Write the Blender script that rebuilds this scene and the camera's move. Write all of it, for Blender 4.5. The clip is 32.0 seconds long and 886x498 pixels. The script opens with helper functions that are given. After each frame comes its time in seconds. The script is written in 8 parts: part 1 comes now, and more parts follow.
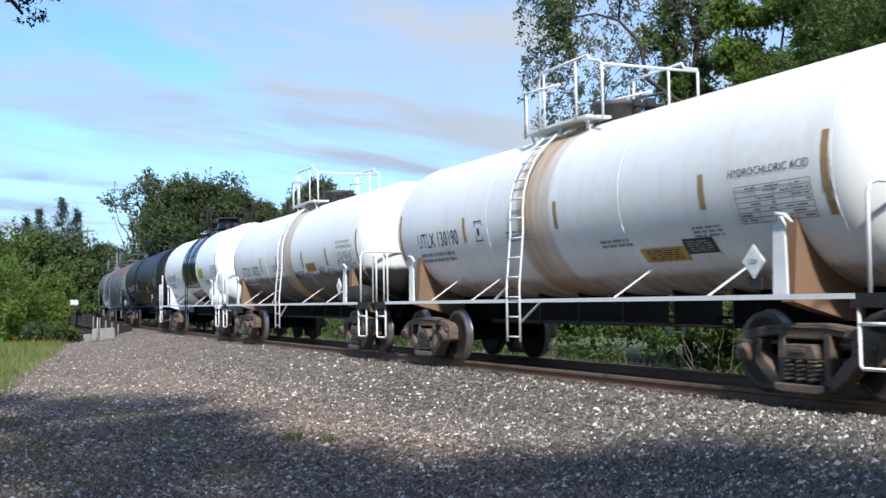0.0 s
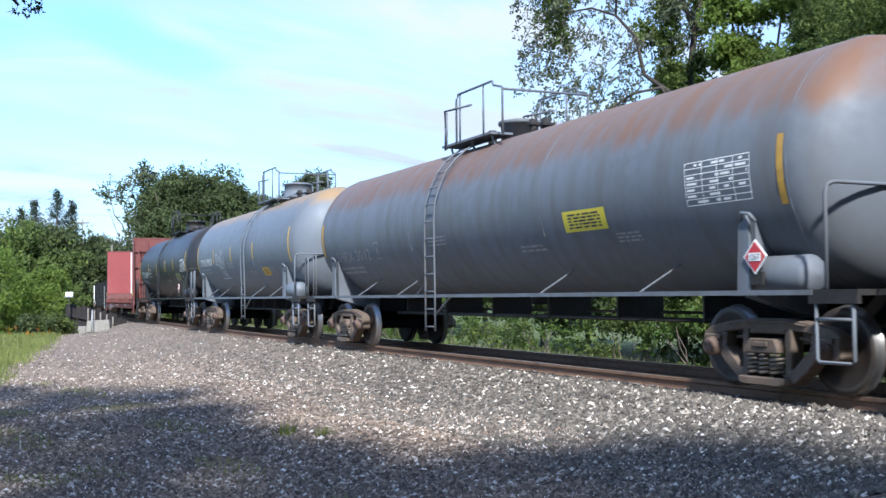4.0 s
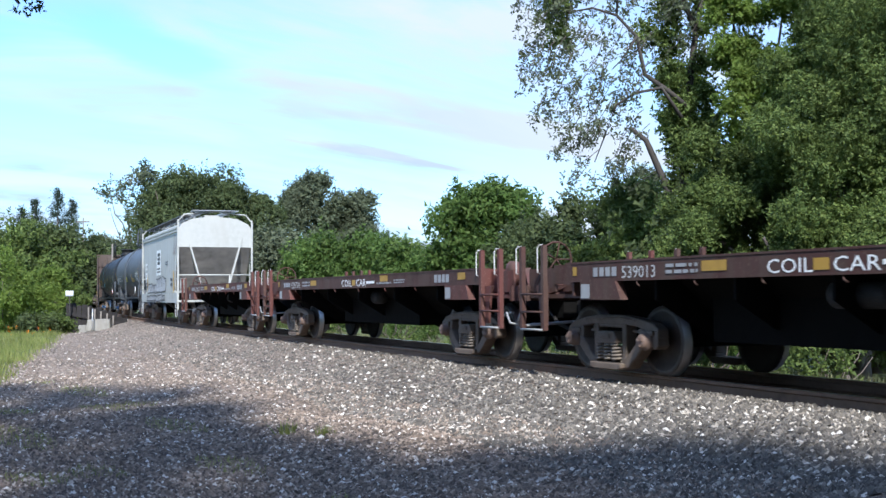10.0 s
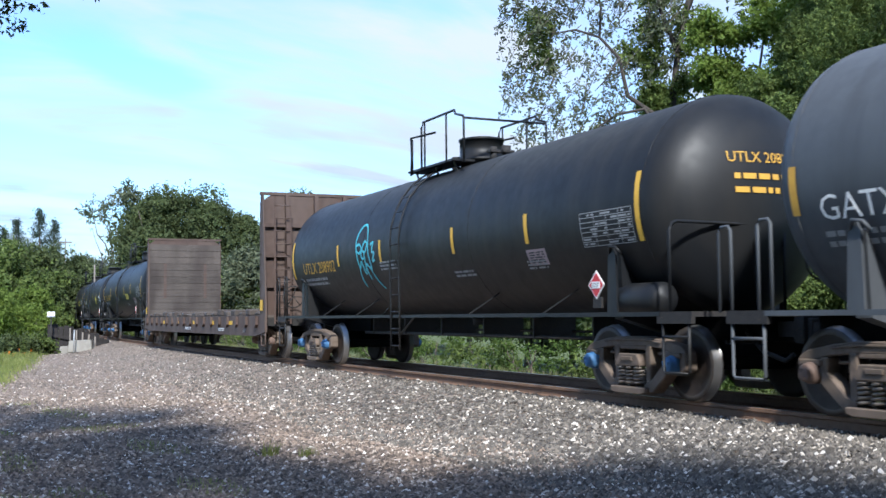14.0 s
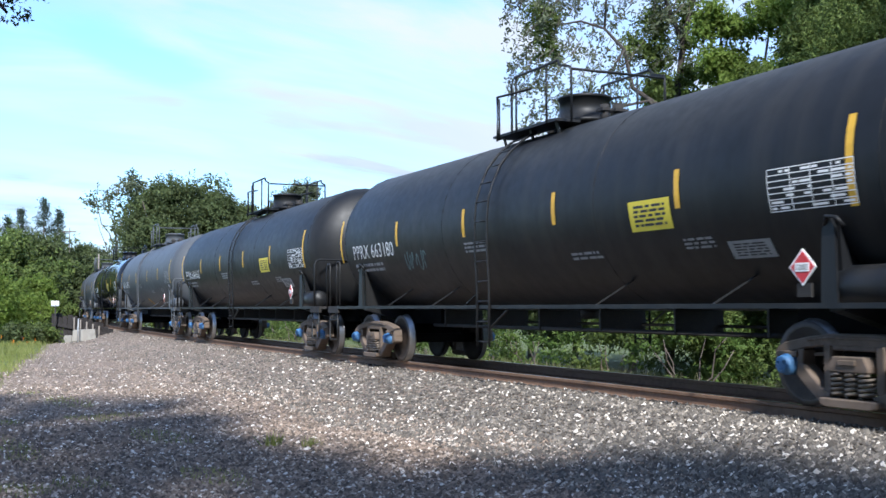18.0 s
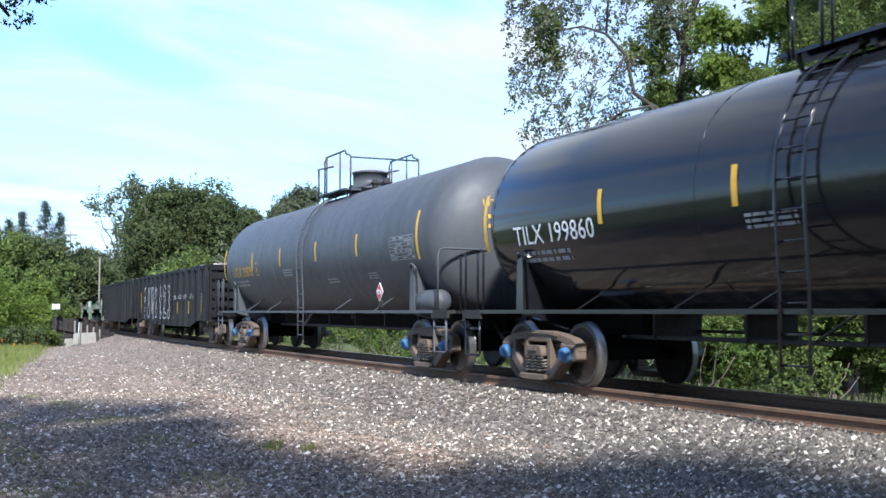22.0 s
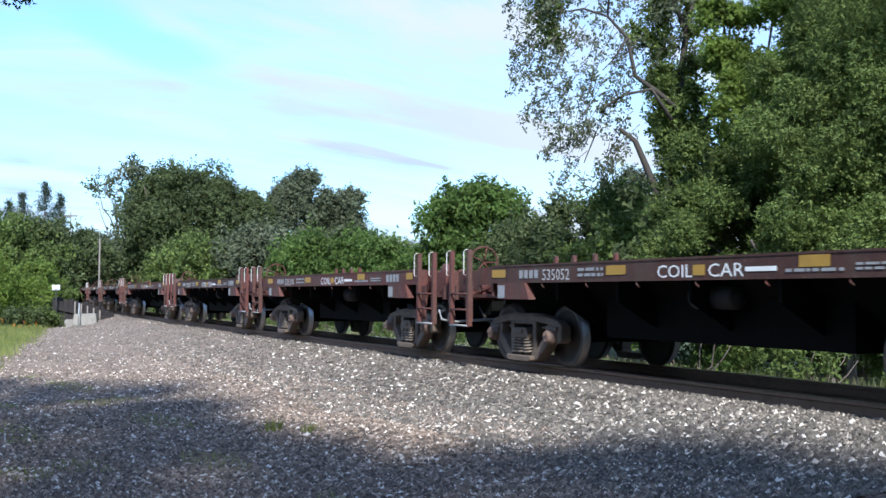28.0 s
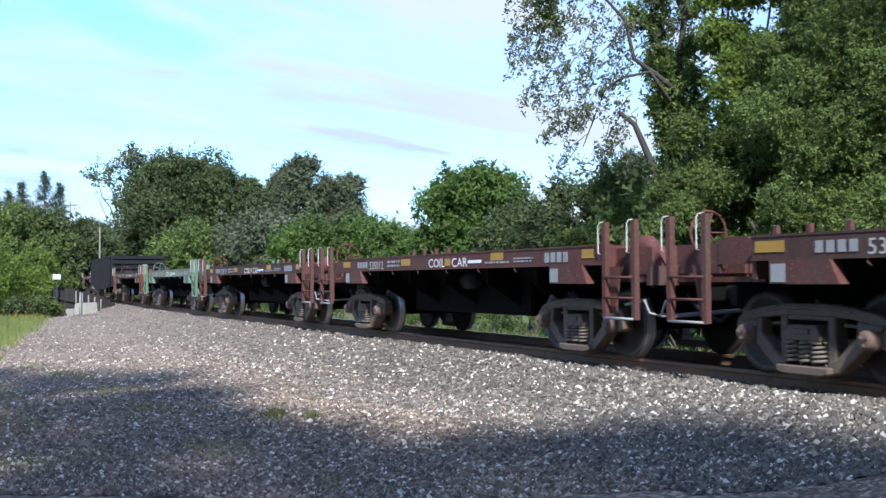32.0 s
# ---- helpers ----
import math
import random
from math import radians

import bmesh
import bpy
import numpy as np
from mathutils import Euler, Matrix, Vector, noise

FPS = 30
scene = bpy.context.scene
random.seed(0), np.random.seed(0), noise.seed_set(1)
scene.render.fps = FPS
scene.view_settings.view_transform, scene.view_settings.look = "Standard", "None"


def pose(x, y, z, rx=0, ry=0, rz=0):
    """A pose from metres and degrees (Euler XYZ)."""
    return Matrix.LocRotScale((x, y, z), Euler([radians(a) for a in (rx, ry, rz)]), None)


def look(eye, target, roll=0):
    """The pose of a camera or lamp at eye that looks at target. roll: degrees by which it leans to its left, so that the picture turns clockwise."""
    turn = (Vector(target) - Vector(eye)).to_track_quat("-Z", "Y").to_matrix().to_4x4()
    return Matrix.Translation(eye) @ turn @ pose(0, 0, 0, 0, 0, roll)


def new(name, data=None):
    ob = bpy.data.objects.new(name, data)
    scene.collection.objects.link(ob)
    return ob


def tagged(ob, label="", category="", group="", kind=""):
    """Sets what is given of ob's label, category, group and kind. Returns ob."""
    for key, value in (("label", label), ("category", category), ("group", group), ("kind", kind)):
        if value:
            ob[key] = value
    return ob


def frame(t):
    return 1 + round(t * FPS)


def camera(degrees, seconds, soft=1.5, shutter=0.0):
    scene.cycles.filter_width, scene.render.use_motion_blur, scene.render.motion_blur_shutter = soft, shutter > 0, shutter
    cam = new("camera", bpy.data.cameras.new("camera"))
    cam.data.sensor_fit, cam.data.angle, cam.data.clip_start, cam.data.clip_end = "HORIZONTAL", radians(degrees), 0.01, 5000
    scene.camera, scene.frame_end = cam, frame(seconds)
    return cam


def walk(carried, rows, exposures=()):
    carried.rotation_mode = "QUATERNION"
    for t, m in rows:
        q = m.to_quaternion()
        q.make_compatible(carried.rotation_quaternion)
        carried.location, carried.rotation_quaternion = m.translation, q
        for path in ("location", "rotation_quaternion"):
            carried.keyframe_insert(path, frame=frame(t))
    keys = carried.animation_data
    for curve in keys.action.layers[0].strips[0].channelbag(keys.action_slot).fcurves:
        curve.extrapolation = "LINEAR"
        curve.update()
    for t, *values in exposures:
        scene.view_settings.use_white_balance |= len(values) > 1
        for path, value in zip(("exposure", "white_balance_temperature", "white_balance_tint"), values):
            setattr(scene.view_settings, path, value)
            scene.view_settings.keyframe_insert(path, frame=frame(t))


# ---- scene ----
from functools import lru_cache
from itertools import product

SECONDS = 32.0
RAIL_EYE = 1.071          # the lens stands this high over the top of the rails

# ---- the camera: held by hand on one spot; seconds, turn to the left, tilt up, lean ----
cam = camera(43.8, SECONDS, soft=1.5, shutter=0.07)
TURNS = [
    (0.0, 0.81, 2.76, -0.85), (0.5, 0.81, 2.81, -0.81), (1.0, 0.70, 2.84, -0.65), (1.5, 0.51, 2.90, -0.45), (2.0, 0.44, 2.84, -0.48),
    (2.5, 0.47, 2.70, -0.47), (3.0, 0.55, 2.54, -0.44), (3.5, 0.61, 2.44, -0.52), (5.5, 0.30, 2.47, -0.59), (6.0, 0.15, 2.61, -0.54),
    (6.5, 0.03, 2.67, -0.50), (7.0, 0.01, 2.73, -0.40), (7.5, 0.06, 2.71, -0.37), (8.0, 0.11, 2.70, -0.48), (8.5, 0.21, 2.63, -0.46),
    (9.0, 0.35, 2.58, -0.48), (9.5, 0.50, 2.52, -0.43), (10.0, 0.60, 2.42, -0.43), (10.5, 0.63, 2.39, -0.37), (11.0, 0.56, 2.46, -0.43),
    (11.5, 0.36, 2.61, -0.52), (12.0, 0.14, 2.82, -0.42), (12.5, -0.02, 3.00, -0.39), (13.0, -0.13, 3.17, -0.52), (13.5, -0.20, 3.36, -0.60),
    (14.0, -0.25, 3.48, -0.48), (14.5, -0.24, 3.56, -0.41), (16.5, -0.33, 3.33, -0.36), (17.0, -0.24, 3.21, -0.41), (17.5, -0.14, 3.13, -0.28),
    (18.0, -0.05, 3.02, -0.20), (18.5, 0.03, 3.01, -0.19), (19.0, 0.09, 2.98, -0.14), (19.5, 0.11, 3.00, -0.09), (20.0, 0.09, 3.04, 0.04),
    (20.5, 0.08, 3.11, -0.01), (21.0, 0.04, 3.21, -0.01), (21.5, 0.01, 3.27, 0.03), (22.0, 0.00, 3.26, 0.00), (22.5, -0.01, 3.23, -0.07),
    (23.0, 0.02, 3.23, 0.08), (23.5, 0.02, 3.20, 0.16), (24.0, -0.03, 3.20, 0.13), (24.5, -0.07, 3.14, -0.01), (25.0, -0.12, 3.01, 0.01),
    (25.5, -0.12, 2.86, 0.17), (27.5, -0.04, 2.35, 0.26), (28.0, 0.00, 2.35, 0.25), (28.5, 0.02, 2.36, 0.13), (29.0, 0.00, 2.34, 0.04),
    (29.5, -0.04, 2.28, -0.01), (30.0, -0.12, 2.18, -0.24), (30.5, -0.21, 2.06, -0.25), (31.0, -0.21, 1.88, -0.36), (31.5, -0.13, 1.70, -0.48),
    (32.0, 0.01, 1.58, -0.39)]


def aim(yaw, tilt, lean):
    a, b = radians(yaw), radians(tilt)
    way = Vector((-math.sin(a) * math.cos(b), math.cos(a) * math.cos(b), math.sin(b)))
    eye = Vector((0, 0, RAIL_EYE))
    return look(eye, eye + way * 50, lean)


walk(cam, [(t, aim(a, b, c)) for t, a, b, c in TURNS],
     exposures=((0.0, 0.34, 5950, 9), (1.2, 0.22, 5900, 9), (2.0, 0.34, 5850, 9), (3.2, 0.75, 5800, 9), (6.0, 0.93, 5850, 10), (8.0, 0.84, 5800, 9), (10.0, 0.80, 5800, 9), (15.0, 0.80, 5850, 9), (18.5, 0.88, 5900, 10), (20.0, 1.0, 5900, 10), (22.0, 0.98, 5900, 10), (24.0, 0.82, 5800, 9), (28.0, 0.80, 5800, 9), (32.0, 0.82, 5800, 9)))

# ---- sky and sun ----
SUN_WAY = Vector((0.07, -0.75, 0.66)).normalized()   # towards the sun: behind the camera, half way up
world = bpy.data.worlds.new("sky")
scene.world = world
world.use_nodes = True
nt = world.node_tree
nt.nodes.clear()
sky = nt.nodes.new("ShaderNodeTexSky")
sky.sky_type, sky.sun_disc = "NISHITA", False
sky.sun_elevation, sky.sun_rotation = math.asin(SUN_WAY.z), math.atan2(SUN_WAY.x, SUN_WAY.y)
sky.air_density, sky.dust_density, sky.ozone_density = 1.0, 0.6, 1.6
tc = nt.nodes.new("ShaderNodeTexCoord")
# clouds lie on a level sheet: the view's way divided by its height
sep = nt.nodes.new("ShaderNodeSeparateXYZ")
nt.links.new(tc.outputs["Generated"], sep.inputs[0])
zup = nt.nodes.new("ShaderNodeMath")
zup.operation, zup.inputs[1].default_value = "MAXIMUM", 0.03
nt.links.new(sep.outputs["Z"], zup.inputs[0])
zadd = nt.nodes.new("ShaderNodeMath")
zadd.operation, zadd.inputs[1].default_value = "ADD", 0.12
nt.links.new(zup.outputs[0], zadd.inputs[0])
flat = []
for axis in "XY":
    d = nt.nodes.new("ShaderNodeMath")
    d.operation = "DIVIDE"
    nt.links.new(sep.outputs[axis], d.inputs[0])
    nt.links.new(zadd.outputs[0], d.inputs[1])
    flat.append(d)
comb = nt.nodes.new("ShaderNodeCombineXYZ")
nt.links.new(flat[0].outputs[0], comb.inputs[0])
nt.links.new(flat[1].outputs[0], comb.inputs[1])


def cloud_noise(scale, stretch, turn, detail, low, high, shift):
    mp = nt.nodes.new("ShaderNodeMapping")
    mp.vector_type = "TEXTURE"
    mp.inputs["Scale"].default_value, mp.inputs["Rotation"].default_value = stretch, (0, 0, radians(turn))
    mp.inputs["Location"].default_value = shift
    nt.links.new(comb.outputs[0], mp.inputs[0])
    no = nt.nodes.new("ShaderNodeTexNoise")
    no.inputs["Scale"].default_value, no.inputs["Detail"].default_value, no.inputs["Roughness"].default_value = scale, detail, 0.55
    no.inputs["Distortion"].default_value = 0.4
    nt.links.new(mp.outputs[0], no.inputs[0])
    rg = nt.nodes.new("ShaderNodeMapRange")
    rg.interpolation_type = "SMOOTHSTEP"
    rg.inputs["From Min"].default_value, rg.inputs["From Max"].default_value = low, high
    nt.links.new(no.outputs["Fac"], rg.inputs["Value"])
    return rg.outputs["Result"]


veil = cloud_noise(0.75, (2.0, 1.0, 1), 44, 6, 0.44, 0.64, (2.1, 0.3, 0))
wisp = cloud_noise(1.3, (2.6, 1.0, 1), 47, 7, 0.46, 0.66, (0.7, 1.9, 0))
both = nt.nodes.new("ShaderNodeMath")
both.operation = "MAXIMUM"
nt.links.new(veil, both.inputs[0])
nt.links.new(wisp, both.inputs[1])
# the cloud thickens towards the right of the line of sight and thins out over the hillside
east = nt.nodes.new("ShaderNodeMapRange")
east.interpolation_type = "SMOOTHSTEP"
east.inputs["From Min"].default_value, east.inputs["From Max"].default_value = -0.5, 0.25
east.inputs["To Min"].default_value, east.inputs["To Max"].default_value = 0.0, 0.42
nt.links.new(sep.outputs["X"], east.inputs["Value"])
# the clouds stand thickest over the train; behind the camera they are thinner
ahead = nt.nodes.new("ShaderNodeMapRange")
ahead.interpolation_type = "SMOOTHSTEP"
ahead.inputs["From Min"].default_value, ahead.inputs["From Max"].default_value = 0.30, 0.75
ahead.inputs["To Min"].default_value = 0.45
nt.links.new(sep.outputs["Y"], ahead.inputs["Value"])
thick = nt.nodes.new("ShaderNodeMath")
thick.use_clamp = True
nt.links.new(both.outputs[0], thick.inputs[0])
nt.links.new(east.outputs[0], thick.inputs[1])
mixc = nt.nodes.new("ShaderNodeMix")
mixc.data_type = "RGBA"
cover = nt.nodes.new("ShaderNodeMath")
cover.operation = "MULTIPLY"
nt.links.new(thick.outputs[0], cover.inputs[0])
nt.links.new(ahead.outputs[0], cover.inputs[1])
# two long gaps of open blue between the streaks of cloud, with torn edges
yok = nt.nodes.new("ShaderNodeMath")
yok.operation, yok.inputs[1].default_value = "MAXIMUM", 0.05
nt.links.new(sep.outputs["Y"], yok.inputs[0])
slope = nt.nodes.new("ShaderNodeCombineXYZ")
for k, axis in enumerate("XZ"):
    d = nt.nodes.new("ShaderNodeMath")
    d.operation = "DIVIDE"
    nt.links.new(sep.outputs[axis], d.inputs[0])
    nt.links.new(yok.outputs[0], d.inputs[1])
    nt.links.new(d.outputs[0], slope.inputs[k])
torn = cloud_noise(2.4, (2.0, 1.0, 1), 47, 8, 0.2, 0.8, (0.3, 0.9, 0))
left = cover.outputs[0]
for at, size, turn, deep in (((-0.275, 0.226, 0), (0.14, 0.028, 1), -23, 0.97), ((-0.385, 0.166, 0), (0.10, 0.015, 1), -13, 0.95), ((-0.36, 0.275, 0), (0.12, 0.028, 1), -10, 0.65), ((-0.34, 0.125, 0), (0.20, 0.012, 1), -6, 0.5)):
    mp = nt.nodes.new("ShaderNodeMapping")
    mp.vector_type = "TEXTURE"
    mp.inputs["Location"].default_value, mp.inputs["Rotation"].default_value, mp.inputs["Scale"].default_value = at, (0, 0, radians(turn)), size
    nt.links.new(slope.outputs[0], mp.inputs[0])
    far_off = nt.nodes.new("ShaderNodeVectorMath")
    far_off.operation = "LENGTH"
    nt.links.new(mp.outputs[0], far_off.inputs[0])
    ragged = nt.nodes.new("ShaderNodeMath")
    nt.links.new(far_off.outputs["Value"], ragged.inputs[0])
    nt.links.new(torn, ragged.inputs[1])
    keep = nt.nodes.new("ShaderNodeMapRange")
    keep.interpolation_type = "SMOOTHSTEP"
    keep.inputs["From Min"].default_value, keep.inputs["From Max"].default_value = 0.7, 1.65
    keep.inputs["To Min"].default_value = 1 - deep
    nt.links.new(ragged.outputs[0], keep.inputs["Value"])
    m2 = nt.nodes.new("ShaderNodeMath")
    m2.operation = "MULTIPLY"
    nt.links.new(left, m2.inputs[0])
    nt.links.new(keep.outputs[0], m2.inputs[1])
    left = m2.outputs[0]
nt.links.new(left, mixc.inputs["Factor"])
# thin cloud low over the hillside lets the blue through
sl = nt.nodes.new("ShaderNodeSeparateXYZ")
nt.links.new(slope.outputs[0], sl.inputs[0])
thin = torn
for axis, a, b in (("Y", 0.25, 0.06), ("X", 0.16, -0.22)):
    rg = nt.nodes.new("ShaderNodeMapRange")
    rg.interpolation_type = "SMOOTHSTEP"
    rg.inputs["From Min"].default_value, rg.inputs["From Max"].default_value = a, b
    nt.links.new(sl.outputs[axis], rg.inputs["Value"])
    mm = nt.nodes.new("ShaderNodeMath")
    mm.operation = "MULTIPLY"
    nt.links.new(rg.outputs["Result"], mm.inputs[0])
    nt.links.new(thin, mm.inputs[1])
    thin = mm.outputs[0]
more = nt.nodes.new("ShaderNodeMath")
more.operation, more.inputs[1].default_value, more.use_clamp = "MULTIPLY", 2.6, True
nt.links.new(thin, more.inputs[0])
tint = nt.nodes.new("ShaderNodeMix")
tint.data_type = "RGBA"
tint.inputs["A"].default_value, tint.inputs["B"].default_value = (4.5, 4.85, 5.3, 1), (3.2, 3.8, 4.7, 1)
nt.links.new(more.outputs[0], tint.inputs["Factor"])
nt.links.new(tint.outputs["Result"], mixc.inputs["B"])
haze = nt.nodes.new("ShaderNodeVectorMath")
haze.operation, haze.inputs[1].default_value = "MULTIPLY", (1.0, 1.28, 1.62)
nt.links.new(sky.outputs[0], haze.inputs[0])
nt.links.new(haze.outputs[0], mixc.inputs["A"])
bg = nt.nodes.new("ShaderNodeBackground")
bg.inputs["Strength"].default_value = 0.11
nt.links.new(mixc.outputs["Result"], bg.inputs["Color"])
wout = nt.nodes.new("ShaderNodeOutputWorld")
nt.links.new(bg.outputs[0], wout.inputs[0])

sun_data = bpy.data.lights.new("sun", "SUN")
sun_data.energy, sun_data.angle, sun_data.color = 4.3, radians(3.0), (1.0, 0.95, 0.87)
sun = new("sun", sun_data)
sun.matrix_basis = look(SUN_WAY * 60, (0, 0, 0))

# ---- materials ----


def mat(name, c1, c2=None, rough=0.6, metal=0.0, gloss=0.5, scale=6.0, bump=0.15, streak=None, streak_at=(0.45, 0.7), fleck=None, stretch=(1, 1, 1), rand=0.0, coat=0.0):
    """Paint, metal, wood or earth: two tones of grain, upright streaks of dirt or rust, flecks of wear, fine relief."""
    m = bpy.data.materials.new(name)
    m.use_nodes = True
    n, l = m.node_tree.nodes, m.node_tree.links
    p = n["Principled BSDF"]
    p.inputs["Roughness"].default_value, p.inputs["Metallic"].default_value = rough, metal
    p.inputs["Coat Weight"].default_value = coat
    p.inputs["Specular IOR Level"].default_value = gloss
    c2 = c2 or tuple(v * 0.75 for v in c1)
    co = n.new("ShaderNodeTexCoord").outputs["Object"]

    def noise_of(sc, st, detail=6, lo=0.35, hi=0.65, w=0.0):
        mp = n.new("ShaderNodeMapping")
        mp.inputs["Scale"].default_value, mp.inputs["Location"].default_value = st, (w, w * 1.7, w * 0.6)
        l.new(co, mp.inputs[0])
        no = n.new("ShaderNodeTexNoise")
        no.inputs["Scale"].default_value, no.inputs["Detail"].default_value = sc, detail
        l.new(mp.outputs[0], no.inputs[0])
        r = n.new("ShaderNodeMapRange")
        r.inputs["From Min"].default_value, r.inputs["From Max"].default_value = lo, hi
        l.new(no.outputs["Fac"], r.inputs["Value"])
        return r.outputs["Result"], no.outputs["Fac"]

    def mix(fac, a, b):
        x = n.new("ShaderNodeMix")
        x.data_type = "RGBA"
        l.new(fac, x.inputs["Factor"])
        for sock, v in (("A", a), ("B", b)):
            if isinstance(v, tuple):
                x.inputs[sock].default_value = (*v[:3], 1)
            else:
                l.new(v, x.inputs[sock])
        return x.outputs["Result"]

    grain, raw = noise_of(scale, stretch)
    big, _ = noise_of(scale * 0.12, (1, 1, 1), 3, w=3.0)
    half = n.new("ShaderNodeMath")
    half.operation = "MULTIPLY"
    l.new(grain, half.inputs[0])
    l.new(big, half.inputs[1])
    col = mix(half.outputs[0], c1, c2)
    if streak:
        s, _ = noise_of(2.2, (1.6, 0.5, 0.16), 7, *streak_at, w=7.0)
        col = mix(s, col, streak)
    if fleck:
        s, _ = noise_of(scale * 5, (1, 1, 1), 5, 0.60, 0.68, w=11.0)
        col = mix(s, col, fleck)
    if rand:
        oi = n.new("ShaderNodeObjectInfo")
        hs = n.new("ShaderNodeHueSaturation")
        r = n.new("ShaderNodeMapRange")
        r.inputs["To Min"].default_value, r.inputs["To Max"].default_value = 1 - rand, 1 + rand
        l.new(oi.outputs["Random"], r.inputs["Value"])
        l.new(r.outputs["Result"], hs.inputs["Value"])
        l.new(col, hs.inputs["Color"])
        col = hs.outputs["Color"]
    l.new(col, p.inputs["Base Color"])
    if bump:
        b = n.new("ShaderNodeBump")
        b.inputs["Strength"].default_value, b.inputs["Distance"].default_value = bump, 0.01
        l.new(raw, b.inputs["Height"])
        l.new(b.outputs[0], p.inputs["Normal"])
    rr = n.new("ShaderNodeMapRange")
    rr.inputs["To Min"].default_value, rr.inputs["To Max"].default_value = max(0.02, rough - 0.08), min(1, rough + 0.1)
    l.new(raw, rr.inputs["Value"])
    l.new(rr.outputs["Result"], p.inputs["Roughness"])
    return m


def leaf_mat(name, c1, c2, c3, thin=0.35):
    """Leaves: each one its own tone, part of the light passes through."""
    m = bpy.data.materials.new(name)
    m.use_nodes = True
    n, l = m.node_tree.nodes, m.node_tree.links
    p = n["Principled BSDF"]
    g = n.new("ShaderNodeNewGeometry")
    ramp = n.new("ShaderNodeValToRGB")
    ramp.color_ramp.elements[0].color, ramp.color_ramp.elements[1].color = (*c1, 1), (*c3, 1)
    e = ramp.color_ramp.elements.new(0.55)
    e.color = (*c2, 1)
    l.new(g.outputs["Random Per Island"], ramp.inputs[0])
    no = n.new("ShaderNodeTexNoise")
    no.inputs["Scale"].default_value = 0.45
    tco = n.new("ShaderNodeTexCoord")
    l.new(tco.outputs["Object"], no.inputs[0])
    hs = n.new("ShaderNodeHueSaturation")
    r = n.new("ShaderNodeMapRange")
    r.inputs["From Min"].default_value, r.inputs["From Max"].default_value = 0.3, 0.7
    r.inputs["To Min"].default_value, r.inputs["To Max"].default_value = 0.7, 1.3
    l.new(no.outputs["Fac"], r.inputs["Value"])
    l.new(r.outputs["Result"], hs.inputs["Value"])
    l.new(ramp.outputs[0], hs.inputs["Color"])
    l.new(hs.outputs[0], p.inputs["Base Color"])
    p.inputs["Roughness"].default_value = 0.55
    p.inputs["Specular IOR Level"].default_value = 0.15
    tr = n.new("ShaderNodeBsdfTranslucent")
    l.new(hs.outputs[0], tr.inputs["Color"])
    mx = n.new("ShaderNodeMixShader")
    mx.inputs[0].default_value = thin
    l.new(p.outputs[0], mx.inputs[1])
    l.new(tr.outputs[0], mx.inputs[2])
    l.new(mx.outputs[0], n["Material Output"].inputs[0])
    return m


def stone_mat(name, tones, rough=0.85):
    """Crushed stone: each piece its own tone, with a few pale ones."""
    m = bpy.data.materials.new(name)
    m.use_nodes = True
    n, l = m.node_tree.nodes, m.node_tree.links
    p = n["Principled BSDF"]
    p.inputs["Roughness"].default_value = rough
    g = n.new("ShaderNodeNewGeometry")
    ramp = n.new("ShaderNodeValToRGB")
    ramp.color_ramp.interpolation = "CONSTANT"
    els = ramp.color_ramp.elements
    els[0].color = (*tones[0][1], 1)
    els[1].position, els[1].color = tones[1][0], (*tones[1][1], 1)
    for at, c in tones[2:]:
        e = els.new(at)
        e.color = (*c, 1)
    l.new(g.outputs["Random Per Island"], ramp.inputs[0])
    l.new(ramp.outputs[0], p.inputs["Base Color"])
    return m


BLACK_PAINT = mat("black tank paint", (0.011, 0.012, 0.014), (0.008, 0.009, 0.010), 0.46, gloss=0.27, streak=(0.020, 0.0195, 0.019), bump=0.05)
GLOSS_BLACK = mat("glossy black paint", (0.010, 0.011, 0.014), (0.014, 0.015, 0.018), 0.10, gloss=0.4, bump=0.02)
DUSTY_BLACK = mat("dusty black paint", (0.024, 0.025, 0.027), (0.016, 0.016, 0.018), 0.42, gloss=0.4, streak=(0.055, 0.042, 0.034), streak_at=(0.5, 0.75), bump=0.05)
GREY_PAINT = mat("dark grey tank paint", (0.080, 0.087, 0.096), (0.070, 0.076, 0.084), 0.50, gloss=0.32, streak=(0.062, 0.066, 0.072), bump=0.04)
PALE_GREY = mat("pale blue grey paint", (0.155, 0.175, 0.200), (0.138, 0.156, 0.178), 0.5, gloss=0.35, streak=(0.140, 0.152, 0.168), streak_at=(0.48, 0.7), bump=0.04)
MID_GREY = mat("weathered grey tank paint", (0.150, 0.165, 0.188), (0.130, 0.143, 0.162), 0.55, gloss=0.3, streak=(0.125, 0.128, 0.132), bump=0.05)
WHITE_PAINT = mat("white tank paint", (0.86, 0.845, 0.81), (0.80, 0.775, 0.73), 0.42, streak=(0.79, 0.75, 0.69), streak_at=(0.54, 0.78), bump=0.04)
CLEAN_WHITE = mat("clean white paint", (0.86, 0.86, 0.85), (0.81, 0.81, 0.79), 0.35, bump=0.03)
RUST_TOP = mat("rust brown stain", (0.26, 0.15, 0.085), (0.20, 0.13, 0.09), 0.8, scale=3, bump=0.1)
OIL_DARK = mat("dark residue", (0.055, 0.052, 0.05), (0.085, 0.075, 0.065), 0.6, streak=(0.14, 0.12, 0.10), streak_at=(0.55, 0.75))
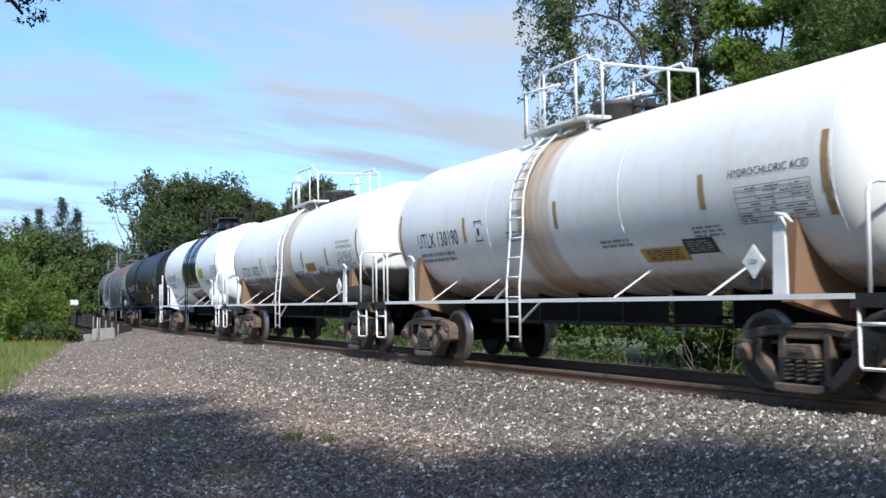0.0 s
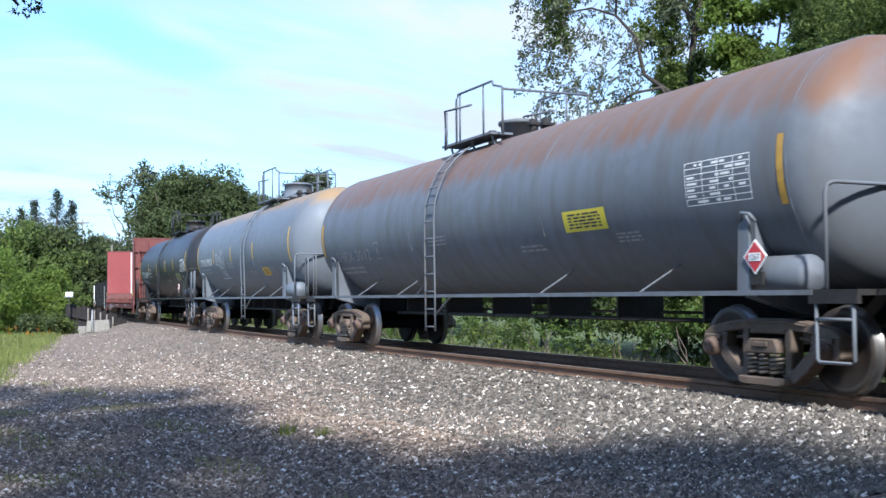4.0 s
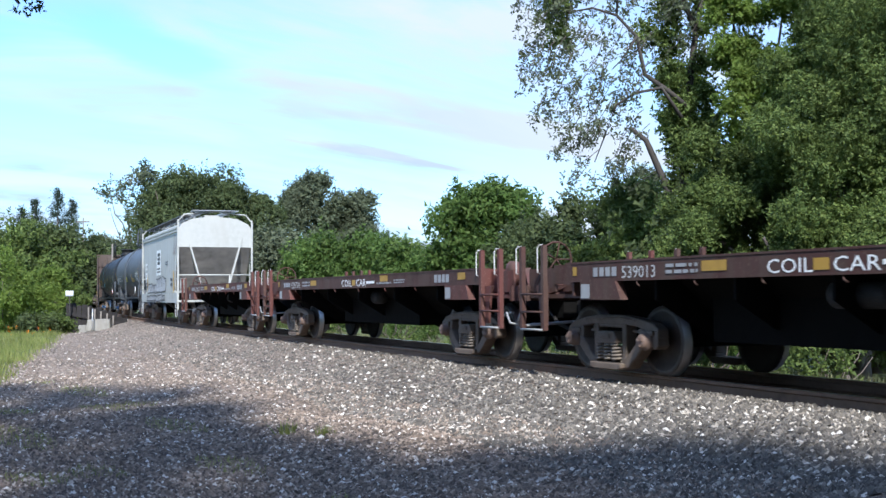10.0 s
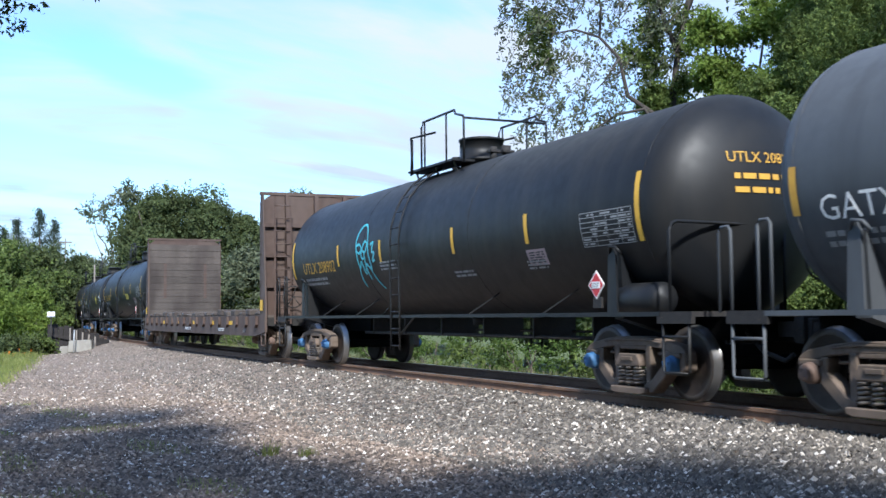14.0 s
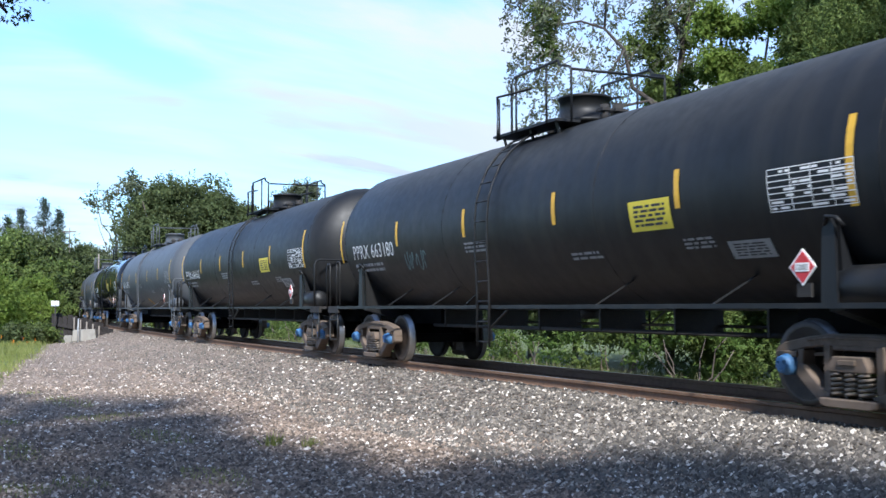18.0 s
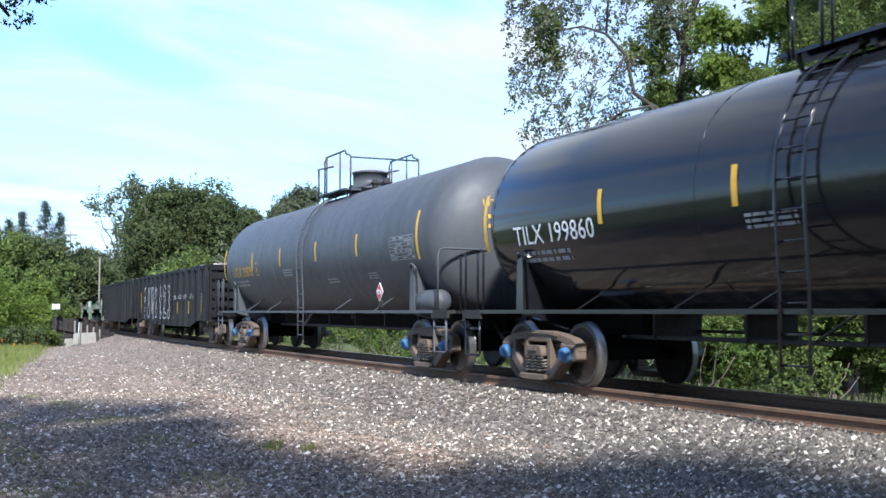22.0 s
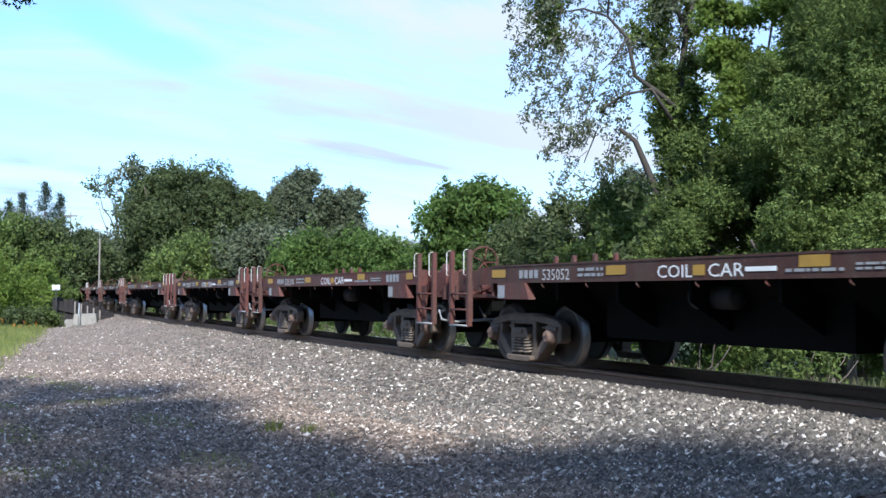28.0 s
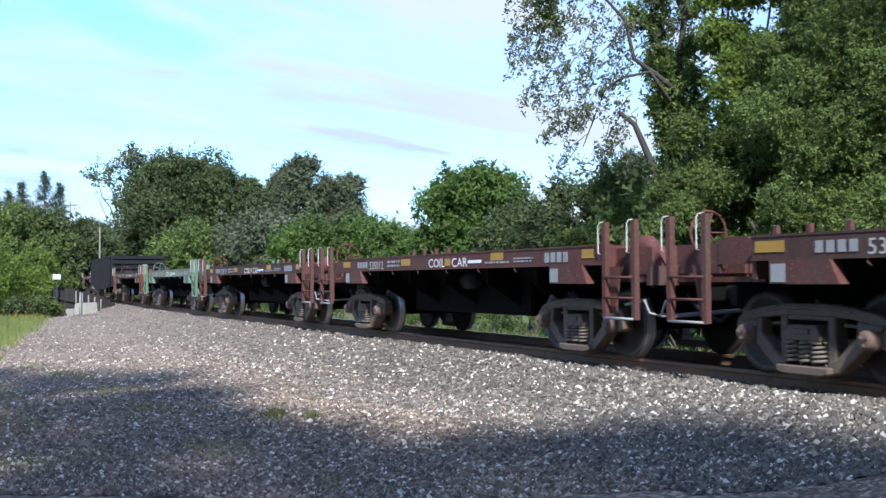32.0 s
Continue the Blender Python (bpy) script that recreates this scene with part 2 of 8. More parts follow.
STEEL_DARK = mat("dark underframe steel", (0.032, 0.030, 0.029), (0.022, 0.021, 0.020), 0.7, gloss=0.25, scale=9, bump=0.3, fleck=(0.065, 0.048, 0.035))
CAST_STEEL = mat("dusty cast steel", (0.160, 0.120, 0.092), (0.095, 0.072, 0.055), 0.75, gloss=0.3, scale=12, bump=0.4, streak=(0.125, 0.095, 0.070))
CAP_RUST = mat("rust brown bearing cap", (0.17, 0.115, 0.09), (0.12, 0.08, 0.062), 0.7, gloss=0.3, scale=12, bump=0.3)
BARK_DARK = mat("dark bark", (0.060, 0.050, 0.042), (0.040, 0.034, 0.029), 0.9, scale=9, stretch=(3, 3, 0.7), bump=0.9)
SPRING_STEEL = mat("dusty spring steel", (0.21, 0.175, 0.14), (0.15, 0.12, 0.095), 0.7, gloss=0.3, scale=12, bump=0.3)
WHEEL_STEEL = mat("wheel steel", (0.040, 0.029, 0.023), (0.027, 0.020, 0.016), 0.6, 0.1, gloss=0.3, scale=10, bump=0.2)
RIM_STEEL = mat("scuffed wheel rim", (0.065, 0.051, 0.041), (0.045, 0.034, 0.028), 0.55, 0.1, scale=10, bump=0.1)
TREAD_STEEL = mat("polished tread", (0.30, 0.29, 0.28), (0.22, 0.20, 0.19), 0.32, 0.8, bump=0.05)
RAIL_RUST = mat("rusty rail", (0.20, 0.120, 0.076), (0.14, 0.085, 0.056), 0.8, gloss=0.3, scale=14, bump=0.3)
RAIL_TOP = mat("worn rail head", (0.42, 0.41, 0.40), (0.33, 0.31, 0.30), 0.3, 0.9, bump=0.05)
TIE_WOOD = mat("weathered sleeper", (0.085, 0.064, 0.050), (0.055, 0.043, 0.036), 0.9, scale=10, stretch=(1, 6, 6), bump=0.5, rand=0.3)
RED_OXIDE = mat("faded red oxide paint", (0.175, 0.056, 0.048), (0.13, 0.045, 0.040), 0.6, gloss=0.3, streak=(0.11, 0.058, 0.044), streak_at=(0.5, 0.75), fleck=(0.24, 0.11, 0.095), bump=0.1)
RED_PANEL = mat("bright red bulkhead paint", (0.27, 0.060, 0.056), (0.23, 0.053, 0.050), 0.55, gloss=0.3, streak=(0.31, 0.10, 0.095), streak_at=(0.5, 0.72), fleck=(0.33, 0.12, 0.11), bump=0.06)
BUNK_WOOD = mat("red stained timber", (0.16, 0.085, 0.07), (0.10, 0.06, 0.052), 0.85, scale=5, stretch=(1, 0.3, 3), streak=(0.075, 0.055, 0.048), bump=0.5)
BROWN_CAR = mat("brown coil car paint", (0.078, 0.038, 0.031), (0.054, 0.030, 0.026), 0.7, gloss=0.2, streak=(0.082, 0.054, 0.043), fleck=(0.12, 0.075, 0.060), bump=0.12)
BRICK_CAR = mat("red brown coil car paint", (0.120, 0.044, 0.037), (0.085, 0.034, 0.029), 0.7, gloss=0.2, streak=(0.085, 0.052, 0.042), streak_at=(0.42, 0.66), fleck=(0.16, 0.085, 0.072), bump=0.12)
GREEN_CAR = mat("faded green coil car paint", (0.085, 0.17, 0.11), (0.10, 0.155, 0.10), 0.65, streak=(0.15, 0.12, 0.08), fleck=(0.16, 0.20, 0.15), bump=0.12)
GREEN_SIDE = mat("chalked green side paint", (0.20, 0.26, 0.19), (0.15, 0.20, 0.14), 0.7, streak=(0.14, 0.12, 0.08), bump=0.1)
GON_BLACK = mat("gondola black paint", (0.0115, 0.0125, 0.0145), (0.009, 0.0095, 0.011), 0.55, gloss=0.18, streak=(0.019, 0.0185, 0.018), fleck=(0.026, 0.025, 0.024), bump=0.1)
HOPPER_WHITE = mat("pale grey hopper paint", (0.43, 0.43, 0.40), (0.37, 0.37, 0.34), 0.55, streak=(0.33, 0.31, 0.27), streak_at=(0.54, 0.76), bump=0.04)
# dirt and, mostly, the shade under the hopper's slope sheets in one colour
GRIME_SHADE = mat("grimy paint darkened for shade", (0.20, 0.185, 0.17), (0.13, 0.12, 0.11), 0.8, gloss=0.2, scale=4, streak=(0.28, 0.26, 0.23), bump=0.1)
OLD_WOOD = mat("grey weathered boards", (0.092, 0.076, 0.064), (0.055, 0.044, 0.037), 0.85, scale=5, stretch=(1, 1, 7), streak=(0.042, 0.032, 0.027), streak_at=(0.4, 0.62), bump=0.5, rand=0.2)
BROWN_STEEL = mat("dark brown steel", (0.072, 0.043, 0.032), (0.050, 0.032, 0.025), 0.7, streak=(0.10, 0.07, 0.055), bump=0.15)
YELLOW = mat("reflective yellow", (0.72, 0.42, 0.03), (0.62, 0.36, 0.03), 0.5, bump=0.02)
LEMON = mat("yellow sticker", (0.75, 0.62, 0.05), (0.68, 0.55, 0.05), 0.5, bump=0.02)
MARK_WHITE = mat("white lettering", (0.86, 0.86, 0.84), (0.74, 0.74, 0.72), 0.6, bump=0.0)
MARK_GREY = mat("faded grey lettering", (0.33, 0.33, 0.33), (0.26, 0.26, 0.26), 0.6, bump=0.0)
MARK_DARK = mat("dark lettering", (0.03, 0.03, 0.035), (0.05, 0.05, 0.05), 0.6, bump=0.0)
MARK_YELLOW = mat("yellow lettering", (0.60, 0.34, 0.04), (0.45, 0.26, 0.05), 0.6, bump=0.0)
SIGN_RED = mat("placard red", (0.55, 0.03, 0.035), (0.48, 0.03, 0.035), 0.45, bump=0.0)
BLUE_CAP = mat("blue bearing paint", (0.05, 0.16, 0.33), (0.06, 0.13, 0.25), 0.6, bump=0.1)
SPRAY_CYAN = mat("cyan spray paint", (0.10, 0.52, 0.60), (0.14, 0.45, 0.52), 0.6, bump=0.0)
SPRAY_WHITE = mat("white spray paint", (0.62, 0.62, 0.62), (0.42, 0.42, 0.43), 0.6, bump=0.0)
SCRAP = mat("mixed scrap metal", (0.30, 0.27, 0.25), (0.16, 0.12, 0.10), 0.6, 0.4, scale=12, bump=0.3)
CONCRETE = mat("worn concrete", (0.29, 0.275, 0.24), (0.22, 0.205, 0.18), 0.9, scale=8, bump=0.4, streak=(0.24, 0.22, 0.19))
FENCE_WOOD = mat("dark creosoted timber", (0.022, 0.018, 0.017), (0.014, 0.012, 0.011), 0.9, scale=9, stretch=(5, 5, 1), bump=0.4, rand=0.25)
BARK = mat("grey brown bark", (0.12, 0.095, 0.078), (0.075, 0.06, 0.05), 0.9, scale=9, stretch=(3, 3, 0.7), bump=0.9)
BARK_PALE = mat("pale bark", (0.20, 0.175, 0.15), (0.13, 0.11, 0.095), 0.9, scale=9, stretch=(3, 3, 0.7), bump=0.8)
GALV = mat("galvanised steel", (0.42, 0.43, 0.44), (0.34, 0.35, 0.36), 0.45, 0.6, bump=0.05)
RUBBER = mat("black rubber hose", (0.02, 0.02, 0.02), None, 0.7, bump=0.05)

LEAF_OAK = leaf_mat("oak leaves", (0.070, 0.102, 0.030), (0.115, 0.158, 0.042), (0.195, 0.245, 0.070), 0.42)
LEAF_LIME = leaf_mat("young lime green leaves", (0.13, 0.19, 0.035), (0.18, 0.25, 0.05), (0.25, 0.32, 0.08), 0.55)
LEAF_DARK = leaf_mat("dark evergreen leaves", (0.058, 0.078, 0.030), (0.080, 0.102, 0.039), (0.112, 0.136, 0.054), 0.35)
LEAF_BRIGHT = leaf_mat("bright spring leaves", (0.062, 0.106, 0.024), (0.092, 0.145, 0.034), (0.140, 0.195, 0.052), 0.45)
LEAF_GUM = leaf_mat("grey green gum leaves", (0.080, 0.096, 0.054), (0.105, 0.122, 0.070), (0.145, 0.158, 0.092), 0.3)
LEAF_CONE = leaf_mat("conifer needles", (0.026, 0.042, 0.026), (0.034, 0.054, 0.034), (0.048, 0.068, 0.044), 0.15)
GRASS_MAT = leaf_mat("grass blades", (0.15, 0.19, 0.05), (0.22, 0.245, 0.07), (0.30, 0.30, 0.11), 0.4)
DRY_GRASS = leaf_mat("pale dry grass", (0.12, 0.155, 0.06), (0.20, 0.20, 0.10), (0.32, 0.28, 0.16), 0.4)
POPPY = leaf_mat("orange poppy petals", (0.55, 0.17, 0.02), (0.65, 0.22, 0.02), (0.72, 0.30, 0.03), 0.3)
BALLAST = stone_mat("ballast stones", [(0, (0.090, 0.069, 0.053)), (0.20, (0.145, 0.110, 0.083)), (0.42, (0.205, 0.153, 0.115)), (0.62, (0.275, 0.205, 0.153)), (0.78, (0.350, 0.272, 0.207)), (0.89, (0.50, 0.42, 0.34)), (0.96, (0.72, 0.66, 0.58))])
BALLAST_NEW = stone_mat("blue grey ballast stones", [(0, (0.070, 0.060, 0.050)), (0.25, (0.105, 0.092, 0.076)), (0.5, (0.150, 0.131, 0.109)), (0.75, (0.215, 0.185, 0.152)), (0.90, (0.40, 0.35, 0.29)), (0.965, (0.70, 0.64, 0.56))])

# near-black base colour: the deep shade beneath the cars is put into the steel
SHADE_BLACK = mat("steel blackened for undercar shade", (0.008, 0.0075, 0.007), (0.006, 0.006, 0.006), 0.9, gloss=0.05, scale=9, bump=0.2)
AMBER = mat("dull amber patch", (0.40, 0.235, 0.03), (0.30, 0.17, 0.03), 0.6, bump=0.02)
MARK_PALE = mat("worn pale lettering", (0.52, 0.51, 0.49), (0.38, 0.36, 0.34), 0.6, bump=0.0)

def stained(base, stain, axis, lo, hi, soft, name, least=0.35):
    """A copy of a paint with a ragged stain between two heights or along a stretch of the tank."""
    m = base.copy()
    m.name = name
    n, l = m.node_tree.nodes, m.node_tree.links
    p = n["Principled BSDF"]
    old = p.inputs["Base Color"].links[0].from_socket
    co = n.new("ShaderNodeTexCoord").outputs["Object"]
    sp = n.new("ShaderNodeSeparateXYZ")
    l.new(co, sp.inputs[0])
    mp = n.new("ShaderNodeMapping")
    mp.inputs["Scale"].default_value = (2.6, 0.6, 0.45) if axis == "Z" else (2.2, 0.25, 0.25)
    l.new(co, mp.inputs[0])
    no = n.new("ShaderNodeTexNoise")
    no.inputs["Scale"].default_value, no.inputs["Detail"].default_value = 1.6, 9
    l.new(mp.outputs[0], no.inputs[0])
    wob = n.new("ShaderNodeMath")
    wob.operation, wob.inputs[1].default_value, wob.inputs[2].default_value = "MULTIPLY_ADD", soft * 3.2, -soft * 1.6
    l.new(no.outputs["Fac"], wob.inputs[0])
    at = n.new("ShaderNodeMath")
    l.new(sp.outputs[axis], at.inputs[0])
    l.new(wob.outputs[0], at.inputs[1])
    edges = []
    for a, b in ((lo - soft, lo + soft), (hi + soft, hi - soft)):
        r = n.new("ShaderNodeMapRange")
        r.interpolation_type = "SMOOTHSTEP"
        r.inputs["From Min"].default_value, r.inputs["From Max"].default_value = a, b
        l.new(at.outputs[0], r.inputs["Value"])
        edges.append(r.outputs["Result"])
    both = n.new("ShaderNodeMath")
    both.operation = "MULTIPLY"
    l.new(edges[0], both.inputs[0])
    l.new(edges[1], both.inputs[1])
    tone = n.new("ShaderNodeMapRange")
    tone.inputs["From Min"].default_value, tone.inputs["From Max"].default_value = 0.3, 0.7
    tone.inputs["To Min"].default_value = least
    l.new(no.outputs["Fac"], tone.inputs["Value"])
    f = n.new("ShaderNodeMath")
    f.operation = "MULTIPLY"
    l.new(both.outputs[0], f.inputs[0])
    l.new(tone.outputs[0], f.inputs[1])
    x = n.new("ShaderNodeMix")
    x.data_type = "RGBA"
    l.new(f.outputs[0], x.inputs["Factor"])
    l.new(old, x.inputs["A"])
    x.inputs["B"].default_value = (*stain, 1)
    l.new(x.outputs["Result"], p.inputs["Base Color"])
    return m


# ---- mesh helpers ----


def part(name, bm, material, parent, label=""):
    """One mesh object under a thing or a part, from a bmesh (consumed) or a mesh (shared)."""
    me = bm
    if isinstance(bm, bmesh.types.BMesh):
        me = bpy.data.meshes.new(name)
        bm.to_mesh(me)
        bm.free()
    if material and not me.materials:
        for m in material if isinstance(material, (list, tuple)) else [material]:
            me.materials.append(m)
    ob = new(name, me)
    ob.parent = parent
    if label:
        ob["label"] = label
    return ob


def thing(name, label, category, group="", m=None):
    ob = new(name)
    ob.empty_display_size = 0.2
    if m is not None:
        ob.matrix_basis = m
    return tagged(ob, label, category, group)


def raw_mesh(name, verts, faces, material, smooth=False):
    """A mesh straight from numpy rows; faces all of one length."""
    me = bpy.data.meshes.new(name)
    verts, faces = np.asarray(verts, np.float32), np.asarray(faces, np.int32)
    k = faces.shape[1]
    me.vertices.add(len(verts))
    me.vertices.foreach_set("co", verts.ravel())
    me.loops.add(faces.size)
    me.loops.foreach_set("vertex_index", faces.ravel())
    me.polygons.add(len(faces))
    me.polygons.foreach_set("loop_start", np.arange(0, faces.size, k, dtype=np.int32))
    me.polygons.foreach_set("use_smooth", np.full(len(faces), smooth))
    me.update(calc_edges=True)
    me.materials.append(material)
    return me


def box(bm, x0, x1, y0, y1, z0, z1, m=None, mi=0):
    vs = [bm.verts.new(Vector(c) if m is None else m @ Vector(c)) for c in product((x0, x1), (y0, y1), (z0, z1))]
    for f in ((0, 1, 3, 2), (4, 6, 7, 5), (0, 4, 5, 1), (2, 3, 7, 6), (0, 2, 6, 4), (1, 5, 7, 3)):
        bm.faces.new([vs[i] for i in f]).material_index = mi
    return vs


def tube(bm, path, r, n=6, mi=0, closed=False):
    """A round bar along a path of points."""
    pts = [Vector(p) for p in path]
    rings = []
    for i, p in enumerate(pts):
        a, b = pts[max(i - 1, 0)], pts[min(i + 1, len(pts) - 1)]
        if closed:
            a, b = pts[i - 1], pts[(i + 1) % len(pts)]
        d = (b - a).normalized()
        up = Vector((0, 0, 1)) if abs(d.z) < 0.9 else Vector((1, 0, 0))
        u = d.cross(up).normalized()
        w = u.cross(d)
        rr = r[i] if isinstance(r, (list, tuple)) else r
        rings.append([bm.verts.new(p + u * math.cos(2 * math.pi * k / n) * rr + w * math.sin(2 * math.pi * k / n) * rr) for k in range(n)])
    for a, b in zip(rings, rings[1:] + ([rings[0]] if closed else [])):
        for k in range(n):
            f = bm.faces.new((a[k], a[(k + 1) % n], b[(k + 1) % n], b[k]))
            f.smooth, f.material_index = True, mi
    if not closed:
        bm.faces.new(rings[0][::-1]).material_index = mi
        bm.faces.new(rings[-1]).material_index = mi


def lathe(bm, profile, axis="x", n=24, smooth=True, mats=None):
    """Turns a profile of (along, radius) rows about an axis through the origin."""
    rings = []
    for a, r in profile:
        ring = []
        for k in range(n):
            c, s = math.cos(2 * math.pi * k / n) * r, math.sin(2 * math.pi * k / n) * r
            ring.append(bm.verts.new({"x": (a, c, s), "y": (c, a, s), "z": (c, s, a)}[axis]))
        rings.append(ring)
    for i, (a, b) in enumerate(zip(rings, rings[1:])):
        for k in range(n):
            f = bm.faces.new((a[k], a[(k + 1) % n], b[(k + 1) % n], b[k]))
            f.smooth = smooth
            f.material_index = mats[i] if mats else 0
    for ring in (rings[0][::-1], rings[-1]):
        if profile[0][1] > 1e-4:
            bm.faces.new(ring)
    bmesh.ops.recalc_face_normals(bm, faces=bm.faces)


def slab(bm, outline, y0, y1, mi=0):
    """A plate: an outline of (x, z) rows, from y0 to y1."""
    a = [bm.verts.new((x, y0, z)) for x, z in outline]
    b = [bm.verts.new((x, y1, z)) for x, z in outline]
    fs = [bm.faces.new(a), bm.faces.new(b[::-1])]
    for i in range(len(a)):
        j = (i + 1) % len(a)
        fs.append(bm.faces.new((a[j], a[i], b[i], b[j])))
    for f in fs:
        f.material_index = mi


def bar(bm, p, q, w, t, mi=0):
    """A flat bar from p to q, w wide and t thick."""
    p, q = Vector(p), Vector(q)
    d = (q - p).normalized()
    up = Vector((0, 0, 1)) if abs(d.z) < 0.95 else Vector((0, 1, 0))
    u = d.cross(up).normalized()
    v = u.cross(d)
    vs = [bm.verts.new(e + u * a * w / 2 + v * b * t / 2) for e in (p, q) for a, b in ((-1, -1), (1, -1), (1, 1), (-1, 1))]
    for f in ((0, 1, 2, 3), (7, 6, 5, 4), (0, 4, 5, 1), (1, 5, 6, 2), (2, 6, 7, 3), (3, 7, 4, 0)):
        bm.faces.new([vs[i] for i in f]).material_index = mi


# ---- the line of the track: metres away from the camera's side, heading in degrees to the left ----
HEAD_AT = [-700, -12, 0, 10, 20, 40, 60, 75, 90, 105, 120, 140, 180, 260, 1300]
HEADING = [24.9, 24.76, 24.8, 24.57, 24.12, 22.75, 21.3, 20.7, 20.9, 22.5, 26, 32, 44, 55, 55]
LINE_S = np.arange(-700.0, 1000.0, 1.0)
LINE_TH = np.radians(np.interp(LINE_S, HEAD_AT, HEADING))
_dx, _dy = -np.sin(LINE_TH), np.cos(LINE_TH)
LINE_X = np.concatenate([[0], np.cumsum((_dx[1:] + _dx[:-1]) / 2)])
LINE_Y = np.concatenate([[0], np.cumsum((_dy[1:] + _dy[:-1]) / 2)])
LINE_X += 3.1 - LINE_X[700]
LINE_Y += 15.57 - LINE_Y[700]


def on_line(s, side=0.0, z=0.0):
    """A point of the track: s along it, side metres away from the camera's side."""
    a = np.interp(s, LINE_S, LINE_TH)
    return Vector((np.interp(s, LINE_S, LINE_X) + math.cos(a) * side, np.interp(s, LINE_S, LINE_Y) + math.sin(a) * side, z))


def bearing(side, rise, far):
    """A place seen from the lens: side and rise as slopes, far in metres ahead."""
    return Vector((side * far, far, RAIL_EYE + rise * far))


# ---- ground ----
def off_line(x, y):
    """Distance from the track's middle (towards the camera positive) and the place along it, for arrays."""
    sel = (LINE_S > -120) & (LINE_S < 320)
    px, py, th, ss = LINE_X[sel], LINE_Y[sel], LINE_TH[sel], LINE_S[sel]
    x, y = np.asarray(x, float), np.asarray(y, float)
    i = np.empty(x.shape, int)
    flatx, flaty, fi = x.ravel(), y.ravel(), i.ravel()
    for k in range(0, flatx.size, 4000):
        d2 = (flatx[k:k + 4000, None] - px) ** 2 + (flaty[k:k + 4000, None] - py) ** 2
        fi[k:k + 4000] = d2.argmin(1)
    i = fi.reshape(x.shape)
    d = -((x - px[i]) * np.cos(th[i]) + (y - py[i]) * np.sin(th[i]))
    return d, ss[i]


def ground_height(x, y):
    d, s = off_line(x, y)
    near = np.interp(d, [-400, -60, -9, -4.5, -2.6, -1.7, 0.55, 0.85, 1.75, 2.5, 3.6, 5.0, 9.0, 30, 400], [-1.0, -1.2, -1.25, -1.05, -0.62, -0.21, -0.195, -0.145, -0.165, -0.31, -0.52, -0.58, -0.62, -0.75, -0.9])
    near = near - 0.32 * np.clip((s - 40) / 10, 0, 1) * np.clip((d - 2.4) / 2.0, 0, 1)
    wob = 0.035 * np.sin(x * 0.9 + 1.3 * np.sin(y * 0.6)) + 0.03 * np.sin(y * 1.1 + x * 0.35)
    return near + wob * np.clip((np.abs(d) - 1.6) / 2, 0, 1)


def spread(lo, hi, step, far, grow=1.22):
    mid = list(np.arange(lo, hi + 1e-6, step))
    a, st = [], step
    v = lo
    while v > -far:
        st *= grow
        v -= st
        a.append(v)
    b, st = [], step
    v = hi
    while v < far:
        st *= grow
        v += st
        b.append(v)
    return np.array(a[::-1] + mid + b)


GX, GY = spread(-26, 12, 0.4, 2500), spread(4, 70, 0.4, 2500)
gx, gy = np.meshgrid(GX, GY)
gz = ground_height(gx, gy)
idx = np.arange(gx.size).reshape(gx.shape)
quads = np.stack([idx[:-1, :-1], idx[:-1, 1:], idx[1:, 1:], idx[1:, :-1]], -1).reshape(-1, 4)

GROUND = bpy.data.materials.new("gravel and grass")
GROUND.use_nodes = True
n, l = GROUND.node_tree.nodes, GROUND.node_tree.links
p = n["Principled BSDF"]
p.inputs["Roughness"].default_value = 0.9
co = n.new("ShaderNodeTexCoord").outputs["Object"]
vor = n.new("ShaderNodeTexVoronoi")
vor.inputs["Scale"].default_value = 26
l.new(co, vor.inputs["Vector"])
ramp = n.new("ShaderNodeValToRGB")
ramp.color_ramp.interpolation = "CONSTANT"
els = ramp.color_ramp.elements
els[0].color, els[1].position, els[1].color = (0.106, 0.081, 0.062, 1), 0.28, (0.164, 0.125, 0.094, 1)
for at, c in ((0.5, (0.235, 0.174, 0.130)), (0.72, (0.306, 0.232, 0.172)), (0.88, (0.42, 0.348, 0.266))):
    els.new(at).color = (*c, 1)
sepc = n.new("ShaderNodeSeparateColor")
l.new(vor.outputs["Color"], sepc.inputs[0])
l.new(sepc.outputs[0], ramp.inputs[0])
nz = n.new("ShaderNodeTexNoise")
nz.inputs["Scale"].default_value, nz.inputs["Detail"].default_value = 0.6, 8
l.new(co, nz.inputs[0])
hs = n.new("ShaderNodeHueSaturation")
mr = n.new("ShaderNodeMapRange")
mr.inputs["From Min"].default_value, mr.inputs["From Max"].default_value = 0.3, 0.7
mr.inputs["To Min"].default_value, mr.inputs["To Max"].default_value = 0.75, 1.15
l.new(nz.outputs["Fac"], mr.inputs["Value"])
l.new(mr.outputs[0], hs.inputs["Value"])
l.new(ramp.outputs[0], hs.inputs["Color"])
grass_col = n.new("ShaderNodeValToRGB")
grass_col.color_ramp.elements[0].color, grass_col.color_ramp.elements[1].color = (0.045, 0.075, 0.02, 1), (0.13, 0.15, 0.05, 1)
nz2 = n.new("ShaderNodeTexNoise")
nz2.inputs["Scale"].default_value, nz2.inputs["Detail"].default_value = 5, 8
l.new(co, nz2.inputs[0])
l.new(nz2.outputs["Fac"], grass_col.inputs[0])
att = n.new("ShaderNodeAttribute")
att.attribute_name = "grassy"
addn = n.new("ShaderNodeMath")
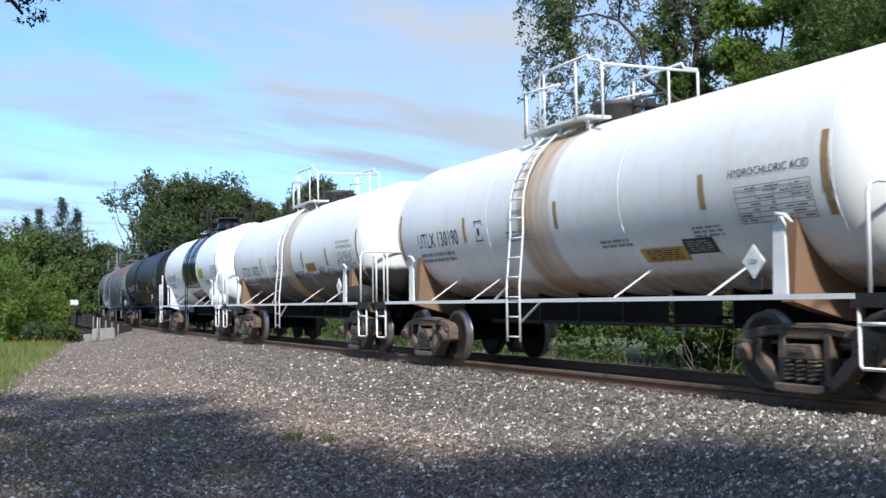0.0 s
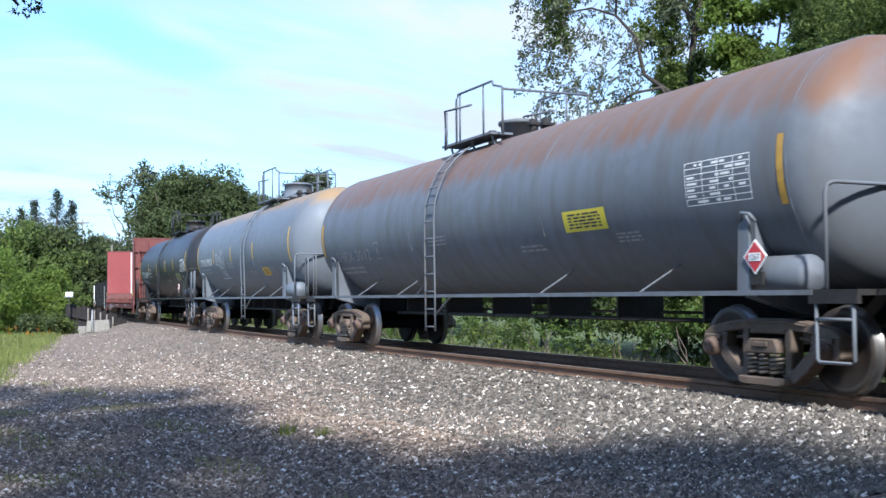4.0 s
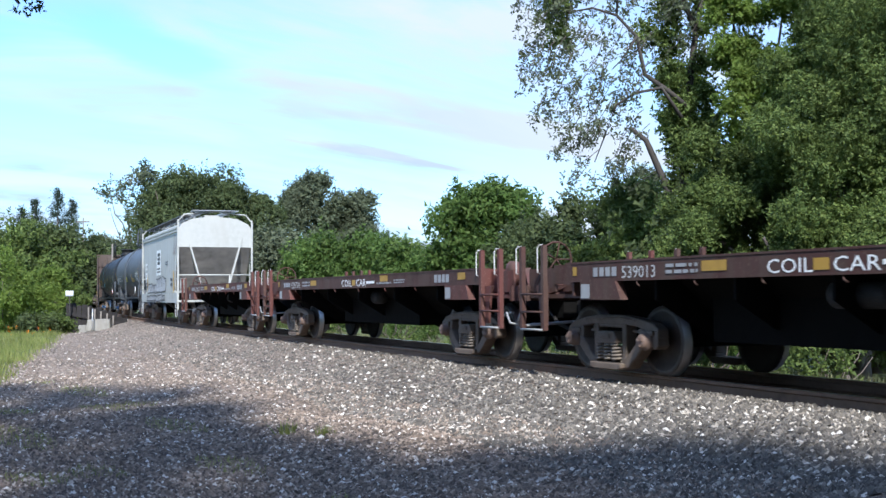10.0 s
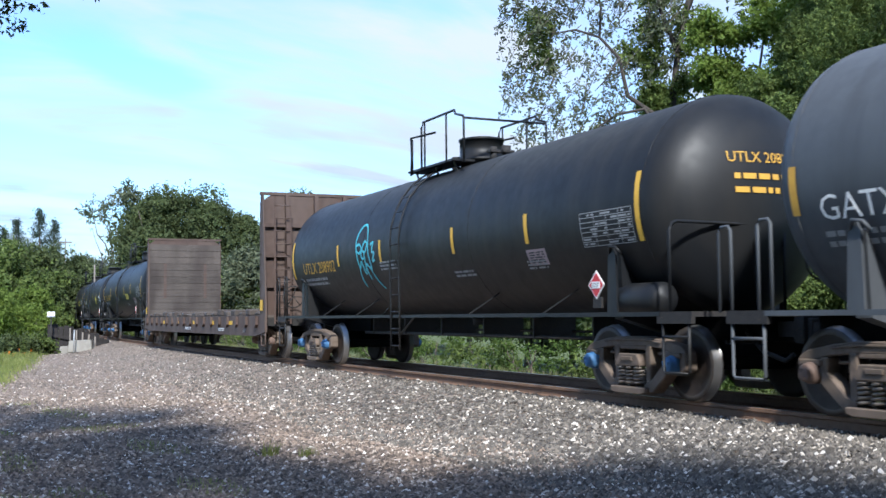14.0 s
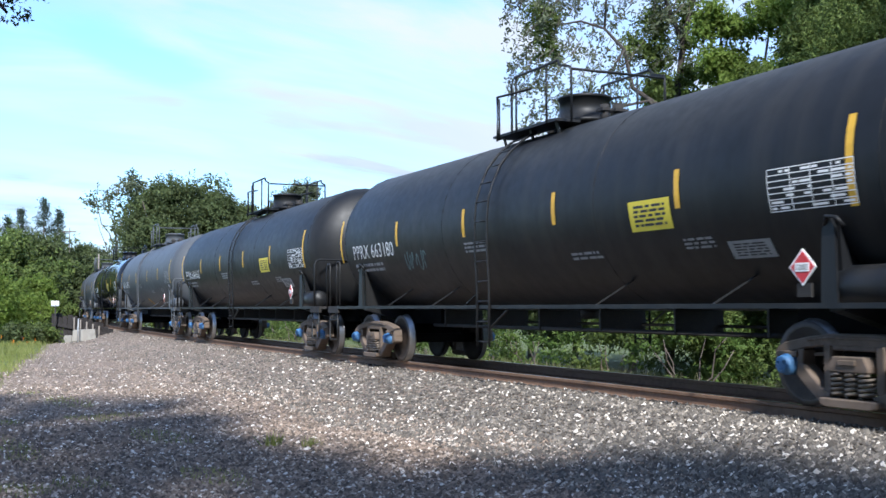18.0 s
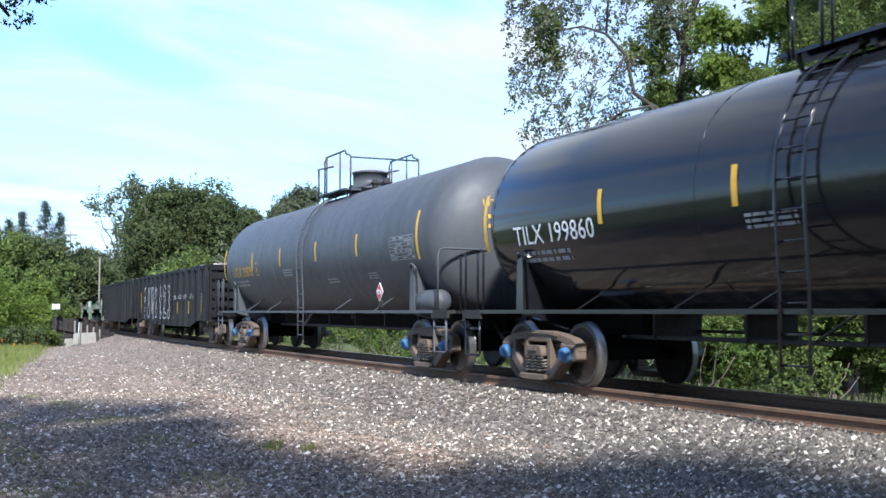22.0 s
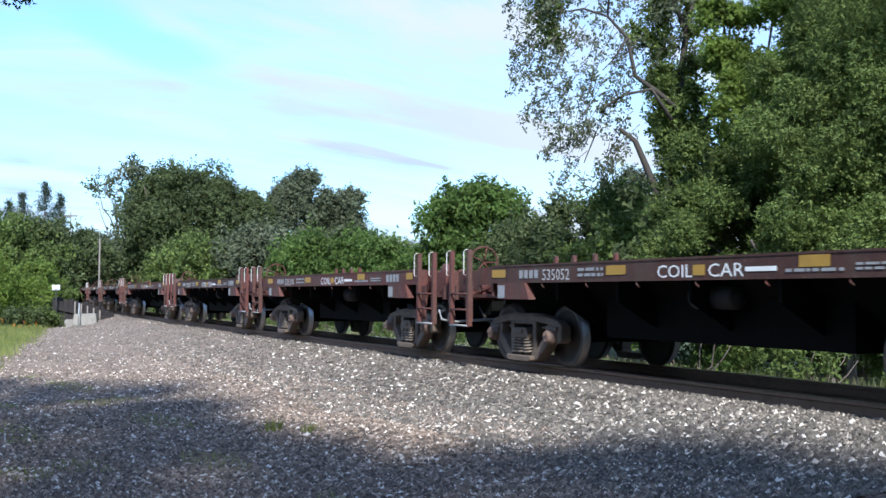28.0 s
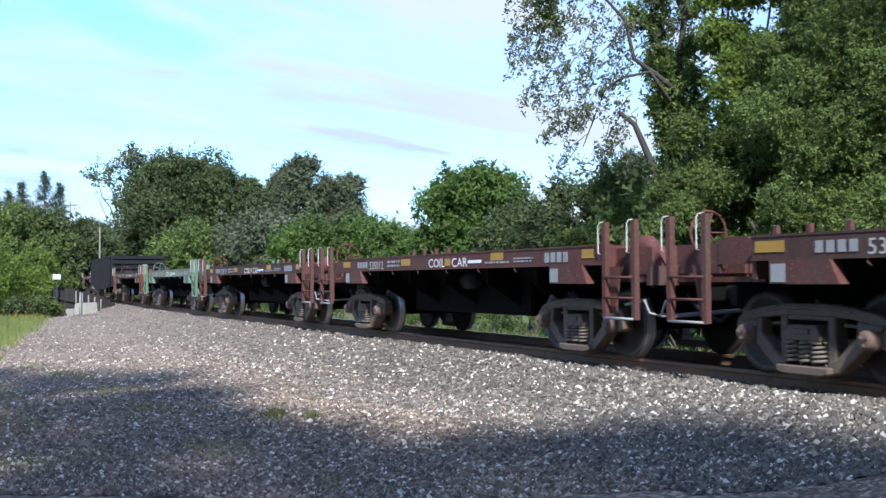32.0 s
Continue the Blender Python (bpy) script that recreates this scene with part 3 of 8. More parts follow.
addn.operation, addn.inputs[2].default_value = "MULTIPLY_ADD", -0.28
addn.inputs[1].default_value = 0.55
l.new(nz2.outputs["Fac"], addn.inputs[0])
sumn = n.new("ShaderNodeMath")
l.new(att.outputs["Fac"], sumn.inputs[0])
l.new(addn.outputs[0], sumn.inputs[1])
cut = n.new("ShaderNodeMapRange")
cut.inputs["From Min"].default_value, cut.inputs["From Max"].default_value = 0.42, 0.58
l.new(sumn.outputs[0], cut.inputs["Value"])
mixg = n.new("ShaderNodeMix")
mixg.data_type = "RGBA"
l.new(cut.outputs[0], mixg.inputs["Factor"])
l.new(hs.outputs[0], mixg.inputs["A"])
l.new(grass_col.outputs[0], mixg.inputs["B"])
l.new(mixg.outputs["Result"], p.inputs["Base Color"])
bmp = n.new("ShaderNodeBump")
bmp.inputs["Strength"].default_value, bmp.inputs["Distance"].default_value = 0.8, 0.03
l.new(vor.outputs["Distance"], bmp.inputs["Height"])
bmp.invert = True
l.new(bmp.outputs[0], p.inputs["Normal"])


def grassiness(x, y):
    """0 on the gravel, 1 on the verge and beyond the track."""
    d, s = off_line(x, y)
    edge = np.interp(s, [-5, 0, 11, 26, 44, 60], [14, 9.6, 8.2, 6.3, 4.4, 3.4])
    verge = np.clip((d - edge) / 0.9, 0, 1)
    return np.maximum(verge, np.clip((-d - 3.6) / 1.2, 0, 1))


me = raw_mesh("ground", np.stack([gx, gy, gz], -1).reshape(-1, 3), quads, GROUND, True)
at = me.attributes.new("grassy", "FLOAT", "POINT")
at.data.foreach_set("value", grassiness(gx, gy).ravel().astype(np.float32))
ground = tagged(new("ground", me), "grey gravel yard with grass verges beside the track", "ground", kind="structure")

# crushed stone over the gravel: pieces with their own edges
rng = np.random.default_rng(5)


def stones(count, far0, far1, size0, size1, grade, keep):
    """Loose crushed stone between two distances from the lens, thrown evenly over what the lens can see."""
    u = rng.random(count)
    y = 1 / ((1 - u) / far0 + u / far1) if grade else far0 + (far1 - far0) * u
    x = y * rng.uniform(-0.45, 0.45, count)
    d, s = off_line(x, y)
    ok = keep(d, s)
    g = grassiness(x, y)
    ok &= rng.random(count) > g * 1.1
    x, y, d = x[ok], y[ok], d[ok]
    z = ground_height(x, y)
    k = len(x)
    size = rng.uniform(size0, size1, (k, 1, 1)) * rng.uniform(0.6, 1.25, (k, 1, 3)) * np.array([1, 1, 0.75])
    base = np.array([[1, 0, 0], [0, 1, 0], [-1, 0, 0], [0, -1, 0], [0.15, 0.1, 1], [-0.1, 0, -1]], float)
    v = (base + rng.uniform(-0.35, 0.35, (k, 6, 3))) * size
    a = rng.uniform(0, 6.28, k)
    c, sn = np.cos(a)[:, None], np.sin(a)[:, None]
    v = np.stack([v[..., 0] * c - v[..., 1] * sn, v[..., 0] * sn + v[..., 1] * c, v[..., 2]], -1)
    v += np.stack([x, y, z + 0.3 * size[:, 0, 2]], -1)[:, None]
    tri = np.array([[0, 1, 4], [1, 2, 4], [2, 3, 4], [3, 0, 4]])      # the buried underside stays open
    f = (np.arange(k)[:, None, None] * 6 + tri).reshape(-1, 3)
    return v.reshape(-1, 3), f


v, f = stones(120000, 8.5, 60, 0.013, 0.036, True, lambda d, s: (d > 3.2) & (d < 11.5) & (s < 60))
tagged(new("gravel", raw_mesh("gravel", v, f, BALLAST)), "loose crushed stone gravel of mixed grey and tan pieces", "gravel", kind="stuff")
v, f = stones(150000, 8.2, 75, 0.018, 0.042, True, lambda d, s: (d > 0.9) & (d < 4.2) & (s < 75))
tagged(new("ballast", raw_mesh("ballast", v, f, BALLAST_NEW)), "blue grey crushed rock ballast along the rails", "ballast", kind="stuff")
# one pale lump that lies apart
bm = bmesh.new()
bmesh.ops.create_icosphere(bm, subdivisions=2, radius=0.055)
for w in bm.verts:
    w.co *= 1 + 0.25 * noise.noise(w.co * 30)
    w.co.z *= 1.1
lump = part("pale_stone", bm, mat("chalky stone", (0.75, 0.73, 0.70), (0.6, 0.58, 0.55), 0.9), None)
lump.location = (4.22, 12.05, float(ground_height(np.array([4.22]), np.array([12.05]))[0]) + 0.03)
tagged(lump, "pale chalky stone lying on the gravel", "stone")

# ---- the track ----
RAIL = [(-0.075, 0), (0.075, 0), (0.075, 0.012), (0.012, 0.035), (0.010, 0.115), (0.036, 0.13), (0.036, 0.165), (0.030, 0.172), (-0.030, 0.172), (-0.036, 0.165), (-0.036, 0.13), (-0.010, 0.115), (-0.012, 0.035), (-0.075, 0.012)]
track = thing("railway_track", "single railway track with rusty rails on weathered sleepers in ballast", "railway track")
tagged(track, kind="structure")
for side in (-0.752, 0.752):
    ss = np.arange(-60, 261, 1.5)
    pts = np.array([[on_line(s, side + a, b - 0.172) for a, b in RAIL] for s in ss])
    k = len(RAIL)
    fs = [(i * k + j, i * k + (j + 1) % k, (i + 1) * k + (j + 1) % k, (i + 1) * k + j) for i in range(len(ss) - 1) for j in range(k)]
    me = raw_mesh("rail", pts.reshape(-1, 3), fs, RAIL_RUST)
    me.materials.append(RAIL_TOP)
    me.polygons.foreach_set("material_index", [1 if i % k == 7 else 0 for i in range(len(fs))])
    part("rail", me, None, track, "rusty steel rail with a bright worn head")
bm = bmesh.new()
box(bm, -1.3, 1.3, -0.115, 0.115, -0.18, 0)
bmesh.ops.bevel(bm, geom=bm.edges[:], offset=0.012, segments=1, affect="EDGES")
tie_mesh = bpy.data.meshes.new("sleeper")
bm.to_mesh(tie_mesh)
bm.free()
tie_mesh.materials.append(TIE_WOOD)
bm = bmesh.new()
box(bm, -0.16, 0.16, -0.095, 0.095, 0, 0.016)
plate_mesh = bpy.data.meshes.new("tie_plate")
bm.to_mesh(plate_mesh)
bm.free()
plate_mesh.materials.append(RAIL_RUST)
TIES = list(np.arange(-14, 62, 0.52))
for s in TIES:
    a = math.degrees(np.interp(s, LINE_S, LINE_TH))
    o = on_line(s, random.uniform(-0.03, 0.03), -0.187)
    ob = part("sleeper", tie_mesh, None, track)
    ob.matrix_basis = pose(*o, 0, 0, a + random.uniform(-0.8, 0.8))
for s in TIES:
    a = math.degrees(np.interp(s, LINE_S, LINE_TH))
    for side in (-0.752, 0.752):
        ob = part("tie_plate", plate_mesh, None, track)
        ob.matrix_basis = pose(*on_line(s, side, -0.188), 0, 0, a)

# ---- plants ----


def leaf_cloud(name, clumps, size, material, seed, aspect=0.5, shell=0.55, droop=0.0, outward=0.6, sprig=11):
    """Many small leaves on short sprigs: clumps are rows of (x, y, z, rx, ry, rz, number of leaves)."""
    r = np.random.default_rng(seed)
    allv = []
    for cx, cy, cz, rx, ry, rz, count in clumps:
        k = max(int(count) // sprig, 1)
        size3 = np.array([rx, ry, rz])
        # each sprig starts inside the clump and reaches outwards and a little upwards
        d = r.normal(size=(k, 3))
        d /= np.linalg.norm(d, axis=1)[:, None] + 1e-9
        rad = r.random(k) ** (1 - shell) * (0.92 + 0.14 * r.normal(size=k))
        root = d * rad[:, None] * size3
        way = d * 0.8 + r.normal(size=(k, 3)) * 0.55 + np.array([0, 0, 0.30 - droop * 1.6])
        way /= np.linalg.norm(way, axis=1)[:, None] + 1e-9
        reach = size * r.uniform(3.0, 7.5, k)
        u = r.random((k, sprig))
        pos = root[:, None] + way[:, None] * (reach[:, None] * u)[..., None] + r.normal(size=(k, sprig, 3)) * (size * (1.25 - 0.75 * u))[..., None]
        pos = pos.reshape(-1, 3) + np.array([cx, cy, cz])
        n = len(pos)
        way = np.repeat(way, sprig, 0)
        nrm = np.repeat(d, sprig, 0) * outward + r.normal(size=(n, 3)) * 0.65 + np.array([0, 0, 0.45])
        nrm /= np.linalg.norm(nrm, axis=1)[:, None] + 1e-9
        t = way + r.normal(size=(n, 3)) * 0.8
        t[:, 2] -= droop
        t -= nrm * (t * nrm).sum(1)[:, None]
        t /= np.linalg.norm(t, axis=1)[:, None] + 1e-9
        b = np.cross(nrm, t)
        q = size * r.uniform(0.6, 1.35, (n, 1))
        allv.append(np.stack([pos - t * q * 0.6 + b * q * aspect, pos + t * q * 1.2, pos - t * q * 0.6 - b * q * aspect], 1))
    v = np.concatenate(allv).reshape(-1, 3)
    return raw_mesh(name, v, np.arange(len(v)).reshape(-1, 3), material)


def crown_clumps(centre, radius, height, clumps, leaves, seed, squash=0.8, ragged=0.35):
    """Clumps over a dome, with an uneven outline and gaps between them."""
    r = np.random.default_rng(seed)
    out = []
    for i in range(clumps):
        a = r.uniform(0, 6.283)
        h = r.uniform(-0.85, 1.0)
        w = math.sqrt(max(0.05, 1 - h * h * 0.9)) * r.uniform(0.3, 1.0) ** 0.5
        k = radius * r.uniform(0.15, 0.33) * (1 + ragged * r.normal() * 0.4)
        out.append((centre[0] + math.cos(a) * radius * w, centre[1] + math.sin(a) * radius * w, centre[2] + h * height, k, k, k * squash, leaves / clumps))
    return out


def limb(bm, path, r0, r1, n=8):
    pts = [Vector(p) for p in path]
    k = len(pts)
    tube(bm, pts, [r0 + (r1 - r0) * i / (k - 1) for i in range(k)], n)


def wander(a, b, steps, amount, seed):
    r = random.Random(seed)
    a, b = Vector(a), Vector(b)
    L = (b - a).length
    return [a.lerp(b, i / steps) + (Vector((r.uniform(-1, 1), r.uniform(-1, 1), r.uniform(-1, 1))) * amount * L * math.sin(math.pi * i / steps) if 0 < i < steps else Vector()) for i in range(steps + 1)]


def tree(name, label, foot, centre, radius, height, clumps, leaves, size, leaf, seed, trunk=0.25, bark=BARK, limbs=7, group="", **kw):
    t = thing(name, label, "tree", group)
    t.location = foot
    c = Vector(centre) - Vector(foot)
    bm = bmesh.new()
    fork = c * 0.55 + Vector((0, 0, -height * 0.25))
    limb(bm, wander((0, 0, -0.3), fork, 5, 0.03, seed), trunk, trunk * 0.6)
    r = random.Random(seed)
    for i in range(limbs):
        a = 6.283 * i / limbs + r.uniform(-0.4, 0.4)
        tip = c + Vector((math.cos(a) * radius * 0.8, math.sin(a) * radius * 0.8, r.uniform(-0.4, 0.8) * height))
        limb(bm, wander(fork * r.uniform(0.75, 1), tip, 5, 0.06, seed + i), trunk * 0.42, trunk * 0.06, 6)
    part("trunk", bm, bark, t, "bark-covered trunk with limbs")
    part("crown", leaf_cloud("crown", crown_clumps(c, radius, height, clumps, leaves, seed), size, leaf, seed, **kw), None, t, "uneven leafy crown")
    return t


def bush(name, label, foot, radius, height, leaves, size, leaf, seed, clumps=12, category="bush", **kw):
    b = thing(name, label, category)
    b.location = foot
    bm = bmesh.new()
    r = random.Random(seed)
    for i in range(6):
        limb(bm, wander((r.uniform(-.2, .2), r.uniform(-.2, .2), -0.2), (r.uniform(-.7, .7) * radius, r.uniform(-.7, .7) * radius, height * r.uniform(0.5, 0.9)), 4, 0.08, seed + i), 0.035, 0.008, 5)
    part("stem", bm, BARK, b)
    part("leaves", leaf_cloud("leaves", crown_clumps((0, 0, height * 0.5), radius, height * 0.45, clumps, leaves, seed), size, leaf, seed, **kw), None, b)
    return b


def foot_at(side, far):
    x = side * far
    return Vector((x, far, float(ground_height(np.array([x]), np.array([far]))[0])))


def tree_at(name, label, side, far, half, top, low, clumps, leaves, size, leaf, seed, **kw):
    """A tree by its bearing: side slope, distance, half width, and the heights of its crown over the rails."""
    f = foot_at(side, far)
    return tree(name, label, f, (f.x, far, (top + low) / 2), half, (top - low) / 2 * 0.85, clumps, leaves, size, leaf, seed, **kw)


# beyond the bend
tree_at("oak_tree", "broad dark green oak with a dense domed crown", -0.236, 108, 6.3, 13.4, 0.4, 150, 110000, 0.17, LEAF_DARK, 11, trunk=0.45)
tree_at("oak_tree", "dark green oak beside the broad oak", -0.182, 112, 3.2, 11.8, 0.4, 55, 40000, 0.16, LEAF_DARK, 12, trunk=0.3)
tree_at("gum_tree", "tall thin gum tree with sparse grey green leaves", -0.293, 135, 3.9, 17.4, 9.5, 16, 2600, 0.24, LEAF_GUM, 13, trunk=0.3, bark=BARK_PALE, limbs=11)
tree_at("eucalyptus_tree", "tall grey green eucalyptus with a ragged crown", -0.127, 128, 3.8, 16.2, 1, 64, 50000, 0.17, LEAF_GUM, 14, trunk=0.35, bark=BARK_PALE)
tree_at("eucalyptus_tree", "grey green eucalyptus with a ragged crown", -0.090, 130, 3.6, 13.8, 1, 54, 42000, 0.17, LEAF_GUM, 15, trunk=0.3, bark=BARK_PALE)
tree_at("tree", "bright green round-topped tree behind the track", 0.028, 64, 3.0, 7.5, -0.2, 80, 38000, 0.16, LEAF_BRIGHT, 16, trunk=0.2)
tree_at("tree", "dark leafy tree behind the track", 0.120, 44, 2.7, 4.9, -0.6, 60, 40000, 0.11, LEAF_DARK, 17, trunk=0.15)
tree_at("tree", "dark leafy tree behind the track", 0.080, 50, 2.3, 4.7, -0.6, 44, 30000, 0.11, LEAF_DARK, 18, trunk=0.15)
tree_at("tree", "dark leafy tree behind the track", 0.172, 40, 2.6, 5.0, -0.6, 50, 36000, 0.10, LEAF_OAK, 19, trunk=0.15)
for i, (side, far, half, top) in enumerate(((-0.06, 100, 5, 5.5), (-0.10, 85, 5, 5.4), (-0.15, 92, 6, 6.2), (-0.21, 95, 6, 5.5), (-0.03, 80, 4.5, 4.6), (-0.26, 112, 6, 6.0))):
    tree_at("thicket", "green thicket of mixed shrubs behind the track", side, far, half, top, -0.8, 46, 22000, 0.19, (LEAF_OAK, LEAF_BRIGHT, LEAF_GUM)[i % 3], 30 + i, trunk=0.12)


def conifer(label, side, far, top, half, seed):
    f = foot_at(side, far)
    t = thing("conifer_tree", label, "conifer", "distant conifers")
    t.location = f
    h = top - f.z
    bm = bmesh.new()
    limb(bm, [(0, 0, 0), (0, 0, h * 0.5), (0, 0, h)], 0.3, 0.03)
    part("trunk", bm, BARK, t)
    r = np.random.default_rng(seed)
    cl = []
    for i in range(90):
        k = (i + r.random()) / 90
        w = half * 2.1 * (1 - k) ** 0.9 * r.uniform(0.5, 1.0) + 0.10
        a = r.uniform(0, 6.283)
        for q in (0.35, 0.75):
            cl.append((math.cos(a) * w * q, math.sin(a) * w * q, h * (0.15 + 0.85 * k) - 0.25 * w * q, 0.22 * w + 0.08, 0.22 * w + 0.08, 0.16, 77))
    part("crown", leaf_cloud("crown", cl, 0.13, LEAF_CONE, seed, aspect=0.3, droop=0.1), None, t)


tree_at("tree", "slim grey green tree behind the broken limb", 0.172, 47, 0.95, 6.9, 0.2, 40, 9000, 0.07, LEAF_GUM, 119, trunk=0.1)
conifer("tall dark conifer on the far hillside", -0.362, 165, 17.4, 3.6, 41)
conifer("dark conifer on the far hillside", -0.349, 168, 16.0, 2.9, 42)
conifer("dark conifer on the far hillside", -0.383, 172, 16.6, 3.6, 43)
conifer("dark conifer on the far hillside", -0.395, 176, 15.6, 3.6, 44)
conifer("small dark conifer beyond the thicket", -0.063, 110, 7.0, 2.2, 45)

# the wooded bank beside the bridge
for i, (side, far, half, top, leaf) in enumerate(((-0.375, 92, 5.5, 6.6, LEAF_DARK), (-0.345, 96, 4.5, 5.8, LEAF_DARK), (-0.41, 88, 5.5, 6.8, LEAF_OAK), (-0.322, 125, 5, 7.8, LEAF_GUM), (-0.335, 122, 4, 6.2, LEAF_OAK), (-0.45, 95, 6, 7.5, LEAF_DARK))):
    tree_at("bank_tree", "dark green tree on the bank beside the bridge", side, far, half, top, -0.8, 55, 30000, 0.19, leaf, 50 + i, trunk=0.25)
for i, (side, far, half, top) in enumerate(((-0.395, 60, 2.2, 3.6), (-0.372, 63, 1.8, 2.5), (-0.42, 57, 2.2, 3.8), (-0.352, 66, 1.2, 1.6), (-0.385, 58, 1.3, 1.4))):
    f = foot_at(side, far)
    bush("bush", "bright green leafy bush on the bank", f, half, top - f.z, 5200, 0.10, LEAF_LIME if i != 3 else LEAF_OAK, 60 + i)

# behind the track: the big oak, the ivy-hung tree and the undergrowth
def oak_mass(label, foot, clumps, leaves, size, leaf, seed, trunk):
    t = thing("oak_tree", label, "tree")
    t.location = foot
    r = np.random.default_rng(seed)
    cl = []
    bm = bmesh.new()
    for i, (side, rise, far, rad) in enumerate(clumps):
        c = bearing(side, rise, far) - foot
        k = max(5, int(rad * 7))
        for j in range(k):
            o = r.normal(size=3) * rad * 0.56
            q = rad * r.uniform(0.24, 0.46)
            cl.append((c.x + o[0], c.y + o[1], c.z + o[2], q, q, q * 0.8, leaves / len(clumps) / k))
        limb(bm, wander((0, 0, c.z * 0.25), c, 5, 0.05, seed + i), trunk * 0.5, 0.03, 6)
    limb(bm, wander((0, 0, -0.4), (0.2, 0.3, 5.0), 5, 0.03, seed), trunk, trunk * 0.6, 10)
    part("trunk", bm, BARK, t, "dark trunk with limbs")
    part("crown", leaf_cloud("crown", cl, size, leaf, seed), None, t, "dense leafy crown")
    return t


oak_mass("huge oak with a dense green crown overhanging the track", foot_at(0.36, 27), [(0.225, 0.06, 28, 1.2), (0.245, 0.10, 28, 1.1), (0.28, 0.05, 26, 1.5), (0.29, 0.12, 27, 1.3), (0.33, 0.12, 26, 1.6), (0.38, 0.06, 25, 1.8), (0.335, 0.17, 27, 1.3), (0.37, 0.19, 26, 1.7), (0.41, 0.13, 25, 2.0), (0.37, 0.25, 27, 1.4), (0.41, 0.27, 26, 1.9), (0.44, 0.21, 25, 2.0), (0.39, 0.31, 28, 1.5), (0.46, 0.06, 25, 2.0), (0.45, 0.30, 26, 2.0), (0.42, 0.35, 27, 1.8), (0.25, 0.02, 27, 1.4), (0.34, 0.01, 25, 1.5), (0.42, 0.0, 24, 1.6), (0.215, 0.0, 27, 1.3), (0.29, -0.02, 25, 1.2), (0.27, 0.07, 28, 1.4), (0.335, 0.07, 27, 1.8), (0.385, 0.15, 27, 1.9), (0.36, 0.22, 28, 1.4), (0.42, 0.24, 27, 2.0), (0.26, 0.0, 29, 1.5), (0.38, -0.02, 24, 1.3)], 560000, 0.046, LEAF_OAK, 71, 0.42)

ivy_foot = foot_at(0.215, 33)
ivy = thing("leaning_tree", "tall open tree hung with ivy and thin drooping twigs", "tree")
ivy.location = ivy_foot
bm = bmesh.new()
IVY_BOUGHS = [([(0.206, -0.062), (0.205, 0.0), (0.208, 0.10), (0.213, 0.17), (0.222, 0.24), (0.235, 0.30), (0.236, 0.36)], 0.24, 0.10),
         ([(0.213, 0.17), (0.196, 0.185), (0.175, 0.20), (0.168, 0.235), (0.150, 0.255), (0.128, 0.262), (0.105, 0.258)], 0.13, 0.035),
         ([(0.208, 0.16), (0.190, 0.188), (0.165, 0.183), (0.148, 0.172), (0.138, 0.145), (0.128, 0.12)], 0.09, 0.02),
         ([(0.207, 0.06), (0.190, 0.105), (0.175, 0.140), (0.160, 0.152)], 0.20, 0.10),
         ([(0.222, 0.24), (0.205, 0.285), (0.195, 0.33), (0.192, 0.37)], 0.12, 0.05),
         ([(0.168, 0.235), (0.155, 0.215), (0.145, 0.205)], 0.05, 0.015),
         ([(0.232, 0.28), (0.245, 0.31), (0.246, 0.36)], 0.09, 0.05),
         ([(0.150, 0.255), (0.152, 0.285), (0.140, 0.32), (0.120, 0.345)], 0.06, 0.02),
         ([(0.195, 0.33), (0.178, 0.345), (0.165, 0.37)], 0.06, 0.03)]
for i, (pts, r0, r1) in enumerate(IVY_BOUGHS):
    limb(bm, [bearing(a, b, 33 - 0.4 * (i % 3)) - ivy_foot for a, b in pts], r0 * 0.68, r1 * 0.6, 8)
part("trunk", bm, BARK_DARK, ivy, "dark bent trunk and limbs")
r = np.random.default_rng(73)
cl = []
for a, b, rad, k in ((0.093, 0.262, 0.45, 1500), (0.098, 0.235, 0.30, 700), (0.200, 0.29, 0.28, 800), (0.198, 0.26, 0.32, 1000), (0.197, 0.23, 0.38, 1300), (0.200, 0.20, 0.42, 1500), (0.205, 0.17, 0.48, 1800), (0.208, 0.14, 0.55, 2100), (0.212, 0.11, 0.65, 2500), (0.212, 0.06, 0.9, 2800),
                     (0.228, 0.30, 0.20, 500), (0.227, 0.27, 0.22, 600), (0.227, 0.24, 0.22, 600), (0.228, 0.21, 0.26, 800), (0.230, 0.18, 0.32, 1000), (0.232, 0.15, 0.42, 1400), (0.238, 0.12, 0.55, 2200), (0.178, 0.238, 0.28, 600)):
    p = bearing(a, b, 33) - ivy_foot
    cl.append((p.x, p.y, p.z, rad, rad, rad * 1.25, k))
part("ivy", leaf_cloud("ivy", cl, 0.07, LEAF_OAK, 74), None, ivy, "dark clumps of ivy")
cl = []
bm = bmesh.new()
for i in range(260):
    a = r.uniform(0.058, 0.225)
    b = r.uniform(0.10, 0.335)
    if b < 0.16 and a < 0.085 or b < 0.21 and a > 0.165:
        continue
    p = bearing(a, b, 33 + r.uniform(-1.2, 1.2)) - ivy_foot
    q = p + Vector((r.uniform(0.2, 0.8), r.uniform(-0.3, 0.3), r.uniform(0.3, 0.9)))
    path = wander(q, p - Vector((0, 0, 0.3)), 4, 0.10, i)
    limb(bm, path, 0.013, 0.005, 4)
    # whorls of narrow leaves along the twig
    for w in path[1:]:
        for _ in range(2):
            cl.append(w + Vector(r.normal(size=3) * 0.11))
part("twig", bm, BARK, ivy, "thin hanging twigs")["kind"] = "stuff"
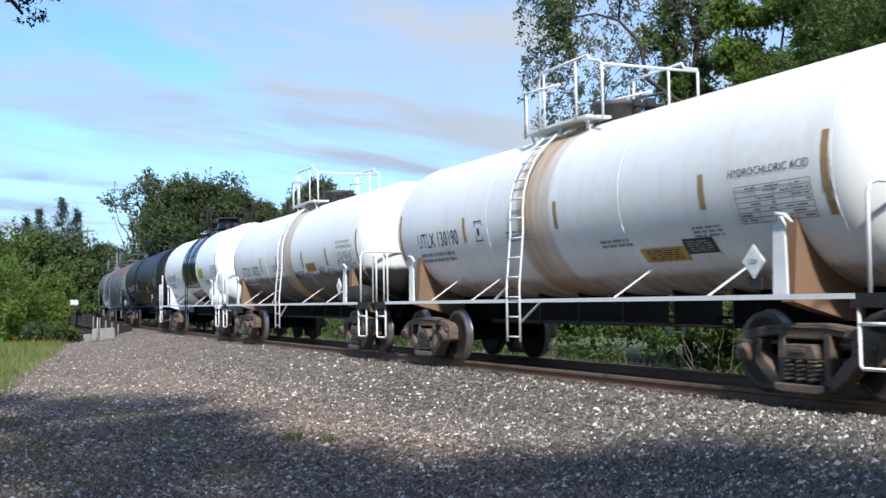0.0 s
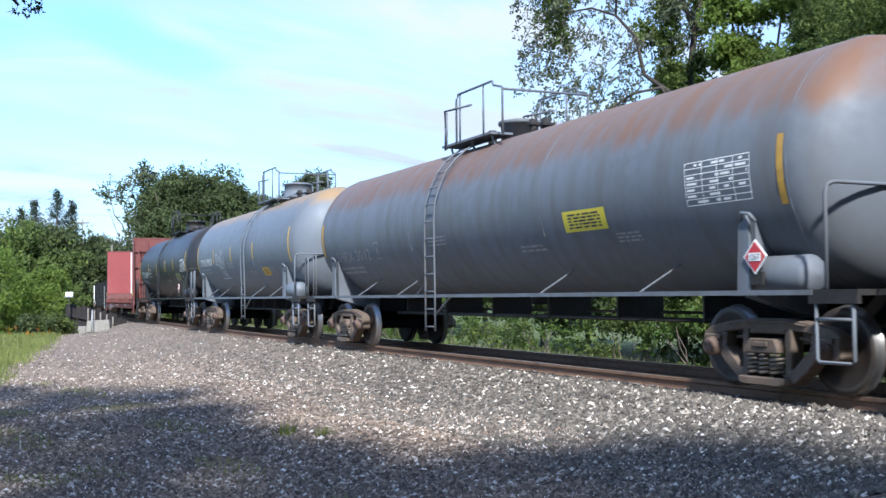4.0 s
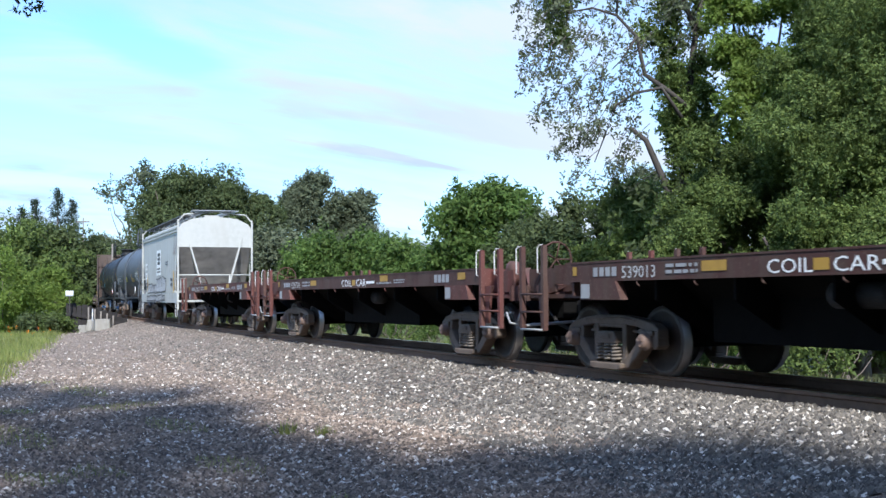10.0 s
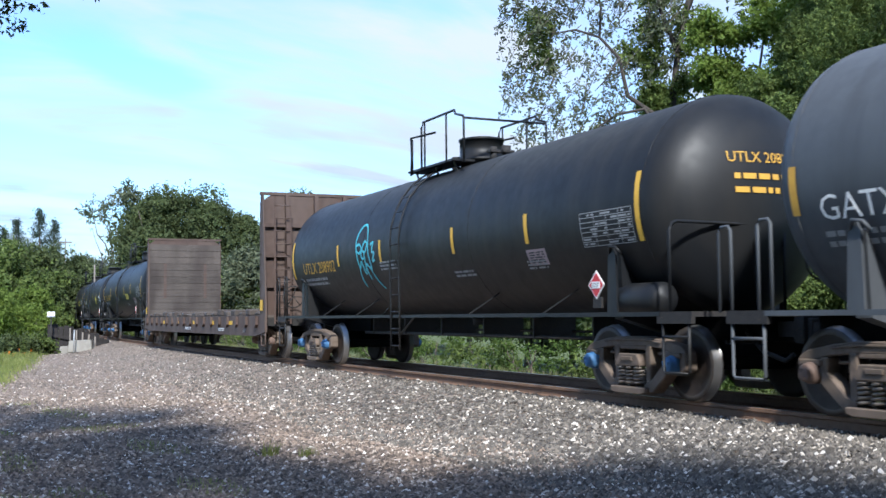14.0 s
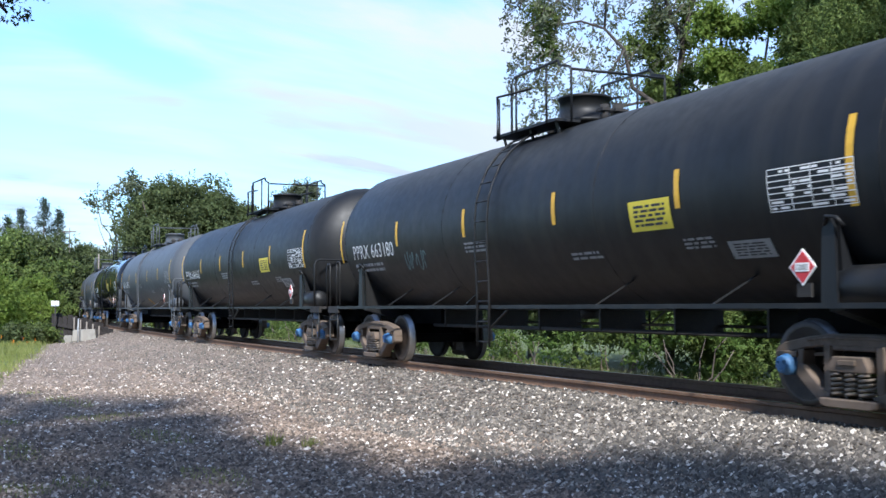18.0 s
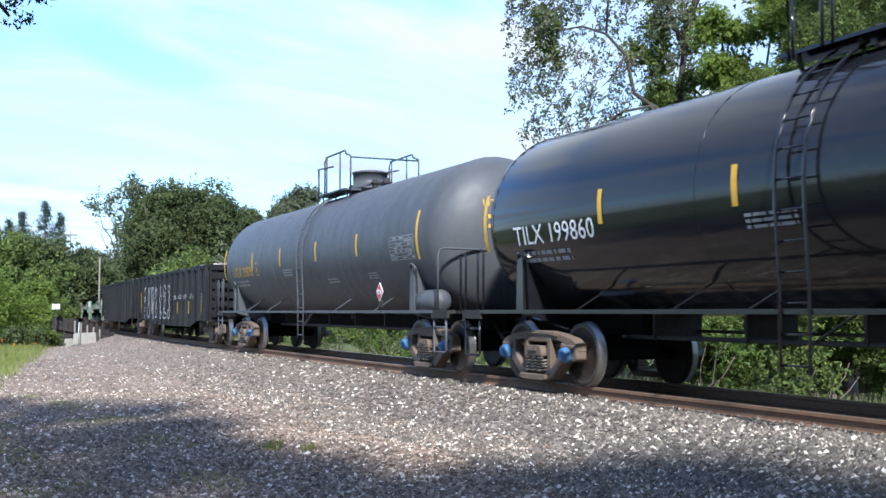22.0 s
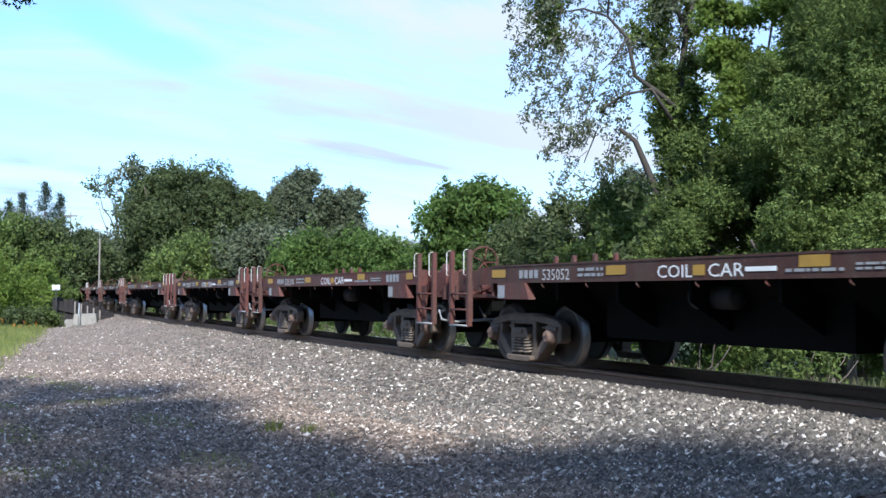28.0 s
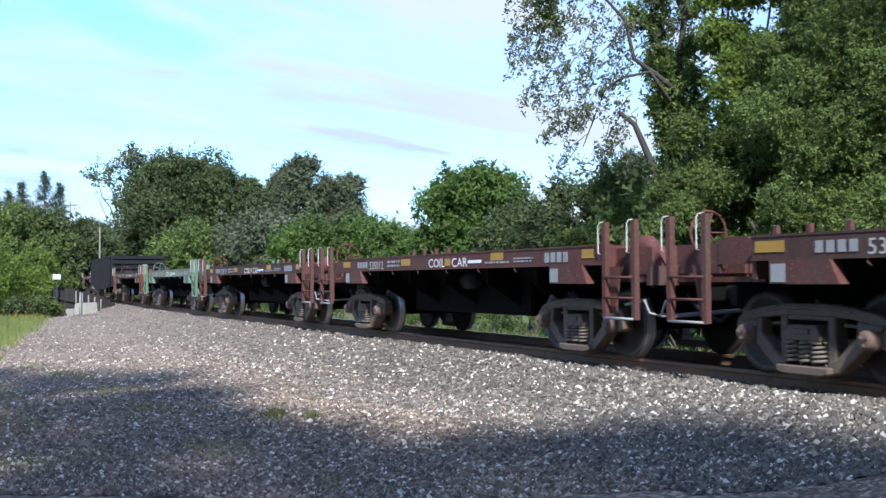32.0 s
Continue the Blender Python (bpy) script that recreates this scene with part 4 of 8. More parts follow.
at = np.repeat(np.array([tuple(w) for w in cl]), 9, 0)
way = r.normal(size=at.shape)
way /= np.linalg.norm(way, axis=1)[:, None]
across = np.cross(way, r.normal(size=at.shape))
across /= np.linalg.norm(across, axis=1)[:, None]
long, wide = r.uniform(0.09, 0.20, (len(at), 1)), r.uniform(0.020, 0.036, (len(at), 1))
v = np.stack([at + way * long * 0.15, at + way * long * 0.65 + across * wide, at + way * long, at + way * long * 0.65 - across * wide], 1).reshape(-1, 3)
part("leaves", raw_mesh("leaves", v, np.arange(len(v)).reshape(-1, 4), LEAF_GUM), None, ivy, "thin scattered whorls of narrow leaves")
oak_mass("dark oak standing behind the huge oak", foot_at(0.38, 32), [(a, b, 31 + 2 * (i % 3), 2.6) for i, (a, b) in enumerate(product((0.245, 0.30, 0.355, 0.41, 0.465), (0.0, 0.07, 0.14, 0.21, 0.28))) if b < 0.06 or a > 0.35 or (a > 0.29 and b < 0.13)], 60000, 0.13, LEAF_DARK, 171, 0.4)
oak_mass("bright green leafy tree behind the leaning tree", foot_at(0.30, 38), [(0.300, 0.245, 30, 0.9), (0.318, 0.285, 30, 1.0), (0.272, 0.13, 30, 0.8), (0.338, 0.325, 31, 1.1), (0.335, 0.25, 30, 0.9), (0.205, 0.15, 36, 0.9), (0.21, 0.19, 36, 0.7), (0.22, 0.06, 36, 1.4), (0.268, 0.175, 30, 0.7), (0.288, 0.205, 30, 0.8), (0.262, 0.215, 31, 0.45), (0.256, 0.255, 31, 0.4), (0.310, 0.20, 29, 0.7)], 60000, 0.07, LEAF_LIME, 76, 0.25)

for i in range(34):
    s = -9 + i * 2.6
    d = 5.0 + (i * 37 % 10) * 0.33 + max(0, s - 20) * 0.04
    o = on_line(s, d, 0)
    o.z = float(ground_height(np.array([o.x]), np.array([o.y]))[0])
    big = 0.75 + (i * 53 % 10) * 0.06
    bush("undergrowth_bush", "low green undergrowth bush behind the rails", o, big * 1.2, big * 1.5, 1900, 0.06, (LEAF_BRIGHT, LEAF_OAK, LEAF_OAK)[i % 3], 100 + i, clumps=9)


def blades(count, place, height, material, seed, name):
    r = np.random.default_rng(seed)
    x, y = place(r, count)
    z = ground_height(x, y)
    k = len(x)
    a = r.uniform(0, 6.283, k)
    h = height * r.uniform(0.5, 1.3, k)
    w = 0.006 + 0.012 * r.random(k) * height / 0.2
    lean = r.normal(size=(k, 2)) * h[:, None] * 0.35
    b0 = np.stack([x - np.cos(a) * w, y - np.sin(a) * w, z - 0.02], -1)
    b1 = np.stack([x + np.cos(a) * w, y + np.sin(a) * w, z - 0.02], -1)
    tip = np.stack([x + lean[:, 0], y + lean[:, 1], z + h], -1)
    v = np.stack([b0, b1, tip], 1).reshape(-1, 3)
    return raw_mesh(name, v, np.arange(len(v)).reshape(-1, 3), material)


def verge(r, count):
    y = r.uniform(13, 66, count)
    x = y * r.uniform(-0.47, -0.2, count)
    ok = r.random(count) < grassiness(x, y)
    return x[ok], y[ok]


def far_bank(r, count):
    s = r.uniform(-12, 60, count)
    d = r.uniform(2.9, 8, count)
    a = np.interp(s, LINE_S, LINE_TH)
    return np.interp(s, LINE_S, LINE_X) + np.cos(a) * d, np.interp(s, LINE_S, LINE_Y) + np.sin(a) * d


def weeds(r, count):
    y = r.uniform(9, 22, count)
    x = y * r.uniform(-0.45, 0.0, count)
    d, s = off_line(x, y)
    k = np.sin(x * 2.1 + 3) * np.sin(y * 1.7 + x) + 0.35 * np.sin(x * 5 + y * 4)
    ok = (d > 6.2) & (k > 0.45 + 0.25 * np.clip((x + 6) / 4, 0, 1.2))
    return x[ok], y[ok]


tagged(new("verge_grass", blades(60000, verge, 0.22, GRASS_MAT, 81, "verge_grass")), "bright green grass on the verge", "grass", kind="stuff")
tagged(new("bank_grass", blades(50000, far_bank, 0.50, DRY_GRASS, 82, "bank_grass")), "long pale grass behind the rails", "grass", kind="stuff")
tagged(new("gravel_weeds", blades(26000, weeds, 0.06, GRASS_MAT, 83, "gravel_weeds")), "sparse green weeds growing through the gravel", "weeds", kind="stuff")


def patch(cx, cy, rad):
    def place(r, count):
        return cx + r.normal(size=count) * rad, cy + r.normal(size=count) * rad
    return place


for i, (cx, cy) in enumerate(((-2.02, 13.3), (-1.55, 13.05))):
    tagged(new("grass_tuft", blades(60, patch(cx, cy, 0.05), 0.15 - 0.04 * i, GRASS_MAT, 84 + i, "grass_tuft")), "small green grass tuft growing in the gravel", "grass tuft")
poppies = []
r = np.random.default_rng(90)
for i in range(38):
    y = r.uniform(46, 58)
    x = y * r.uniform(-0.44, -0.365)
    poppies.append((x, y, -0.40 + r.uniform(-0.05, 0.1), 0.12, 0.12, 0.05, 9))
tagged(new("poppies", leaf_cloud("poppies", poppies, 0.028, POPPY, 91, aspect=0.9)), "orange poppies flowering in the grass verge", "flowers", kind="stuff")

# the tree that shades the camera's stand
shade = thing("shade_tree", "large oak whose boughs hang over the gravel", "tree")
shade.location = foot_at(0, -0.5) + Vector((-3.4, -6.5, 0))
base = Vector(shade.location)
bm = bmesh.new()
limb(bm, wander((0, 0, -0.4), (0.4, 0.6, 5.5), 6, 0.03, 95), 0.45, 0.30, 10)
cl = []
r = np.random.default_rng(96)
# where the shade of the crown ends on the gravel, left to right
EDGE = [(-14, 24), (-11, 22.5), (-8.5, 21), (-6.6, 19.6), (-5.1, 19.2), (-3.9, 16.7), (-3.1, 14.5), (-2.5, 12.9), (-1.4, 11.7), (-0.5, 11.1), (0.7, 11.0), (1.9, 10.9), (2.7, 10.0), (3.2, 8.8), (3.8, 7.4), (4.5, 6.0), (5.3, 4.6)]
RISE = 11.0                # the crown's height over the gravel
TO_CROWN = Vector((SUN_WAY.x, SUN_WAY.y)) * (RISE / SUN_WAY.z)
CROWN = [(x + TO_CROWN.x - 0.30 * b, y + TO_CROWN.y - 0.8 - 1.1 * b, RISE - 0.6 + 0.08 * k, rad) for k, (b, rad) in enumerate(((0.0, 0.75), (1.3, 1.2), (2.6, 1.5), (4.2, 1.8), (6.0, 2.0), (8.0, 2.2), (10.2, 2.4))) for x, y in EDGE[(k % 2 if 0 < k < 4 else 0)::1 + (0 < k)] if y - b > 1]
for i, (x, y, z, rad) in enumerate(CROWN):
    c = Vector((x, y, z)) - base
    for j in range(9):
        o = r.normal(size=3) * rad * 0.42
        q = rad * r.uniform(0.35, 0.6)
        cl.append((c.x + o[0], c.y + o[1], c.z + o[2] * 0.6, q, q, q * 0.7, 80))
    limb(bm, wander((0.4, 0.6, 5.3), c, 6, 0.05, 200 + i), 0.12, 0.02, 6)
bough = [Vector((-4.6, 6.6, 6.5)), Vector((-4.2, 7.6, 4.6)), Vector((-3.7, 8.3, 3.8)), Vector((-3.35, 8.4, 3.35))]
limb(bm, [Vector((0.4, 0.6, 5.3))] + [b - base for b in bough], 0.10, 0.012, 6)
part("trunk", bm, BARK, shade, "thick trunk with spreading limbs")
part("crown", leaf_cloud("crown", cl, 0.17, LEAF_DARK, 97), None, shade, "wide leafy crown")
cl = []
for x, y, z, k in ((-3.42, 8.3, 3.55, 150), (-3.30, 8.35, 3.40, 110), (-3.20, 8.3, 3.50, 70), (-3.6, 8.2, 3.6, 200), (-2.75, 8.4, 3.62, 60), (-2.95, 8.3, 3.66, 70)):
    cl.append((x - base.x, y - base.y, z - base.z, 0.13, 0.13, 0.10, k))
part("hanging_leaves", leaf_cloud("hanging_leaves", cl, 0.026, LEAF_DARK, 98), None, shade, "leaves on a low hanging twig")

# the wood that closes the yard behind the camera
for i, (x, y, half, top) in enumerate(((-26, -20, 7, 11), (-13, -24, 7.5, 12.5), (0, -22, 7, 11.5), (13, -23, 7.5, 12.5), (26, -19, 7, 11), (38, -10, 7, 11), (-38, -8, 7, 11))):
    f = Vector((x, y, float(ground_height(np.array([x]), np.array([y]))[0])))
    tree("yard_tree", "dark leafy tree behind the gravel yard", f, (x, y, top / 2 - 0.5), half, top / 2 * 0.9, 60, 6000, 0.5, LEAF_DARK, 300 + i, trunk=0.4, group="trees behind the yard")

# ---- the bridge end: timber wall, concrete blocks, marker post, far pole ----
wall_thing = thing("timber_wall", "dark creosoted timber wing wall beside the bridge", "timber wall")
wall_thing.location = foot_at(-0.335, 58)
o = Vector(wall_thing.location)
A, B = Vector((-19.5, 55.5, 0)), Vector((-16.95, 56.5, 0))
for i in range(12):
    k = i / 11
    c = A.lerp(B, k)
    bm = bmesh.new()
    hgt = 0.82 - 0.35 * k - 0.45 * k ** 3 + 0.05 * math.sin(i * 2.3)
    box(bm, -0.122, 0.122, -0.06, 0.06, -1.2, hgt)
    bmesh.ops.bevel(bm, geom=bm.edges[:], offset=0.015, segments=1, affect="EDGES")
    ob = part("plank", bm, FENCE_WOOD, wall_thing)
    ob.matrix_basis = pose(c.x - o.x, c.y - o.y, -o.z, random.uniform(-2, 2), random.uniform(-1.5, 1.5), 21)
bm = bmesh.new()
bar(bm, A - o + Vector((0.04, -0.11, 0.30)), B - o + Vector((0.04, -0.11, -0.28)), 0.10, 0.16)
part("waler", bm, FENCE_WOOD, wall_thing, "long timber along the wall")
for i in range(5):
    c = A.lerp(B, 0.35 + 0.11 * i)
    bm = bmesh.new()
    tube(bm, [(0, 0, -0.5), (0, 0, 0.62 - 0.11 * i)], 0.045, 8)
    ob = part("post", bm, BARK_PALE, wall_thing, "pale short guard post")
    ob.location = c - o + Vector((0.05, -0.16, 0))
for i, (x, y, w, turn) in enumerate(((-17.55, 54.3, 0.57, 6), (-18.35, 54.6, 0.24, -12))):
    bm = bmesh.new()
    slab(bm, [(-w, 0), (-w * 0.92, 0.58 - 0.16 * i), (w * 0.92, 0.62 - 0.2 * i), (w, 0)], -0.3, 0.3)
    bmesh.ops.recalc_face_normals(bm, faces=bm.faces)
    bmesh.ops.bevel(bm, geom=bm.edges[:], offset=0.035, segments=2, affect="EDGES")
    ob = part("concrete_block", bm, CONCRETE, None)
    ob.matrix_basis = pose(x, y, float(ground_height(np.array([x]), np.array([y]))[0]) - 0.03, 0, 0, turn)
    tagged(ob, "worn pale concrete block at the bridge end", "concrete block", "blocks at the bridge end")
for i, (side, far, half, top) in enumerate(((-0.362, 52.5, 0.62, 0.05), (-0.380, 52, 0.9, 0.15))):
    f = foot_at(side, far)
    bush("bush", "dark leafy shrub at the foot of the timber wall", f, half, top - f.z, 4200, 0.07, LEAF_DARK if i else LEAF_OAK, 160 + i)
f = foot_at(-0.330, 53.6)
mk = thing("thin_marker_post", "thin pale marker post in front of the concrete block", "post", m=Matrix.Translation(f))
bm = bmesh.new()
tube(bm, [(0, 0, -0.1), (0.03, 0, 1.15)], 0.03, 8)
part("post", bm, GALV, mk)
f = foot_at(-0.3505, 55)
mk = thing("signal_marker", "two small white reflector boxes on a thin steel post", "track marker", m=Matrix.Translation(f))
bm = bmesh.new()
tube(bm, [(0, 0, -0.1), (0, 0, 1.95)], 0.035, 8)
part("post", bm, STEEL_DARK, mk)
for dx in (-0.1, 0.1):
    bm = bmesh.new()
    box(bm, dx - 0.085, dx + 0.085, -0.06, 0.06, 1.95, 2.17)
    bmesh.ops.bevel(bm, geom=bm.edges[:], offset=0.012, segments=2, affect="EDGES")
    part("reflector", bm, CLEAN_WHITE, mk, "white reflector box")
bm = bmesh.new()
box(bm, -0.2, 0.2, -0.08, 0.08, 1.90, 1.95)
part("bracket", bm, GALV, mk)
for side, far, hgt, arm in ((-0.3118, 82, 5.3, False), (-0.3385, 118, 9.9, True)):
    mk = thing("utility_pole", "pale utility pole among the far trees" if not arm else "distant utility pole with a crossarm above the trees", "utility pole", m=Matrix.Translation(foot_at(side, far)))
    bm = bmesh.new()
    limb(bm, [(0, 0, 0), (0, 0, hgt / 2), (0, 0, hgt)], 0.08, 0.06)
    part("pole", bm, BARK_PALE, mk)
    if arm:
        bm = bmesh.new()
        box(bm, -0.7, 0.7, -0.06, 0.06, hgt - 0.5, hgt - 0.36)
        part("crossarm", bm, BARK_PALE, mk)

# ---- rail cars: x along the car towards the train's head, -y towards the camera, z up from the rail ----
SPEED = 14.79            # metres a second


@lru_cache(None)
def wheel_mesh():
    bm = bmesh.new()
    prof = [(-0.06, 0.0), (-0.075, 0.10), (-0.05, 0.14), (-0.03, 0.30), (-0.065, 0.39), (-0.065, 0.457), (0.035, 0.462), (0.045, 0.485), (0.065, 0.478), (0.065, 0.39), (0.02, 0.30), (0.04, 0.13), (0.05, 0.0)]
    lathe(bm, prof, "y", 22, True, [0, 0, 0, 0, 2, 1, 1, 0, 0, 0, 0, 0])
    me = bpy.data.meshes.new("wheel")
    bm.to_mesh(me)
    bm.free()
    me.materials.append(WHEEL_STEEL)
    me.materials.append(TREAD_STEEL)
    me.materials.append(RIM_STEEL)
    return me


@lru_cache(None)
def axle_mesh():
    bm = bmesh.new()
    lathe(bm, [(-1.02, 0.0), (-1.02, 0.08), (-0.86, 0.08), (-0.7, 0.10), (0, 0.085), (0.7, 0.10), (0.86, 0.08), (1.02, 0.08), (1.02, 0.0)], "y", 12)
    me = bpy.data.meshes.new("axle")
    bm.to_mesh(me)
    bm.free()
    # axle colour carries the shade under the car
    me.materials.append(SHADE_BLACK)
    return me


@lru_cache(None)
def frame_mesh():
    """A cast side frame: arched top chord, two columns round the spring nest, sloping tension arms, wide windows, jaws over the bearings."""
    bm = bmesh.new()
    h = 0.085
    chord = [(-1.12, 0.50), (-1.10, 0.62), (-0.98, 0.69), (-0.62, 0.755), (-0.30, 0.79), (0.30, 0.79), (0.62, 0.755), (0.98, 0.69), (1.10, 0.62), (1.12, 0.50), (0.99, 0.50), (0.95, 0.57), (0.64, 0.64), (0.34, 0.665), (-0.34, 0.665), (-0.64, 0.64), (-0.95, 0.57), (-0.99, 0.50)]
    slab(bm, chord, -h, h)
    slab(bm, [(-0.62, 0.735), (-0.30, 0.77), (0.30, 0.77), (0.62, 0.735), (0.62, 0.70), (0.30, 0.73), (-0.30, 0.73), (-0.62, 0.70)], -h - 0.02, -h)
    for s in (-1, 1):
        # column beside the springs, tension arm, pedestal jaw
        slab(bm, [(s * 0.29, 0.20), (s * 0.29, 0.68), (s * 0.40, 0.68), (s * 0.40, 0.20)], -h - 0.01, h)
        slab(bm, [(s * 0.74, 0.50), (s * 0.60, 0.40), (s * 0.42, 0.24), (s * 0.30, 0.20), (s * 0.30, 0.08), (s * 0.45, 0.09), (s * 0.66, 0.25), (s * 0.78, 0.36)], -h - 0.025, h)
        slab(bm, [(s * 0.70, 0.34), (s * 0.68, 0.62), (s * 0.79, 0.62), (s * 0.79, 0.34)], -h - 0.01, h)
        slab(bm, [(s * 0.99, 0.36), (s * 0.99, 0.60), (s * 1.10, 0.60), (s * 1.12, 0.40), (s * 1.06, 0.36)], -h - 0.01, h)
        slab(bm, [(s * 0.75, 0.535), (s * 0.75, 0.60), (s * 1.04, 0.60), (s * 1.04, 0.535)], -h - 0.045, h)
        slab(bm, [(s * 0.43, 0.56), (s * 0.43, 0.60), (s * 0.62, 0.585), (s * 0.62, 0.55)], -0.02, 0.02)
    slab(bm, [(-0.38, 0.08), (-0.38, 0.15), (0.38, 0.15), (0.38, 0.08), (0.28, 0.055), (-0.28, 0.055)], -h - 0.10, h + 0.06)
    slab(bm, [(-0.29, 0.62), (-0.29, 0.68), (0.29, 0.68), (0.29, 0.62)], -h, h)
    bmesh.ops.recalc_face_normals(bm, faces=bm.faces)
    bmesh.ops.bevel(bm, geom=bm.edges[:], offset=0.014, segments=1, affect="EDGES")
    me = bpy.data.meshes.new("side_frame")
    bm.to_mesh(me)
    bm.free()
    me.materials.append(CAST_STEEL)
    return me


@lru_cache(None)
def bolster_end_mesh():
    bm = bmesh.new()
    slab(bm, [(-0.26, 0.41), (-0.26, 0.47), (-0.20, 0.57), (0.20, 0.57), (0.26, 0.47), (0.26, 0.41)], -0.17, 0.05)
    slab(bm, [(-0.12, 0.475), (-0.12, 0.54), (0.12, 0.54), (0.12, 0.475)], -0.19, -0.17)
    bmesh.ops.recalc_face_normals(bm, faces=bm.faces)
    bmesh.ops.bevel(bm, geom=bm.edges[:], offset=0.012, segments=1, affect="EDGES")
    me = bpy.data.meshes.new("bolster_end")
    bm.to_mesh(me)
    bm.free()
    me.materials.append(CAST_STEEL)
    return me


@lru_cache(None)
def spring_mesh():
    bm = bmesh.new()
    pts = [(0.079 * math.cos(a), 0.079 * math.sin(a), 0.165 + 0.235 * a / 31.4) for a in np.arange(0, 31.5, 0.7)]
    tube(bm, pts, 0.0165, 5)
    me = bpy.data.meshes.new("spring")
    bm.to_mesh(me)
    bm.free()
    me.materials.append(SPRING_STEEL)
    return me


@lru_cache(None)
def cap_mesh(blue):
    bm = bmesh.new()
    lathe(bm, [(-0.12, 0.0), (-0.12, 0.075), (-0.10, 0.095), (-0.04, 0.10), (-0.04, 0.115), (0.06, 0.115), (0.06, 0.0)], "y", 14)
    for k in range(3):
        a = 2.1 * k + 0.5
        box(bm, math.cos(a) * 0.05 - 0.015, math.cos(a) * 0.05 + 0.015, -0.135, -0.115, math.sin(a) * 0.05 - 0.015, math.sin(a) * 0.05 + 0.015)
    me = bpy.data.meshes.new("bearing_cap")
    bm.to_mesh(me)
    bm.free()
    me.materials.append(BLUE_CAP if blue else CAP_RUST)
    return me


@lru_cache(None)
def bolster_mesh():
    bm = bmesh.new()
    slab(bm, [(-0.2, 0.50), (-0.2, 0.66), (0.2, 0.66), (0.2, 0.50)], -1.0, 1.0)
    box(bm, -0.15, 0.15, -0.3, 0.3, 0.66, 0.76)
    for x in (-0.62, 0.62):
        box(bm, x - 0.05, x + 0.05, -0.85, 0.85, 0.36, 0.46)
    me = bpy.data.meshes.new("bolster")
    bm.to_mesh(me)
    bm.free()
    # bolster blackened to deepen the shade between the side frames
    me.materials.append(SHADE_BLACK)
    return me


def truck(car, x, blue=False):
    """A four-wheeled truck under a car."""
    b = part("bolster", bolster_mesh(), None, car)
    b.location = (x, 0, 0)
    for dx in (-0.889, 0.889):
        a = part("axle", axle_mesh(), None, car)
        a.location = (x + dx, 0, 0.457)
        for y, flip in ((-0.79, 0), (0.79, 180)):
            w = part("wheel", wheel_mesh(), None, a)
            w.matrix_basis = pose(0, y, 0, 0, 0, flip)
    for y, flip in ((-1.0, 0), (1.0, 180)):
        f = part("side_frame", frame_mesh(), None, car)
        f.matrix_basis = pose(x, y, 0, 0, 0, flip)
        part("bolster_end", bolster_end_mesh(), None, f)
        for dx in (-0.18, 0.0, 0.18) if y < 0 else ():
            sp = part("spring", spring_mesh(), None, f)
            sp.location = (dx, -0.085, 0)
        for dx in (-0.889, 0.889):
            c = part("bearing_cap", cap_mesh(blue), None, f, "blue painted bearing cap" if blue else "")
            c.location = (dx, -0.10, 0.457)


@lru_cache(None)
def coupler_mesh():
    bm = bmesh.new()
    box(bm, -0.75, -0.12, -0.09, 0.09, 0.79, 0.97)
    slab(bm, [(-0.12, 0.76), (-0.12, 1.0), (0.03, 1.02), (0.06, 0.74)], -0.15, 0.10)
    box(bm, -0.05, 0.10, 0.02, 0.16, 0.72, 1.04)
    tube(bm, [(-0.7, -0.35, 0.85), (-0.35, -0.40, 0.62), (-0.05, -0.35, 0.52), (0.05, -0.30, 0.6)], 0.03, 6)
    bmesh.ops.recalc_face_normals(bm, faces=bm.faces)
    me = bpy.data.meshes.new("coupler")
    bm.to_mesh(me)
    bm.free()
    me.materials.append(STEEL_DARK)
    return me


def couplers(car, L):
    for sgn, turn in ((1, 0), (-1, 180)):
        c = part("coupler", coupler_mesh(), None, car, "dark steel coupler with an air hose")
        c.matrix_basis = pose(sgn * L / 2, 0, 0, 0, 0, turn)


def letters(txt, size):
    """Outlines of lettering as a flat mesh: verts and faces."""
    cu = bpy.data.curves.new("lettering", "FONT")
    cu.body, cu.size, cu.resolution_u = txt, size, 2
    ob = new("lettering", cu)
    me = bpy.data.meshes.new_from_object(ob)
    bpy.data.objects.remove(ob)
    bpy.data.curves.remove(cu)
    v = [w.co.copy() for w in me.vertices]
    f = [tuple(q.vertices) for q in me.polygons]
    bpy.data.meshes.remove(me)
    return v, f


def shell_map(R, zc, z):
    """Lays flat marks round the tank's near side: x along, h up from height z."""
    t0 = math.asin(max(-0.99, min(0.99, (z - zc) / R)))

    def lay(x, h, out=0.006):
        t = t0 + h / R
        return (x, -(R + out) * math.cos(t), zc + (R + out) * math.sin(t))
    return lay


def side_map(y, z):
    return lambda x, h, out=0.004: (x, y - out, z + h)


def mark(car, name, txt, lay, x, size, material, stretch=1.0, label=""):
    v, f = letters(txt, size)
    bm = bmesh.new()
    vs = [bm.verts.new(lay(x + w.x * stretch, w.y)) for w in v]
    for q in f:
        try:
            bm.faces.new([vs[i] for i in q])
        except ValueError:
            pass
    return part(name, bm, material, car, label)


